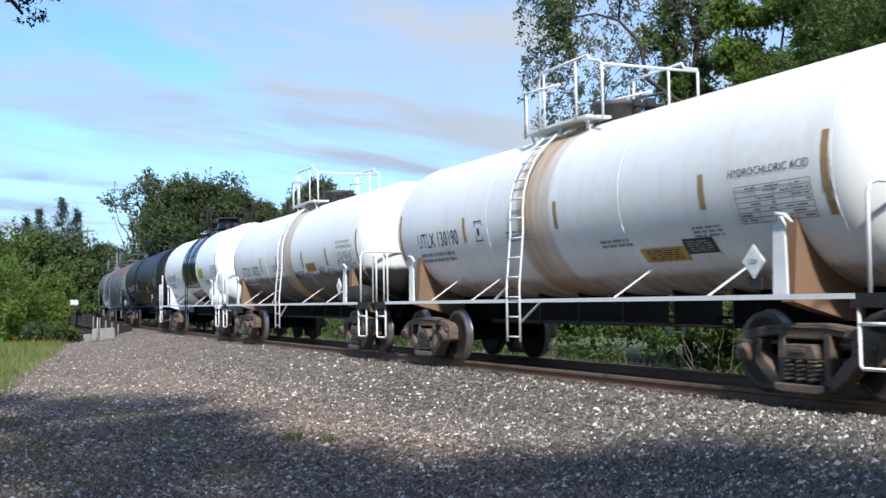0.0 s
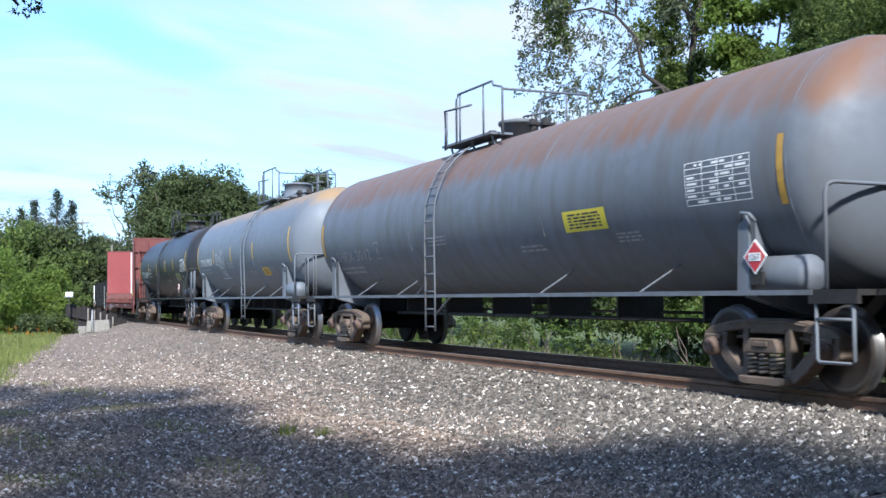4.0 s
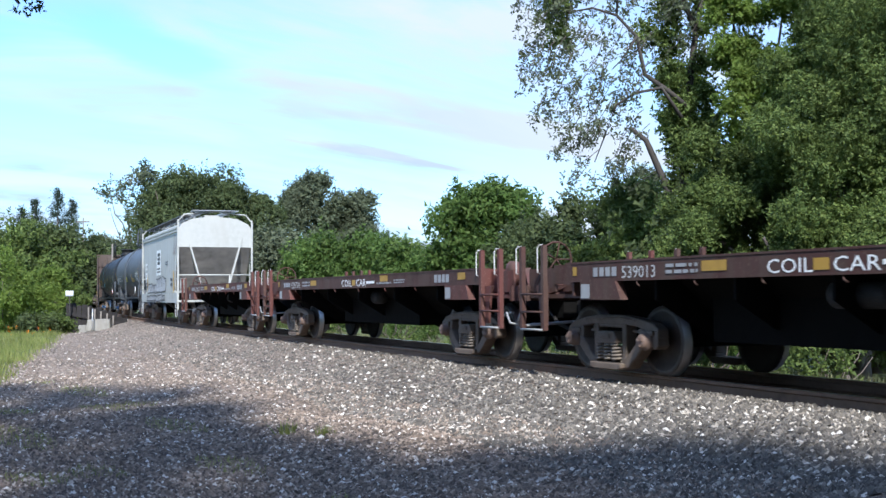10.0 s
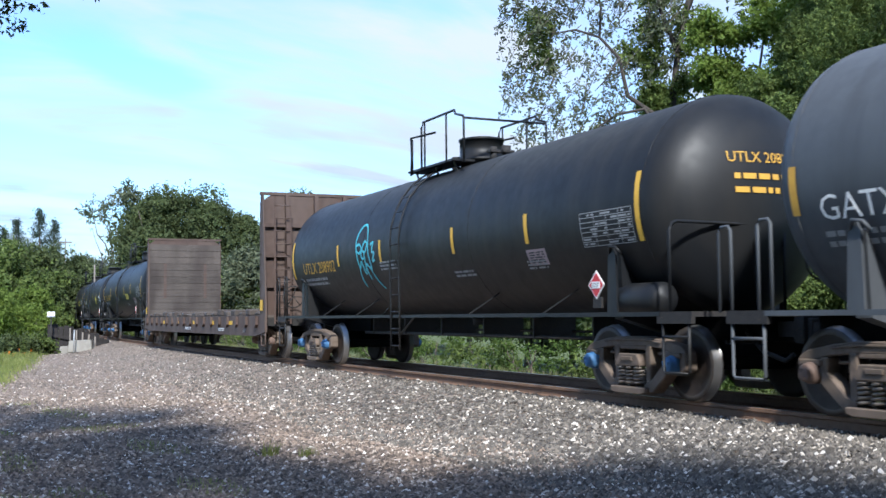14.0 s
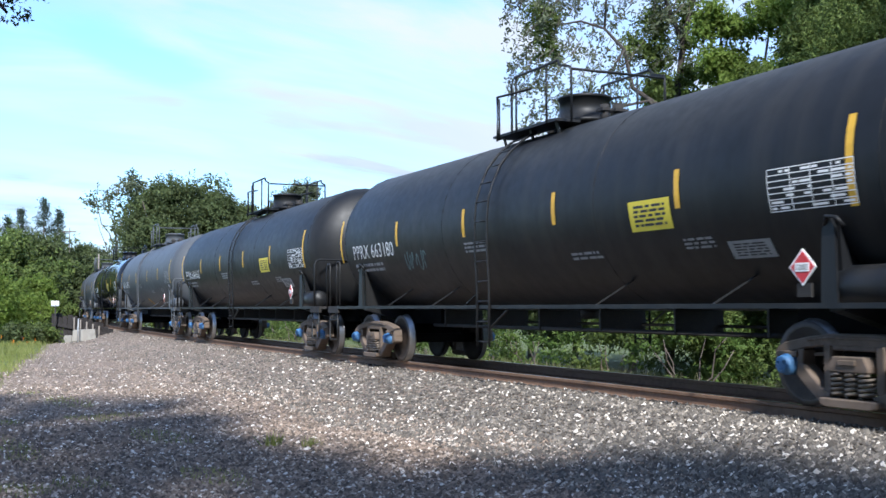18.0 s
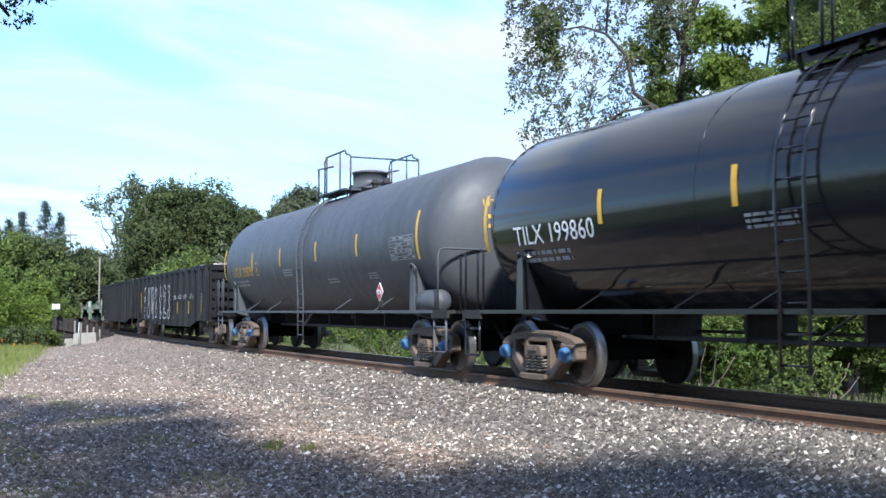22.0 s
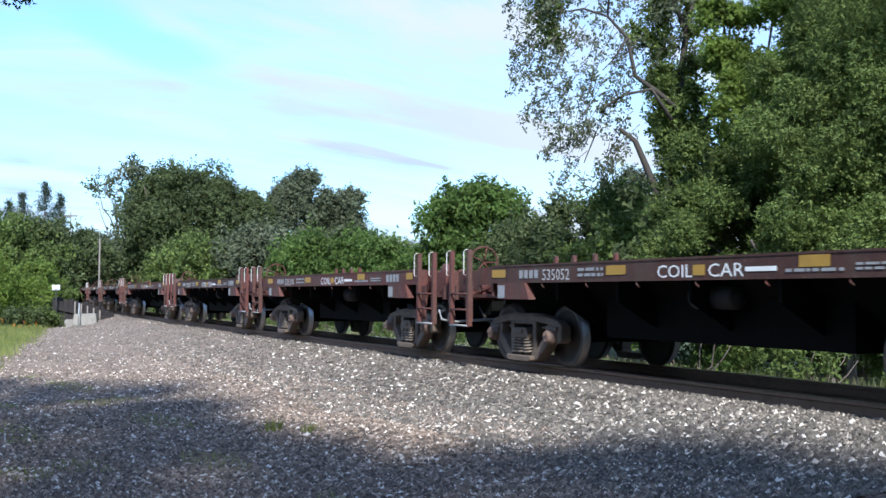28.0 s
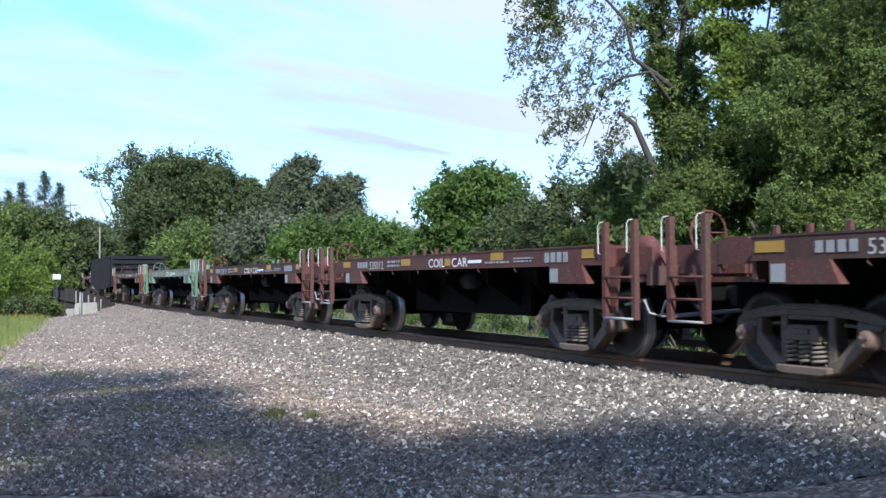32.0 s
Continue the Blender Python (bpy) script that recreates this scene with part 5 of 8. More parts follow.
def panel(bm, lay, x0, x1, h0, h1, out=0.006, mi=0, nh=4):
    """A thin sheet laid on a side or round a shell."""
    rows = [[bm.verts.new(lay(x, h0 + (h1 - h0) * i / nh, out)) for x in (x0, x1)] for i in range(nh + 1)]
    for a, b in zip(rows, rows[1:]):
        bm.faces.new((a[0], a[1], b[1], b[0])).material_index = mi


def fine_print(bm, lay, x0, x1, h0, h1, rows, seed, gap=0.45, mi=0, blank=0.0):
    """Lettering too small to read: short bars."""
    r = random.Random(seed)
    step = (h1 - h0) / rows
    for i in range(rows):
        x = x0
        while x < x1 - 0.02:
            w = min(r.uniform(0.05, 0.22), x1 - x)
            if r.random() >= blank:
                panel(bm, lay, x, x + w, h1 - (i + 1) * step + step * gap * 0.5, h1 - i * step - step * gap * 0.5, 0.007, mi, 1)
            x += w + r.uniform(0.02, 0.05)


def print_block(car, lay, x0, x1, h0, h1, rows, seed, material):
    bm = bmesh.new()
    fine_print(bm, lay, x0, x1, h0, h1, rows, seed)
    return part("small_print", bm, material, car)


def strip(car, lay, x0, x1, h0, h1, material, name="reflector_strip", nh=1):
    bm = bmesh.new()
    panel(bm, lay, x0, x1, h0, h1, 0.006, 0, nh)
    return part(name, bm, material, car)


def data_table(car, lay, x0, x1, h0, h1, seed, material, ground=None):
    """The ruled table of tank data, its entries as bars."""
    bm = bmesh.new()
    if ground:
        panel(bm, lay, x0, x1, h0, h1, 0.005, 1)
    for i in range(8):
        h = h0 + (h1 - h0) * i / 7
        panel(bm, lay, x0, x1, h - 0.005, h + 0.005, 0.008, 0, 1)
    for k in (0, 0.28, 0.52, 0.76, 1):
        x = x0 + (x1 - x0) * k
        panel(bm, lay, x - 0.006, x + 0.006, h0, h1, 0.008, 0)
    fine_print(bm, lay, x0 + 0.03, x1 - 0.03, h0, h1, 7, seed, 0.6, 0, 0.45)
    return part("data_table", bm, [material, ground or material], car, "stencilled table of tank data")


def scrawl(car, lay, x, h, w, ht, seed, material, thick=0.05, label="sprayed scrawl"):
    """A sprayed line of loops."""
    r = random.Random(seed)
    bm = bmesh.new()
    k = max(3, int(w / ht * 2))
    for i in range(k):
        cx = x + w * (i + 0.5) / k
        pts = []
        a0, rx, ry = r.uniform(0, 6.28), w / k * r.uniform(0.35, 0.6), ht * r.uniform(0.3, 0.5)
        turn = r.uniform(2.5, 6.0)
        for j in range(15):
            a = a0 + turn * j / 14
            pts.append((cx + math.cos(a) * rx + r.uniform(-0.01, 0.01), h + ht / 2 + math.sin(a * 1.3) * ry))
        for (xa, ha), (xb, hb) in zip(pts, pts[1:]):
            d = Vector((xb - xa, hb - ha))
            if d.length < 1e-4:
                continue
            nrm = Vector((-d.y, d.x)).normalized() * thick / 2
            q = [lay(xa + nrm.x, ha + nrm.y), lay(xa - nrm.x, ha - nrm.y), lay(xb - nrm.x, hb - nrm.y), lay(xb + nrm.x, hb + nrm.y)]
            bm.faces.new([bm.verts.new(c) for c in q])
    return part("graffiti", bm, material, car, label)


def stroke(car, lay, rows, x, h, w, ht, material, thick, label, closed=True, out=None):
    """One sprayed line drawn through a few points of a unit square, with soft corners."""
    k = len(rows)
    pts = []
    for i in range(k if closed else k - 1):
        p0, p1, p2, p3 = (Vector(rows[j % k if closed else max(0, min(k - 1, j))]) for j in (i - 1, i, i + 1, i + 2))
        for u in (0.0, 0.25, 0.5, 0.75):
            pts.append(0.5 * (2 * p1 + (p2 - p0) * u + (2 * p0 - 5 * p1 + 4 * p2 - p3) * u * u + (3 * p1 - p0 - 3 * p2 + p3) * u ** 3))
    pts = [Vector((x + q.x * w, h + q.y * ht)) for q in pts + [pts[0] if closed else Vector(rows[-1])]]
    bm = bmesh.new()
    sides = []
    for i, q in enumerate(pts):
        d = pts[min(i + 1, len(pts) - 1)] - pts[max(i - 1, 0)]
        if d.length < 1e-6:
            d = Vector((1, 0))
        nn = Vector((-d.y, d.x)).normalized() * thick / 2
        sides.append([bm.verts.new(lay(q.x + e * nn.x, q.y + e * nn.y) if out is None else lay(q.x + e * nn.x, q.y + e * nn.y, out)) for e in (-1, 1)])
    for a, b in zip(sides, sides[1:]):
        bm.faces.new((a[0], b[0], b[1], a[1]))
    return part("graffiti", bm, material, car, label)


def placard(car, x, z, y, number, red=True):
    """A diamond hazard placard in a holder."""
    bm = bmesh.new()
    box(bm, x - 0.10, x + 0.10, y, y + 0.03, z - 0.30, z - 0.16)
    r = 0.19
    for rad, yy, mi in ((r, y - 0.012, 1), (r * 0.86, y - 0.016, 2)):
        a = [bm.verts.new((x + dx * rad, yy, z + dz * rad)) for dx, dz in ((0, -1), (1, 0), (0, 1), (-1, 0))]
        b = [bm.verts.new((v.co.x, yy + 0.012, v.co.z)) for v in a]
        bm.faces.new(a).material_index = mi
        for i in range(4):
            bm.faces.new((a[i], b[i], b[(i + 1) % 4], a[(i + 1) % 4])).material_index = mi
    pl = part("placard", bm, [STEEL_DARK, MARK_WHITE, SIGN_RED if red else MARK_WHITE], car, "red diamond placard" if red else "white diamond placard")
    if red:
        bm = bmesh.new()
        box(bm, x - 0.10, x + 0.10, y - 0.022, y - 0.018, z - 0.045, z + 0.045)
        part("plate", bm, MARK_WHITE, pl)
    mark(pl, "number", number, side_map(y - 0.024, z - 0.03), x - 0.085, 0.085, MARK_DARK)


@lru_cache(None)
def rung_mesh(w, r, material):
    bm = bmesh.new()
    tube(bm, [(-w / 2, 0, 0), (w / 2, 0, 0)], r, 5)
    me = bpy.data.meshes.new("rung")
    bm.to_mesh(me)
    bm.free()
    me.materials.append(material)
    return me


def ladder(car, name, material, x, y0, z0, y1, z1, w=0.42, rungs=6, r=0.016, label="", m=None):
    """Two stiles with their rungs."""
    bm = bmesh.new()
    if rungs <= 3:
        # a step: one bent strap
        tube(bm, [(x - w / 2, y1, z1), (x - w / 2, y0, z0 + 0.03), (x - w / 2 + 0.03, y0, z0), (x + w / 2 - 0.03, y0, z0), (x + w / 2, y0, z0 + 0.03), (x + w / 2, y1, z1)], r, 5)
    else:
        bar(bm, (x - w / 2, y0, z0), (x - w / 2, y1, z1), 0.05, 0.014)
    ld = part(name, bm, material, car, label)
    if rungs > 3:
        bm = bmesh.new()
        bar(bm, (x + w / 2, y0, z0), (x + w / 2, y1, z1), 0.05, 0.014)
        part("stile", bm, material, ld)
    for i in range(1 if rungs <= 3 else 0, rungs):
        k = (i + 0.25) / rungs
        q = part("rung", rung_mesh(w, r, material), None, ld)
        q.location = (x, y0 + (y1 - y0) * k, z0 + (z1 - z0) * k)
    if m is not None:
        ld.matrix_basis = m
    return ld


def hand_wheel(car, x, y, z, r=0.27, material=None, axis="x"):
    bm = bmesh.new()
    pts = [(0, r * math.cos(a), r * math.sin(a)) for a in np.arange(0, 6.28, 0.4488)]
    if axis == "y":
        pts = [(b, 0, c) for a, b, c in pts]
    tube(bm, [Vector(p) + Vector((x, y, z)) for p in pts], 0.016, 5, closed=True)
    for i in range(0, len(pts), 3):
        tube(bm, [(x, y, z), Vector(pts[i]) + Vector((x, y, z))], 0.012, 4)
    return part("hand_brake_wheel", bm, material or STEEL_DARK, car, "spoked hand brake wheel")


def tank_car(label, L, R, zc, shell, trim=None, tank_len=None, marks=(), stripes=(), stripe_mat=YELLOW, dome="cage", hd=0.72, band=None, lower=None, top=None, table=None, placards=(), stickers=(), ladder_x=None, braces=None, blue=False, air_tank=True, end_cage=False, number_head=None, number_width=2.2, spill=None, head_lines=()):
    """A tank car: shell with domed heads, saddles, side rails with braces, ladder, top platform, end platforms, trucks."""
    trim = trim or shell
    car = thing("tank_car", label, "tank car", "rail cars of the train")
    T = (tank_len or L - 1.2) / 2
    ladder_x = -0.7 if ladder_x is None else ladder_x
    # shell
    bm = bmesh.new()
    prof = []
    for i in range(9):
        a = math.pi / 2 * i / 8
        prof.append((-T + hd - hd * math.cos(a), max(R * math.sin(a), 0.001)))
    cuts = [-T * 0.62, -T * 0.3, 0.0, T * 0.3, T * 0.62]
    if band:
        cuts = sorted(cuts + [band[0], band[1]])
    body = prof + [(c, R) for c in cuts] + [(-a, r) for a, r in prof[::-1]]
    mats = []
    for (a, _), (b, _) in zip(body, body[1:]):
        mid = (a + b) / 2
        mats.append(1 if band and band[0] < mid < band[1] else 0)
    lathe(bm, body, "x", 48, True, mats)
    for w in bm.verts:
        w.co.z += zc
    coat = shell
    if lower:
        coat = stained(coat, lower[1], "Z", -9, zc + lower[0], 0.06, "paint dirty below", lower[2])
    if top:
        coat = stained(coat, top[1], "Z", zc + R * top[0], 99, 0.16, "paint stained on the crown")
    if spill:
        coat = stained(coat, spill[2], "X", spill[0], spill[1], 0.10, "paint stained under the manway")
    part("tank", bm, [coat, band[2] if band else coat], car, "cylindrical tank shell with domed heads")
    # weld seams
    for c in (-T + hd, -T * 0.3, T * 0.3, T - hd):
        bm = bmesh.new()
        tube(bm, [(c, (R + 0.001) * math.cos(a), zc + (R + 0.001) * math.sin(a)) for a in np.arange(0, 6.28, 0.1745)], 0.006, 4, closed=True)
        part("weld_seam", bm, shell, car)
    near = lambda z: shell_map(R, zc, z)
    tc = L / 2 - 2.05          # truck centres
    for sgn in (1, -1):
        truck(car, sgn * tc, blue)
        # stub sill and saddle
        bm = bmesh.new()
        x0, x1 = sorted((sgn * (L / 2 - 0.45), sgn * (tc - 1.6)))
        box(bm, x0, x1, -0.30, 0.30, 0.74, max(1.05, zc - R + 0.08))
        # sill colour holds the dark shade under the tank's belly
        part("stub_sill", bm, SHADE_BLACK, car)
        bm = bmesh.new()
        outline = []
        for a in np.linspace(-math.pi + 0.42, -0.42, 13):
            outline.append((R * 1.0 * math.cos(a), zc + R * math.sin(a)))
        pts = [(-1.28, 1.02)] + outline + [(1.28, 1.02), (0.5, 0.8), (-0.5, 0.8)]
        va = [bm.verts.new((sgn * tc - 0.10, y, z)) for y, z in pts]
        vb = [bm.verts.new((sgn * tc + 0.10, y, z)) for y, z in pts]
        bm.faces.new(va)
        bm.faces.new(vb[::-1])
        for i in range(len(pts)):
            j = (i + 1) % len(pts)
            bm.faces.new((va[j], va[i], vb[i], vb[j]))
        bmesh.ops.triangulate(bm, faces=[f for f in bm.faces if len(f.verts) > 4])
        part("saddle", bm, RUST_TOP if trim is WHITE_PAINT else trim, car, "upright saddle plate that carries the tank")
        for y in (-1.37, 1.37):
            bm = bmesh.new()
            xg, q = sgn * tc, 1 if y > 0 else -1
            slab(bm, [(xg - 0.11, 1.09), (xg - 0.08, 1.80), (xg - 0.05, 1.90), (xg + 0.04, 1.93), (xg + 0.09, 1.84), (xg + 0.11, 1.09)], y - 0.015, y + 0.015)
            bmesh.ops.recalc_face_normals(bm, faces=bm.faces)
            part("saddle_flange", bm, trim, car, "upright flange along the saddle's edge")
            bm = bmesh.new()
            tube(bm, [(xg - 0.05, y, 1.86), (xg + 0.02, y + q * 0.05, 1.95), (xg + 0.16, y + q * 0.06, 1.93), (xg + 0.22, y + q * 0.02, 1.84)], 0.022, 6)
            part("lifting_lug", bm, trim, car)
        # end platform with its grab rails
        bm = bmesh.new()
        e0, e1 = sorted((sgn * (L / 2 - 0.95), sgn * (L / 2 - 0.30)))
        box(bm, e0, e1, -1.48, 1.48, 1.04, 1.10)
        for y in (-1.46, 1.46):
            box(bm, e0, e1, y - 0.03, y + 0.03, 0.96, 1.04)
        part("end_platform", bm, trim if end_cage else STEEL_DARK, car)
        for y in (-1.46, 1.46):
            bm = bmesh.new()
            if sgn > 0:
                xa = L / 2 - 0.72
                tube(bm, [(xa, y, 1.08), (xa, y, 2.06), (xa, y * 0.97, 2.14), (xa, y * 0.92, 2.17), (xa + 0.06, y * 0.20, 2.15), (xa + 0.06, y * 0.16, 2.11), (xa + 0.06, y * 0.15, 1.08)], 0.022, 6)
                part("grab_rail", bm, trim, car)
            else:
                for xa, w, zt in ((-L / 2 + 0.17, 0.20, 2.02), (-L / 2 + 0.80, 0.20, 2.05)) + (((-L / 2 + 1.0, 0.12, 2.40),) if end_cage else ()):
                    tube(bm, [(xa, y, 1.08), (xa, y, zt - 0.05), (xa + 0.04, y, zt), (xa + w - 0.04, y, zt), (xa + w, y, zt - 0.05), (xa + w, y, 1.08)], 0.02, 6)
                    part("grab_rail", bm, trim, car)
                    bm = bmesh.new()
                bm.free()
            ladder(car, "step", trim, sgn * (L / 2 - 0.62), y, 0.38, y, 1.06, 0.50, 2, 0.02, "sill step below the end platform")
    couplers(car, L)
    # side rails and braces
    for y in (-1.46, 1.46):
        bm = bmesh.new()
        box(bm, -L / 2 + 0.9, L / 2 - 0.9, y - 0.028, y + 0.028, 1.045, 1.10)
        part("side_rail", bm, trim, car)
    for x in braces or (-T * 0.62, -T * 0.36, T * 0.3, T * 0.60):
        for s in (-1, 1):
            bm = bmesh.new()
            bar(bm, (x, s * 1.44, 1.08), (x + 0.28, s * R * 0.70, zc - R * 0.72), 0.09, 0.02)
            part("rail_brace", bm, trim, car)
    # brake rigging under the tank
    for y, z, r in ((-0.35, 0.72, 0.035), (0.35, 0.80, 0.025)):
        bm = bmesh.new()
        tube(bm, [(-tc + 1.4, y, z), (tc - 1.4, y, z)], r, 6)
        part("brake_pipe", bm, STEEL_DARK, car)
    for x in np.linspace(-tc + 2, tc - 2, 6):
        bm = bmesh.new()
        box(bm, x - 0.02, x + 0.02, -0.4, 0.4, 0.70, zc - R + 0.06)
        part("pipe_hanger", bm, STEEL_DARK, car)
    bm = bmesh.new()
    lathe(bm, [(0.0, 0.0), (0.0, 0.14), (0.16, 0.16), (0.16, 0.0)], "z", 14)
    for w in bm.verts:
        w.co += Vector((0, 0, zc - R - 0.13))
    part("bottom_outlet", bm, STEEL_DARK, car, "bottom outlet valve")
    if air_tank:
        bm = bmesh.new()
        lathe(bm, [(-0.55, 0.0), (-0.52, 0.16), (-0.45, 0.21), (0.45, 0.21), (0.52, 0.16), (0.55, 0.0)], "x", 16)
        for w in bm.verts:
            w.co += Vector((tc + 0.35, -1.16, 1.26))
        part("air_reservoir", bm, trim if trim not in (GLOSS_BLACK, WHITE_PAINT) else STEEL_DARK, car, "brake air reservoir on the end platform")
        hand_wheel(car, L / 2 - 0.35, 0.5, 1.70, 0.22)
    # ladder up the near side and its twin
    for s in (-1, 1):
        bm = bmesh.new()
        pts = [Vector((0, s * 1.5, 0.45)), Vector((0, s * 1.5, 1.3)), Vector((0, s * (R + 0.09), zc - R * 0.25))]
        for a in np.linspace(0.0, 1.15, 7):
            pts.append(Vector((0, s * (R + 0.09) * math.cos(a), zc + (R + 0.09) * math.sin(a))))
        tube(bm, [q + Vector((ladder_x - 0.21, 0, 0)) for q in pts], 0.02, 5)
        length = sum((b - a).length for a, b in zip(pts, pts[1:]))
        spots = []
        for i in range(12):
            want = length * (i + 0.25) / 12
            for a, b in zip(pts, pts[1:]):
                if want <= (b - a).length:
                    spots.append(a.lerp(b, want / (b - a).length))
                    break
                want -= (b - a).length
        ladder_mat = GLOSS_BLACK if trim is CLEAN_WHITE else trim
        ld = part("ladder", bm, ladder_mat, car, "steel ladder curving up the tank")
        bm = bmesh.new()
        tube(bm, [q + Vector((ladder_x + 0.21, 0, 0)) for q in pts], 0.02, 5)
        part("stile", bm, ladder_mat, ld)
        for xa, za, xb in ((-0.21, 1.3, -0.75), (0.21, 0.75, 0.85)):
            bm = bmesh.new()
            bar(bm, (ladder_x + xa, s * 1.48, za), (ladder_x + xb, s * 1.46, 1.08), 0.04, 0.012)
            part("brace", bm, ladder_mat, ld)
        for c in spots:
            q = part("rung", rung_mesh(0.42, 0.014, ladder_mat), None, ld)
            q.location = c + Vector((ladder_x, 0, 0))
    # top platform, manway and rails: the platform begins at the ladder
    ztop = zc + R
    px = ladder_x + 0.40
    top_mat = GLOSS_BLACK if trim is CLEAN_WHITE else trim
    for s in (-1, 1):
        bm = bmesh.new()
        y = s * 0.62
        box(bm, px - 1.3, px + 0.75, y - 0.22, y + 0.22, ztop - 0.02, ztop + 0.02)
        part("top_platform", bm, top_mat, car, "walkway platform beside the manway")
        for x in (px - 1.1, px - 0.2, px + 0.6):
            bm = bmesh.new()
            bar(bm, (x, s * 0.74, ztop - 0.01), (x, s * 0.66, ztop - 0.26), 0.06, 0.02)
            part("platform_bracket", bm, top_mat, car)
    bm = bmesh.new()
    if dome == "open":
        lathe(bm, [(ztop - 0.1, 0.0), (ztop - 0.1, 0.34), (ztop + 0.24, 0.34), (ztop + 0.24, 0.39), (ztop + 0.30, 0.39), (ztop + 0.33, 0.25), (ztop + 0.34, 0.0)], "z", 20)
    elif dome == "small":
        lathe(bm, [(ztop - 0.1, 0.0), (ztop - 0.1, 0.23), (ztop + 0.03, 0.23), (ztop + 0.03, 0.27), (ztop + 0.07, 0.27), (ztop + 0.07, 0.23), (ztop + 0.36, 0.23), (ztop + 0.41, 0.17), (ztop + 0.42, 0.0)], "z", 22)
    else:
        lathe(bm, [(ztop - 0.1, 0.0), (ztop - 0.1, 0.40), (ztop + 0.05, 0.40), (ztop + 0.05, 0.46), (ztop + 0.10, 0.46), (ztop + 0.10, 0.41), (ztop + 0.43, 0.41), (ztop + 0.43, 0.43), (ztop + 0.47, 0.43), (ztop + 0.50, 0.30), (ztop + 0.51, 0.0)], "z", 22)
    mw = part("manway", bm, trim if trim not in (CLEAN_WHITE, WHITE_PAINT) else (GLOSS_BLACK if trim is CLEAN_WHITE else OIL_DARK), car, "round manway dome with a bolted cover")
    mw.location = (px + 0.25, 0, 0)
    for x, y, r, k in ((1.0, 0.12, 0.09, 0.26), (1.15, -0.22, 0.07, 0.2), (-0.45, 0.2, 0.09, 0.28), (-0.40, -0.22, 0.08, 0.22)):
        bm = bmesh.new()
        tube(bm, [(x + px, y, ztop - 0.1), (x + px, y, ztop + k)], r, 10)
        box(bm, x + px - r * 1.3, x + px + r * 1.3, y - r * 1.3, y + r * 1.3, ztop + k * 0.5, ztop + k * 0.5 + 0.04)
        part("valve", bm, STEEL_DARK, car, "valve beside the manway")
    rail_mat = trim if trim not in (CLEAN_WHITE, WHITE_PAINT) else STEEL_DARK
    if trim is WHITE_PAINT:
        rail_mat = trim
    for s in (-1, 1):
        y = s * 0.84
        zb = ztop - 0.02
        for path, r in (([(-0.72, zb), (-0.72, ztop + 0.78), (-0.62, ztop + 0.88), (0.95, ztop + 0.88), (1.0, ztop + 0.80), (1.35, ztop + 0.72), (1.38, ztop + 0.66), (1.38, zb - 0.1)], 0.022),
                        ([(-0.55, zb), (-0.55, ztop + 0.88)], 0.02), ([(-1.30, zb - 0.06), (-1.30, ztop + 0.66), (0.0, ztop + 0.60)], 0.022), ([(-1.22, zb - 0.05), (-1.22, ztop + 0.62)], 0.02), ([(0.55, zb), (0.55, ztop + 0.88)], 0.02)):
            bm = bmesh.new()
            tube(bm, [(px + x * 0.88, y, z) for x, z in path], r, 6)
            part("safety_rail", bm, rail_mat, car, "tubular safety rail")
    bm = bmesh.new()
    tube(bm, [(px + 1.21, -0.84, ztop + 0.68), (px + 1.21, 0.84, ztop + 0.68)], 0.022, 6)
    part("safety_rail", bm, rail_mat, car, "tubular safety rail")
    # marks
    if stripes:
        for i, (x, z, hgt) in enumerate(stripes):
            bm = bmesh.new()
            panel(bm, near(z), x - 0.05, x + 0.05, 0, hgt, 0.006, 0, 6)
            part("reflector_strip", bm, stripe_mat, car, "upright reflective strip")
    for i, (txt, x, z, size, m) in enumerate(marks):
        stretch = 1.0
        if i == 0:
            # the car's number: tall narrow letters
            size *= 1.3
            stretch = number_width / max(w.x for w in letters(txt, size)[0])
        mark(car, "lettering", txt, near(z), x, size, m, stretch)
    if table:
        data_table(car, near(table[1]), table[0], table[0] + table[2], 0, table[3], 7, table[4], table[5] if len(table) > 5 else None)
    for x, z, w, h, m in stickers:
        bm = bmesh.new()
        lay = near(z)
        panel(bm, lay, x, x + w, 0, h, 0.006, 0)
        st = part("sticker", bm, m, car, "printed sticker on the tank")
        bm = bmesh.new()
        fine_print(bm, lay, x + w * 0.12, x + w * 0.88, h * 0.12, h * 0.88, 5, int(x * 31) + 5)
        part("print", bm, MARK_DARK if m is not MARK_DARK else MARK_GREY, st)
    for i, (x, z, w, h, k) in enumerate(((marks[0][1] if marks else -T * 0.72, (marks[0][2] if marks else 2.0) - 0.28, 1.5, 0.22, 2), (-T * 0.2, zc - R * 0.35, 0.8, 0.2, 3), (T * 0.2, zc - R * 0.52, 0.75, 0.14, 2), (T * 0.52, zc - R * 0.50, 0.55, 0.16, 3))):
        print_block(car, near(z), x, x + w, 0, h, k, 40 + i, MARK_GREY)
    if marks:
        # small boxed letter after the number
        bx = marks[0][1] + 2.5
        if all(abs(q[0] - bx - 0.15) > 0.3 for q in stripes):
            bm = bmesh.new()
            lay = near(marks[0][2])
            for x0, x1, h0, h1 in ((0, 0.28, 0, 0.02), (0, 0.28, 0.33, 0.35), (0, 0.02, 0, 0.35), (0.26, 0.28, 0, 0.35), (0.10, 0.18, 0.10, 0.22)):
                panel(bm, lay, bx + x0, bx + x1, h0, h1, 0.007, 0, 1)
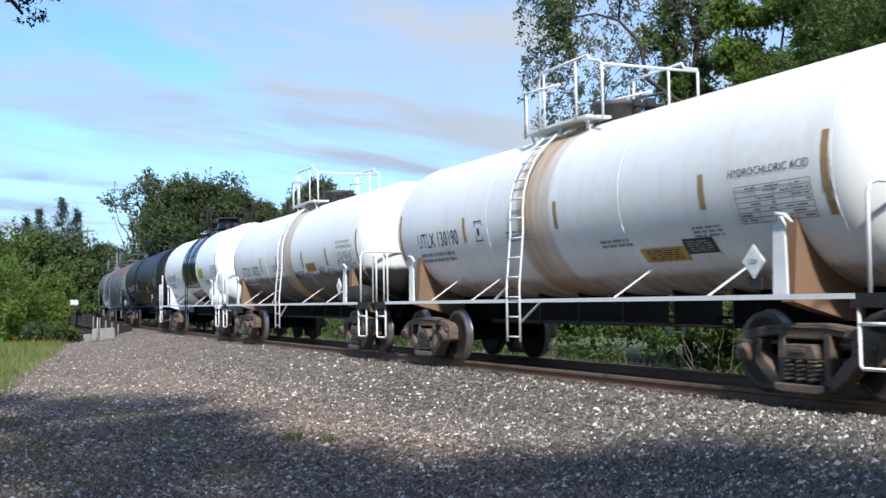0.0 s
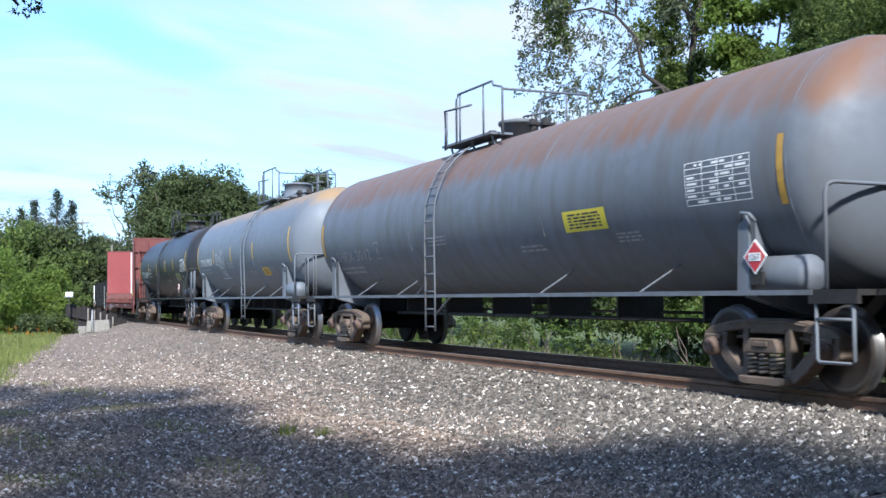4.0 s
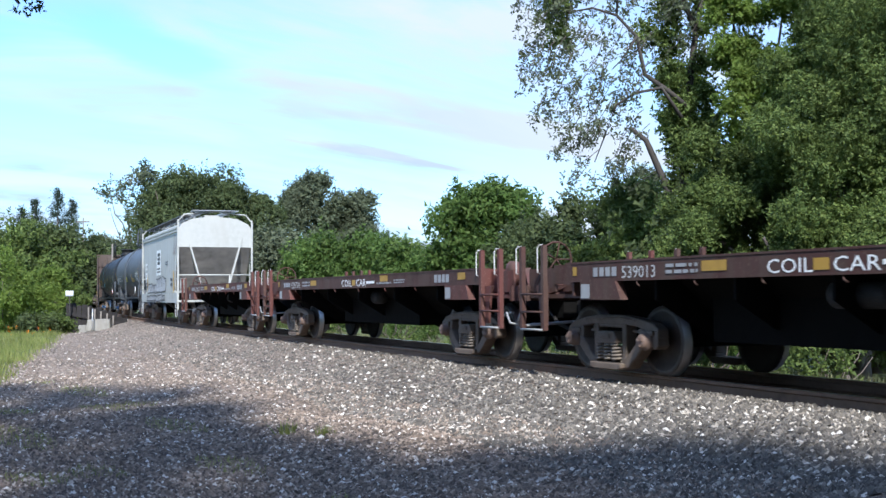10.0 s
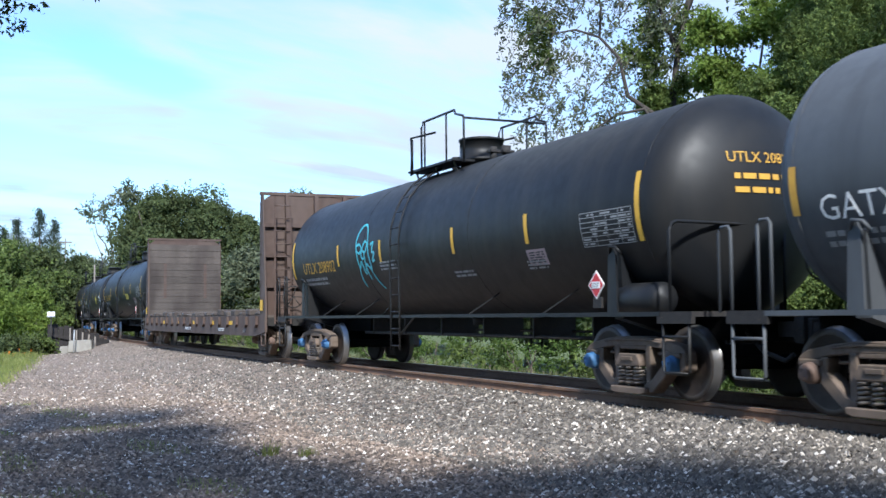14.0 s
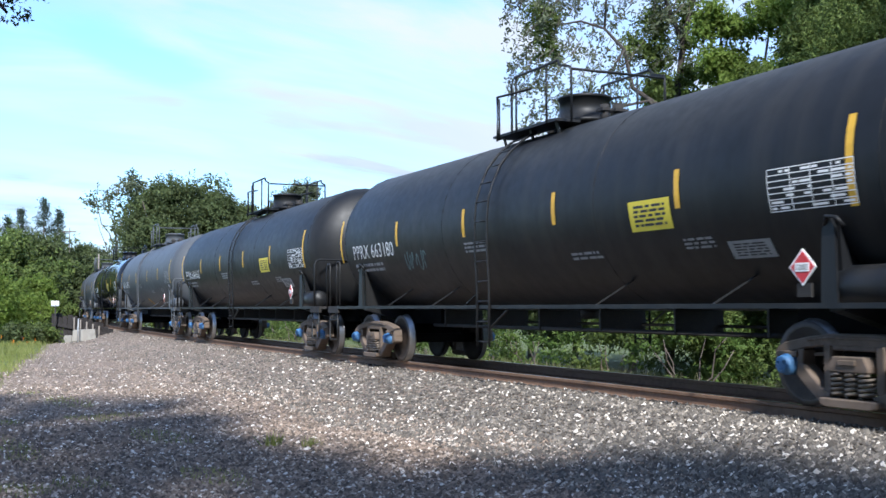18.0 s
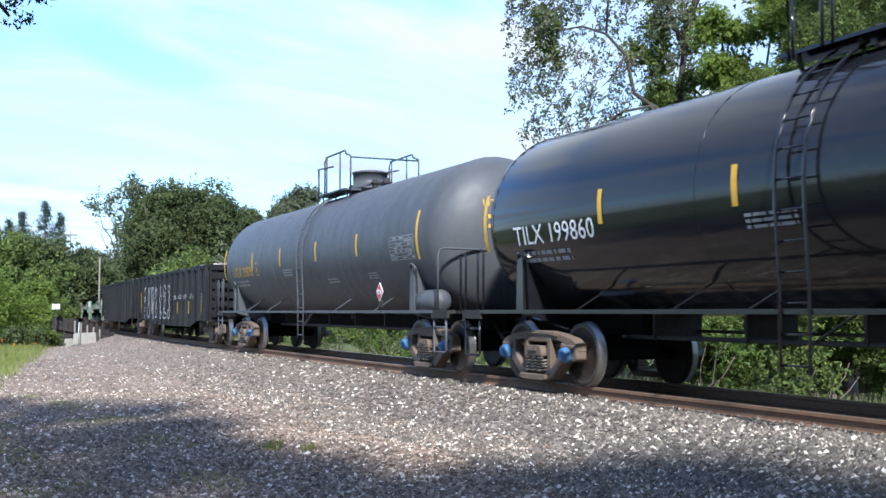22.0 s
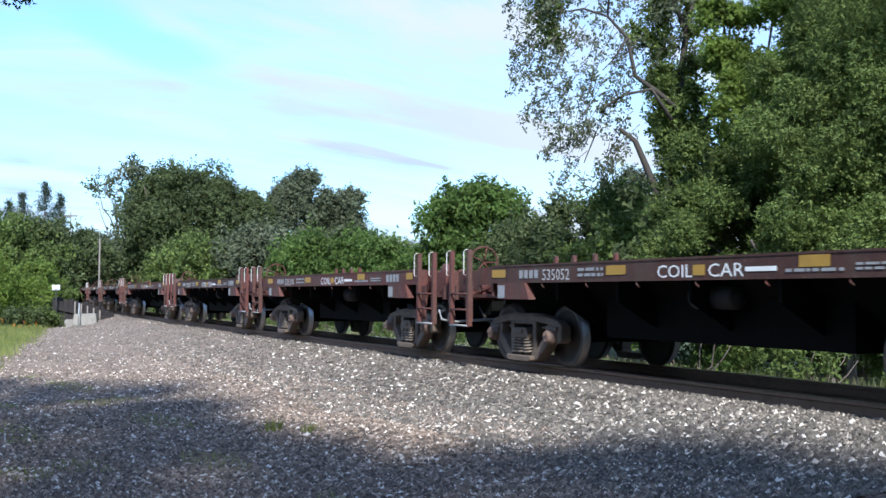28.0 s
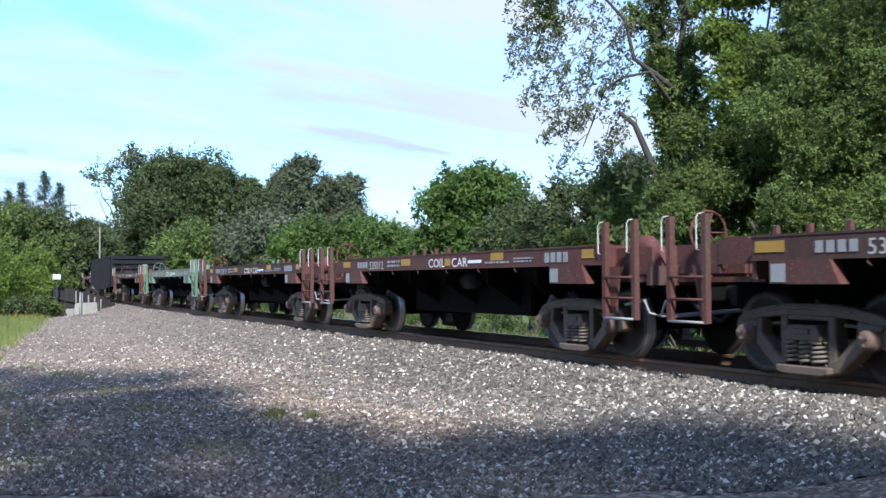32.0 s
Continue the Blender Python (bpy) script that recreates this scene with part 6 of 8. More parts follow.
            part("boxed_mark", bm, marks[0][4], car)
    for x, number, red in placards:
        placard(car, x, 1.46, -1.40, number, red)
    if number_head:
        for row, (txt, size) in enumerate([(number_head, 0.19)] + [(q, 0.12) for q in head_lines or ("", "")]):
            drop = 0.0 if row == 0 else 0.04 + 0.17 * row
            bm = bmesh.new()

            def on_head(yy, zz):
                a = math.asin(min(0.999, math.hypot(yy, zz - zc) / R))
                return (T - hd + hd * math.cos(a) + 0.012, yy, zz)
            z = zc + R * 0.32 - drop
            if txt:
                v, f = letters(txt, size)
                vs = [bm.verts.new(on_head(-0.60 + w.x, z + w.y)) for w in v]
                for q in f:
                    try:
                        bm.faces.new([vs[i] for i in q])
                    except ValueError:
                        pass
            else:
                r = random.Random(row)
                y = -0.52
                while y < 0.4:
                    e = y + r.uniform(0.06, 0.2)
                    bm.faces.new([bm.verts.new(on_head(a, b)) for a, b in ((y, z), (e, z), (e, z + 0.07), (y, z + 0.07))])
                    y = e + 0.04
            part("head_lettering", bm, number_mat.get(shell.name, MARK_WHITE), car)
    return car


number_mat = {}


def coil_car(label, paint, side_paint, number, L, word="COIL CAR", end_paint=None, shift=0.0):
    """A coil flat: side sills over a deep trough, corner ladders with white grab irons, end decks with brake gear, trucks."""
    end_paint = end_paint or paint
    car = thing("coil_car", label, "flat car", "rail cars of the train")
    h = L / 2 - 0.25
    x0, x1 = -L / 2 + 1.81, L / 2 - 1.07
    for y in (-1.42, 1.42):
        bm = bmesh.new()
        s = 1 if y < 0 else -1
        prof = [(-0.03, 1.245), (-0.03, 1.27), (-0.012, 1.27), (-0.012, 1.49), (-0.02, 1.49), (-0.02, 1.515), (0.16, 1.515), (0.16, 1.49), (0.012, 1.49), (0.012, 1.27), (0.10, 1.27), (0.10, 1.245)]
        va = [bm.verts.new((x0, y + s * a, z)) for a, z in prof]
        vb = [bm.verts.new((x1, y + s * a, z)) for a, z in prof]
        bm.faces.new(va)
        bm.faces.new(vb[::-1])
        for k in range(len(prof)):
            bm.faces.new((va[k], va[k - 1], vb[k - 1], vb[k]))
        bmesh.ops.recalc_face_normals(bm, faces=bm.faces)
        part("side_sill", bm, side_paint, car, "flanged side sill")
        for x in np.linspace(x0 + 1.6, x1 - 1.2, 7):
            bm = bmesh.new()
            tube(bm, [(x, y - s * 0.01, 1.25), (x + 0.02, y - s * 0.02, 1.20), (x + 0.05, y, 1.17)], 0.011, 4)
            part("tie_hook", bm, paint, car)
    # trough, bearers and centre sill are coloured near black for the shade inside
    for s in (-1, 1):
        bm = bmesh.new()
        a = [(x0, s * 1.22, 1.47), (x0, s * 0.35, 0.72), (x1, s * 0.35, 0.72), (x1, s * 1.22, 1.47)]
        b = [(x, y + 0.02 * s, z - 0.03) for x, y, z in a]
        va, vb = [bm.verts.new(c) for c in a], [bm.verts.new(c) for c in b]
        bm.faces.new(va)
        bm.faces.new(vb[::-1])
        for i in range(4):
            bm.faces.new((va[i], vb[i], vb[(i + 1) % 4], va[(i + 1) % 4]))
        part("trough_side", bm, SHADE_BLACK, car, "sloped side of the coil trough")
    for x in np.linspace(x0 + 1.9, x1 - 1.9, 5):
        bm = bmesh.new()
        box(bm, x - 0.02, x + 0.02, -1.36, 1.36, 1.0, 1.26)
        slab_pts = [(-1.36, 1.0), (-0.42, 0.45), (0.42, 0.45), (1.36, 1.0)]
        va = [bm.verts.new((x - 0.02, y, z)) for y, z in slab_pts]
        vb = [bm.verts.new((x + 0.02, y, z)) for y, z in slab_pts]
        bm.faces.new(va)
        bm.faces.new(vb[::-1])
        part("cross_bearer", bm, SHADE_BLACK, car)
    bm = bmesh.new()
    box(bm, -h, h, -0.34, 0.34, 0.70, 0.98)
    box(bm, -2.3, 2.3, -0.75, 0.75, 0.48, 1.05)
    part("centre_sill", bm, SHADE_BLACK, car)
    bm = bmesh.new()
    lathe(bm, [(-0.42, 0.0), (-0.40, 0.12), (-0.35, 0.15), (0.35, 0.15), (0.40, 0.12), (0.42, 0.0)], "x", 14)
    for w in bm.verts:
        w.co += Vector((0.35, -0.95, 1.05))
    part("air_reservoir", bm, STEEL_DARK, car, "brake air reservoir under the sill")
    tc = L / 2 - 2.25
    for sgn in (1, -1):
        truck(car, sgn * tc)
        xs = x1 if sgn > 0 else x0
        xe = sgn * h
        bm = bmesh.new()
        box(bm, min(xs, xe), max(xs, xe), -1.25, 1.25, 1.02, 1.08)
        part("end_deck", bm, end_paint, car)
        bm = bmesh.new()
        box(bm, xs - 0.03, xs + 0.03, -1.40, 1.40, 1.05, 1.50)
        part("trough_end", bm, end_paint, car)
        bm = bmesh.new()
        box(bm, xe - 0.03, xe + 0.03, -1.30, 1.30, 0.98, 1.22)
        part("end_beam", bm, end_paint, car)
        for y in (-1.42, 1.42):
            s = -1 if y < 0 else 1
            # tapering bolster end with a pale stencil plate
            bm = bmesh.new()
            xb = x0 + 0.32 if sgn < 0 else x1 - 1.30
            slab(bm, [(xb, 1.245), (xb + 0.85, 1.245), (xb + 0.98, 1.0), (xb, 1.0)], y - 0.06, y + 0.06)
            bmesh.ops.recalc_face_normals(bm, faces=bm.faces)
            bo = part("bolster_end", bm, end_paint, car, "tapering bolster end under the sill")
            if y < 0:
                strip(bo, side_map(y - 0.062, 1.02), xb + 0.03, xb + 0.25, 0, 0.19, MARK_GREY, "stencil_plate")
            # recessed panel between the sill and the ladder
            bm = bmesh.new()
            xl = sgn * (L / 2 - 1.05)
            box(bm, min(xs, xl) - 0.02, max(xs, xl) + 0.02, y - s * 0.20, y - s * 0.17, 1.22, 1.50)
            box(bm, min(xl, xe), max(xl, xe), y - s * 0.22, y - s * 0.18, 1.12, 1.46)
            part("end_panel", bm, end_paint, car)
            # corner ladder: two stakes with rungs between
            xa, xc = sgn * (L / 2 - 1.02), sgn * (L / 2 - 0.36)
            for x in (xa, xc):
                bm = bmesh.new()
                slab(bm, [(x - 0.035, 0.55), (x - 0.035, 1.74), (x - 0.02, 1.80), (x + 0.045, 1.80), (x + 0.045, 0.55)], y - 0.035, y + 0.035)
                bmesh.ops.recalc_face_normals(bm, faces=bm.faces)
                part("stake", bm, end_paint, car, "upright stake at the car's corner")
                bm = bmesh.new()
                q = x - 0.10
                tube(bm, [(q, y, 1.38), (q, y + s * 0.05, 1.40), (q, y + s * 0.05, 1.76), (q + 0.02, y + s * 0.03, 1.80), (q + 0.07, y, 1.80)], 0.0095, 5)
                part("grab_iron", bm, MARK_PALE, car, "white painted grab iron")
            for i, z in enumerate((0.56, 0.82, 1.08)):
                bm = bmesh.new()
                tube(bm, [(xa, y + s * 0.03, z), (xc, y + s * 0.03, z)], 0.017, 5)
                part("rung", bm, MARK_GREY if i == 0 else end_paint, car)
            bm = bmesh.new()
            slab(bm, [(xa, 0.62), (xa + sgn * 0.16, 0.62), (xa + sgn * 0.22, 1.0), (xa + sgn * 0.30, 1.22), (xa, 1.22)], y + 0.05 * -s - 0.02, y + 0.05 * -s + 0.02)
            bmesh.ops.recalc_face_normals(bm, faces=bm.faces)
            part("corner_gusset", bm, end_paint, car)
        bm = bmesh.new()
        xo = sgn * (L / 2 - 0.12)
        tube(bm, [(xo - sgn * 0.1, -1.38, 0.80), (xo, -1.38, 0.64), (xo, -1.2, 0.60), (xo, 0.0, 0.66)], 0.018, 5)
        part("uncoupling_lever", bm, MARK_GREY, car)
        # brace and brake levers on the deck
        bm = bmesh.new()
        bar(bm, (xe, -0.9, 1.1), (xs, -0.55, 1.5), 0.10, 0.05)
        part("deck_brace", bm, end_paint, car)
    bx = -(h - 0.55)
    bm = bmesh.new()
    box(bm, bx - 0.25, bx + 0.25, -0.85, -0.30, 1.08, 1.55)
    bmesh.ops.bevel(bm, geom=bm.edges[:], offset=0.04, segments=2, affect="EDGES")
    part("brake_housing", bm, end_paint, car, "brake gear housing on the end deck")
    bm = bmesh.new()
    box(bm, bx - 0.18, bx + 0.18, 0.2, 0.8, 1.08, 1.5)
    bmesh.ops.bevel(bm, geom=bm.edges[:], offset=0.04, segments=2, affect="EDGES")
    part("valve_housing", bm, STEEL_DARK, car)
    bm = bmesh.new()
    lathe(bm, [(-0.10, 0.0), (-0.10, 0.10), (-0.06, 0.20), (0.06, 0.20), (0.10, 0.12), (0.10, 0.0)], "y", 16)
    for w in bm.verts:
        w.co += Vector((h - 0.45, -1.0, 1.42))
    part("brake_cylinder", bm, end_paint, car, "round brake gear drum on the end deck")
    for i, (xa, za, xb, zb) in enumerate(((h - 0.75, 1.08, h - 0.55, 1.45), (h - 0.2, 0.95, h - 0.5, 1.3), (h - 0.9, 0.72, h - 0.3, 0.80))):
        bm = bmesh.new()
        bar(bm, (xa, -1.12 + 0.05 * i, za), (xb, -1.1, zb), 0.05, 0.03)
        part("brake_lever", bm, STEEL_DARK if i != 2 else MARK_GREY, car)
    hand_wheel(car, -h - 0.02, -0.75, 1.62, 0.27, end_paint)
    couplers(car, L)
    # marks
    flat_lay = side_map(-1.434, 1.28)
    lay = lambda x, q, out=0.004: flat_lay(x + shift if x > x0 + 0.5 else x, q, out)
    for x, w, lo in ((x0 + 0.06, 0.45, 0.05), (x0 + 3.27, 0.45, 0.05), (0.53, 0.22, 0.02), (2.24, 0.43, 0.08), (x1 - 0.5, 0.3, 0.06)):
        strip(car, lay, x, x + w, lo, min(lo + 0.12, 0.20), AMBER, "yellow_patch")
    first, last = word.split()
    v, f = letters(first, 0.20)
    mark(car, "lettering", first, lay, -0.17, 0.215, MARK_WHITE, 1.0 * 0.69 / max(w.x for w in v) * 0.20 / 0.215, "white lettering")
    v, f = letters(last, 0.20)
    mark(car, "lettering", last, lay, 0.79, 0.215, MARK_WHITE, 0.62 / max(w.x for w in v) * 0.20 / 0.215, "white lettering")
    strip(car, lay, 1.43, 1.92, 0.05, 0.10, MARK_WHITE, "bar_mark")
    mark(car, "lettering", number, lay, x0 + 1.61, 0.22, MARK_PALE, 0.75 / max(w.x for w in letters(number, 0.22)[0]), "worn white car number")
    for k in range(4):
        strip(car, lay, x0 + 0.94 + 0.15 * k, x0 + 1.05 + 0.15 * k, 0.03, 0.15, MARK_GREY, "road_mark")
    print_block(car, lay, x0 + 2.58, x0 + 3.2, 0.02, 0.17, 2, 5, MARK_GREY)
    print_block(car, lay, 2.05, 2.85, 0.02, 0.08, 1, 3, MARK_GREY)
    print_block(car, lay, 3.0, 3.6, 0.03, 0.12, 2, 8, MARK_GREY)
    for k in range(4):
        strip(car, lay, x1 - 1.5 + 0.17 * k, x1 - 1.37 + 0.17 * k, 0.02, 0.16, MARK_GREY, "road_mark")
    return car


def rib(bm, x, z0, z1, y, w, out, mi=0):
    """An upright pressed rib on a side."""
    s = -1 if y < 0 else 1
    lo = [(x - w / 2, y), (x - w * 0.28, y + s * out), (x + w * 0.28, y + s * out), (x + w / 2, y)]
    a = [bm.verts.new((px, py, z0)) for px, py in lo]
    b = [bm.verts.new((px, py, z1)) for px, py in lo]
    for i in range(3):
        bm.faces.new((a[i], a[i + 1], b[i + 1], b[i])).material_index = mi
    bm.faces.new(a[::-1])
    bm.faces.new(b)


def gondola(label, L, z0, z1, ribs, marks, strips=(), load=False, white_end=False, corrugated_end=True, cut=0.0):
    """A gondola: ribbed sides under a top chord, ribbed ends, floor, trucks."""
    car = thing("gondola_car", label, "gondola car", "rail cars of the train")
    h = L / 2 - 0.75
    W = 1.45
    tc = L / 2 - 1.85
    for y in (-W, W):
        bm = bmesh.new()
        s = -1 if y < 0 else 1
        slab(bm, [(-h, z0 + cut), (-h, z1), (h, z1), (h, z0 + cut), (tc - 0.9, z0 + cut), (tc - 2.3, z0), (-tc + 2.3, z0), (-tc + 0.9, z0 + cut)], y - 0.008, y + 0.008)
        bmesh.ops.recalc_face_normals(bm, faces=bm.faces)
        part("side", bm, GON_BLACK, car, "plate side")
        for x in ribs:
            low = z0 if abs(x) < tc - 2.3 else z0 + cut * min(1, (abs(x) - tc + 2.3) / 1.4)
            bm = bmesh.new()
            rib(bm, x, low + 0.03, z1 - 0.02, y, 0.22, 0.10)
            bmesh.ops.recalc_face_normals(bm, faces=bm.faces)
            part("rib", bm, GON_BLACK, car)
        bm = bmesh.new()
        box(bm, -h - 0.02, h + 0.02, y - 0.06, y + 0.12 if y < 0 else y + 0.06, z1 - 0.10, z1 + 0.02)
        bmesh.ops.bevel(bm, geom=bm.edges[:], offset=0.02, segments=2, affect="EDGES")
        part("top_chord", bm, GON_BLACK, car)
        pts, tri = [], []
        for x in ribs:
            for z in np.arange(z0 + 0.2, z0 + 0.75, 0.16):
                for dx in (-0.17, 0.17):
                    k = len(pts)
                    pts += [(x + dx - 0.016, y, z - 0.016), (x + dx + 0.016, y, z - 0.016), (x + dx + 0.016, y, z + 0.016), (x + dx - 0.016, y, z + 0.016), (x + dx, y + s * 0.02, z)]
                    tri += [(k, k + 1, k + 4), (k + 1, k + 2, k + 4), (k + 2, k + 3, k + 4), (k + 3, k, k + 4)]
        part("riveting", raw_mesh("riveting", pts, tri, GON_BLACK), None, car)["kind"] = "stuff"
    bm = bmesh.new()
    box(bm, -h, h, -W, W, z0 + cut, z0 + cut + 0.05)
    box(bm, -h - 0.4, h + 0.4, -0.32, 0.32, 0.72, 0.98)
    part("floor", bm, STEEL_DARK, car)
    for sgn in (1, -1):
        truck(car, sgn * tc)
        bm = bmesh.new()
        x = sgn * h
        box(bm, x - 0.01, x + 0.01, -W, W, z0 + cut, z1)
        en = part("end", bm, CLEAN_WHITE if white_end and sgn < 0 else GON_BLACK, car, "ribbed end wall")
        for z in np.linspace(z0 + cut + 0.2, z1 - 0.1, 6):
            bm = bmesh.new()
            xa, xb = sorted((x, x + sgn * 0.10))
            box(bm, xa, xb, -W + 0.05, W - 0.05, z - 0.07, z + 0.07)
            part("end_rib", bm, CLEAN_WHITE if white_end and sgn < 0 else GON_BLACK, en)
        for y in (-W - 0.09, W + 0.09):
            ladder(car, "ladder", GON_BLACK if not white_end else MARK_GREY, sgn * (h - 0.3), y, 0.42, y, z1 - 0.3, 0.42, 6)
        ladder(car, "end_ladder", GON_BLACK, 0, 0, 0.9, 0, z1 - 0.2, 0.4, 5, m=pose(x + sgn * 0.16, -W + 0.35, 0, 0, 0, 90))
    if white_end:
        bm = bmesh.new()
        panel(bm, side_map(-W - 0.012, z0 + cut), -h, -h + 1.3, 0, z1 - z0 - cut - 0.1, 0.004, 0, 1)
        for x in (-h + 0.12, -h + 0.78):
            rib(bm, x, z0 + cut + 0.02, z1 - 0.1, -W - 0.02, 0.26, 0.09)
        bmesh.ops.recalc_face_normals(bm, faces=bm.faces)
        part("end_panel", bm, CLEAN_WHITE, car, "white painted corner panel with two ribs")
    couplers(car, L)
    for txt, x, z, size, m in marks:
        mark(car, "lettering", txt, side_map(-W - 0.012, z), x, size, m)
    for x, lo, hi in strips:
        strip(car, side_map(-W - 0.012, 0), x - 0.06, x + 0.06, lo, hi, YELLOW)
    for x0, x1, lo, hi, k in ((-h + 1.5, -h + 1.9, 1.05, 1.3, 2), (-h + 2.1, -h + 2.5, 1.05, 1.3, 2), (-h + 3.3, -h + 3.8, 1.1, 1.35, 2), (h - 6.8, h - 6.5, 0.8, 0.9, 2), (-h + 1.5, -h + 1.8, 0.75, 0.9, 2), (h - 1.6, h - 1.2, 1.3, 1.7, 4)):
        print_block(car, side_map(-W - 0.012, 0), x0, x1, lo, hi, k, int(x0 * 7) + 90, MARK_GREY)
    bm = bmesh.new()
    lay = side_map(-W - 0.012, 1.62)
    bx = -h + 3.55
    for a, b, lo, hi in ((0, 0.24, 0, 0.03), (0, 0.24, 0.19, 0.22), (0, 0.03, 0, 0.22), (0.21, 0.24, 0, 0.22), (0.09, 0.15, 0.07, 0.15)):
        panel(bm, lay, bx + a, bx + b, lo, hi, 0.005, 0, 1)
    part("boxed_mark", bm, MARK_WHITE, car)
    if load:
        bm = bmesh.new()
        r = random.Random(int(L * 10) + len(label))
        for i in range(900):
            x, y = r.uniform(-h + 0.3, h - 0.3), r.uniform(-W + 0.15, W - 0.15)
            top = z1 - 0.10 + 0.14 * math.cos(y / W * 1.3) + 0.05 * math.sin(x * 1.3)
            w = r.uniform(0.05, 0.16)
            box(bm, -w, w, -0.05, 0.05, -0.03, 0.03, pose(x, y, top, r.uniform(-30, 30), r.uniform(-30, 30), r.uniform(0, 180)))
        box(bm, -h + 0.1, h - 0.1, -W + 0.1, W - 0.1, z0 + cut + 0.1, z1 - 0.12)
        sc = part("scrap_load", bm, SCRAP, car, "heaped scrap metal load")
        sc["kind"] = "stuff"
    return car


def hopper(label, L):
    """A covered hopper: curved-top body with sloped ends, roof walkway, corner posts and ladders."""
    car = thing("hopper_car", label, "hopper car", "rail cars of the train")
    h = L / 2 - 0.52
    z0, ze, zt = 0.87, 3.78, 4.10
    W = 1.42
    # body: straight sides, slope sheets at both ends
    bm = bmesh.new()
    sect = lambda zb: [(-W, zb), (-W, ze), (-W * 0.93, ze + 0.18), (-W * 0.6, zt + 0.08), (0, zt + 0.16), (W * 0.6, zt + 0.08), (W * 0.93, ze + 0.18), (W, ze), (W, zb)]
    rings = []
    for x, zb in ((-h, 3.05), (-h + 1.25, 1.35), (-h + 1.26, 1.26), (h - 1.26, 1.26), (h - 1.25, 1.35), (h, 3.05)):
        rings.append([bm.verts.new((x, y, z)) for y, z in sect(zb)])
    for a, b in zip(rings, rings[1:]):
        for i in range(len(a)):
            j = (i + 1) % len(a)
            bm.faces.new((a[i], a[j], b[j], b[i]))
    bm.faces.new(rings[0])
    bm.faces.new(rings[-1][::-1])
    bmesh.ops.recalc_face_normals(bm, faces=bm.faces)
    # down-facing slope sheets get the darker paint: some grime, mostly painted shade
    for f in bm.faces:
        if abs(f.normal.x) > 0.3 and f.normal.z < -0.3:
            f.material_index = 1
    part("body", bm, [HOPPER_WHITE, GRIME_SHADE], car, "pale grey hopper body with grimy sloped ends darkened for shade")
    for y in (-W, W):
        s = -1 if y < 0 else 1
        bm = bmesh.new()
        box(bm, -h - 0.05, h + 0.05, min(y, y + s * 0.07), max(y, y + s * 0.07), z0, z0 + 0.38)
        part("side_sill", bm, HOPPER_WHITE, car)
        bm = bmesh.new()
        for dz in (0, 0.12):
            box(bm, -h, h, min(y, y + s * 0.05), max(y, y + s * 0.05), ze - 0.12 + dz, ze - 0.05 + dz)
        part("eave_rail", bm, HOPPER_WHITE, car)
        bm = bmesh.new()
        slab(bm, [(-h + 0.0, z0 + 0.2), (-h + 1.25, z0 + 0.2), (-h + 1.25, 1.35)], y - 0.01, y + 0.01)
        slab(bm, [(h, z0 + 0.2), (h - 1.25, 1.35), (h - 1.25, z0 + 0.2)], y - 0.01, y + 0.01)
        bmesh.ops.recalc_face_normals(bm, faces=bm.faces)
        part("corner_plate", bm, HOPPER_WHITE, car)
        for sgn in (1, -1):
            bm = bmesh.new()
            bar(bm, (sgn * h, y + s * 0.03, 0.6), (sgn * h, y + s * 0.03, ze + 0.35), 0.06, 0.06)
            part("corner_post", bm, HOPPER_WHITE, car)
            ladder(car, "ladder", HOPPER_WHITE, sgn * (h - 0.28), y + s * 0.05, 0.75, y + s * 0.05, 2.7, 0.48, 6, 0.016, "corner ladder")
    for sgn in (1, -1):
        x = sgn * h
        bm = bmesh.new()
        tube(bm, [(x, -W - 0.05, ze + 0.25), (x, -W * 0.85, ze + 0.55), (x, 0, zt + 0.35), (x, W * 0.85, ze + 0.55), (x, W + 0.05, ze + 0.25), (x, W + 0.05, 0.95)], 0.034, 6)
        for y in (-1, 1):
            bar(bm, (x - sgn * 0.05, y * W * 0.75, 3.4), (x, y * W * 0.28, 1.05), 0.16, 0.06)
        tube(bm, [(x, -W, 1.95), (x, W, 1.95)], 0.03, 6)
        tube(bm, [(x, W * 0.4, 1.0), (x, W * 0.4, 1.95)], 0.03, 6)
        part("end_frame", bm, HOPPER_WHITE, car, "end posts and railing")
        bm = bmesh.new()
        xa, xb = sorted((sgn * (h - 1.6), sgn * (h + 0.1)))
        box(bm, xa, xb, -W, W, z0 + 0.02, z0 + 0.10)
        part("end_deck", bm, HOPPER_WHITE, car)
        truck(car, sgn * (L / 2 - 2.0))
        ladder(car, "step", MARK_GREY, sgn * (h - 0.2), -W - 0.05, 0.32, -W - 0.05, z0, 0.42, 2)
    # roof walkway
    bm = bmesh.new()
    for y in (-0.55, 0.55):
        for i in range(4):
            yy = y - 0.15 + i * 0.1
            box(bm, -h - 0.1, h + 0.1, yy, yy + 0.06, zt + 0.33, zt + 0.36)
        for x in np.linspace(-h + 0.2, h - 0.2, 9):
            bar(bm, (x, y, zt + 0.33), (x, y * 1.1, zt + 0.05), 0.05, 0.03)
    box(bm, h - 0.5, h + 0.15, -0.9, 0.9, zt + 0.37, zt + 0.40)
    part("roof_walkway", bm, GALV, car, "grated running boards along the roof")
    for x in np.linspace(-h + 1.2, h - 1.2, 6):
        bm = bmesh.new()
        box(bm, x - 0.45, x + 0.45, -0.3, 0.3, zt + 0.1, zt + 0.26)
        part("roof_hatch", bm, HOPPER_WHITE, car)
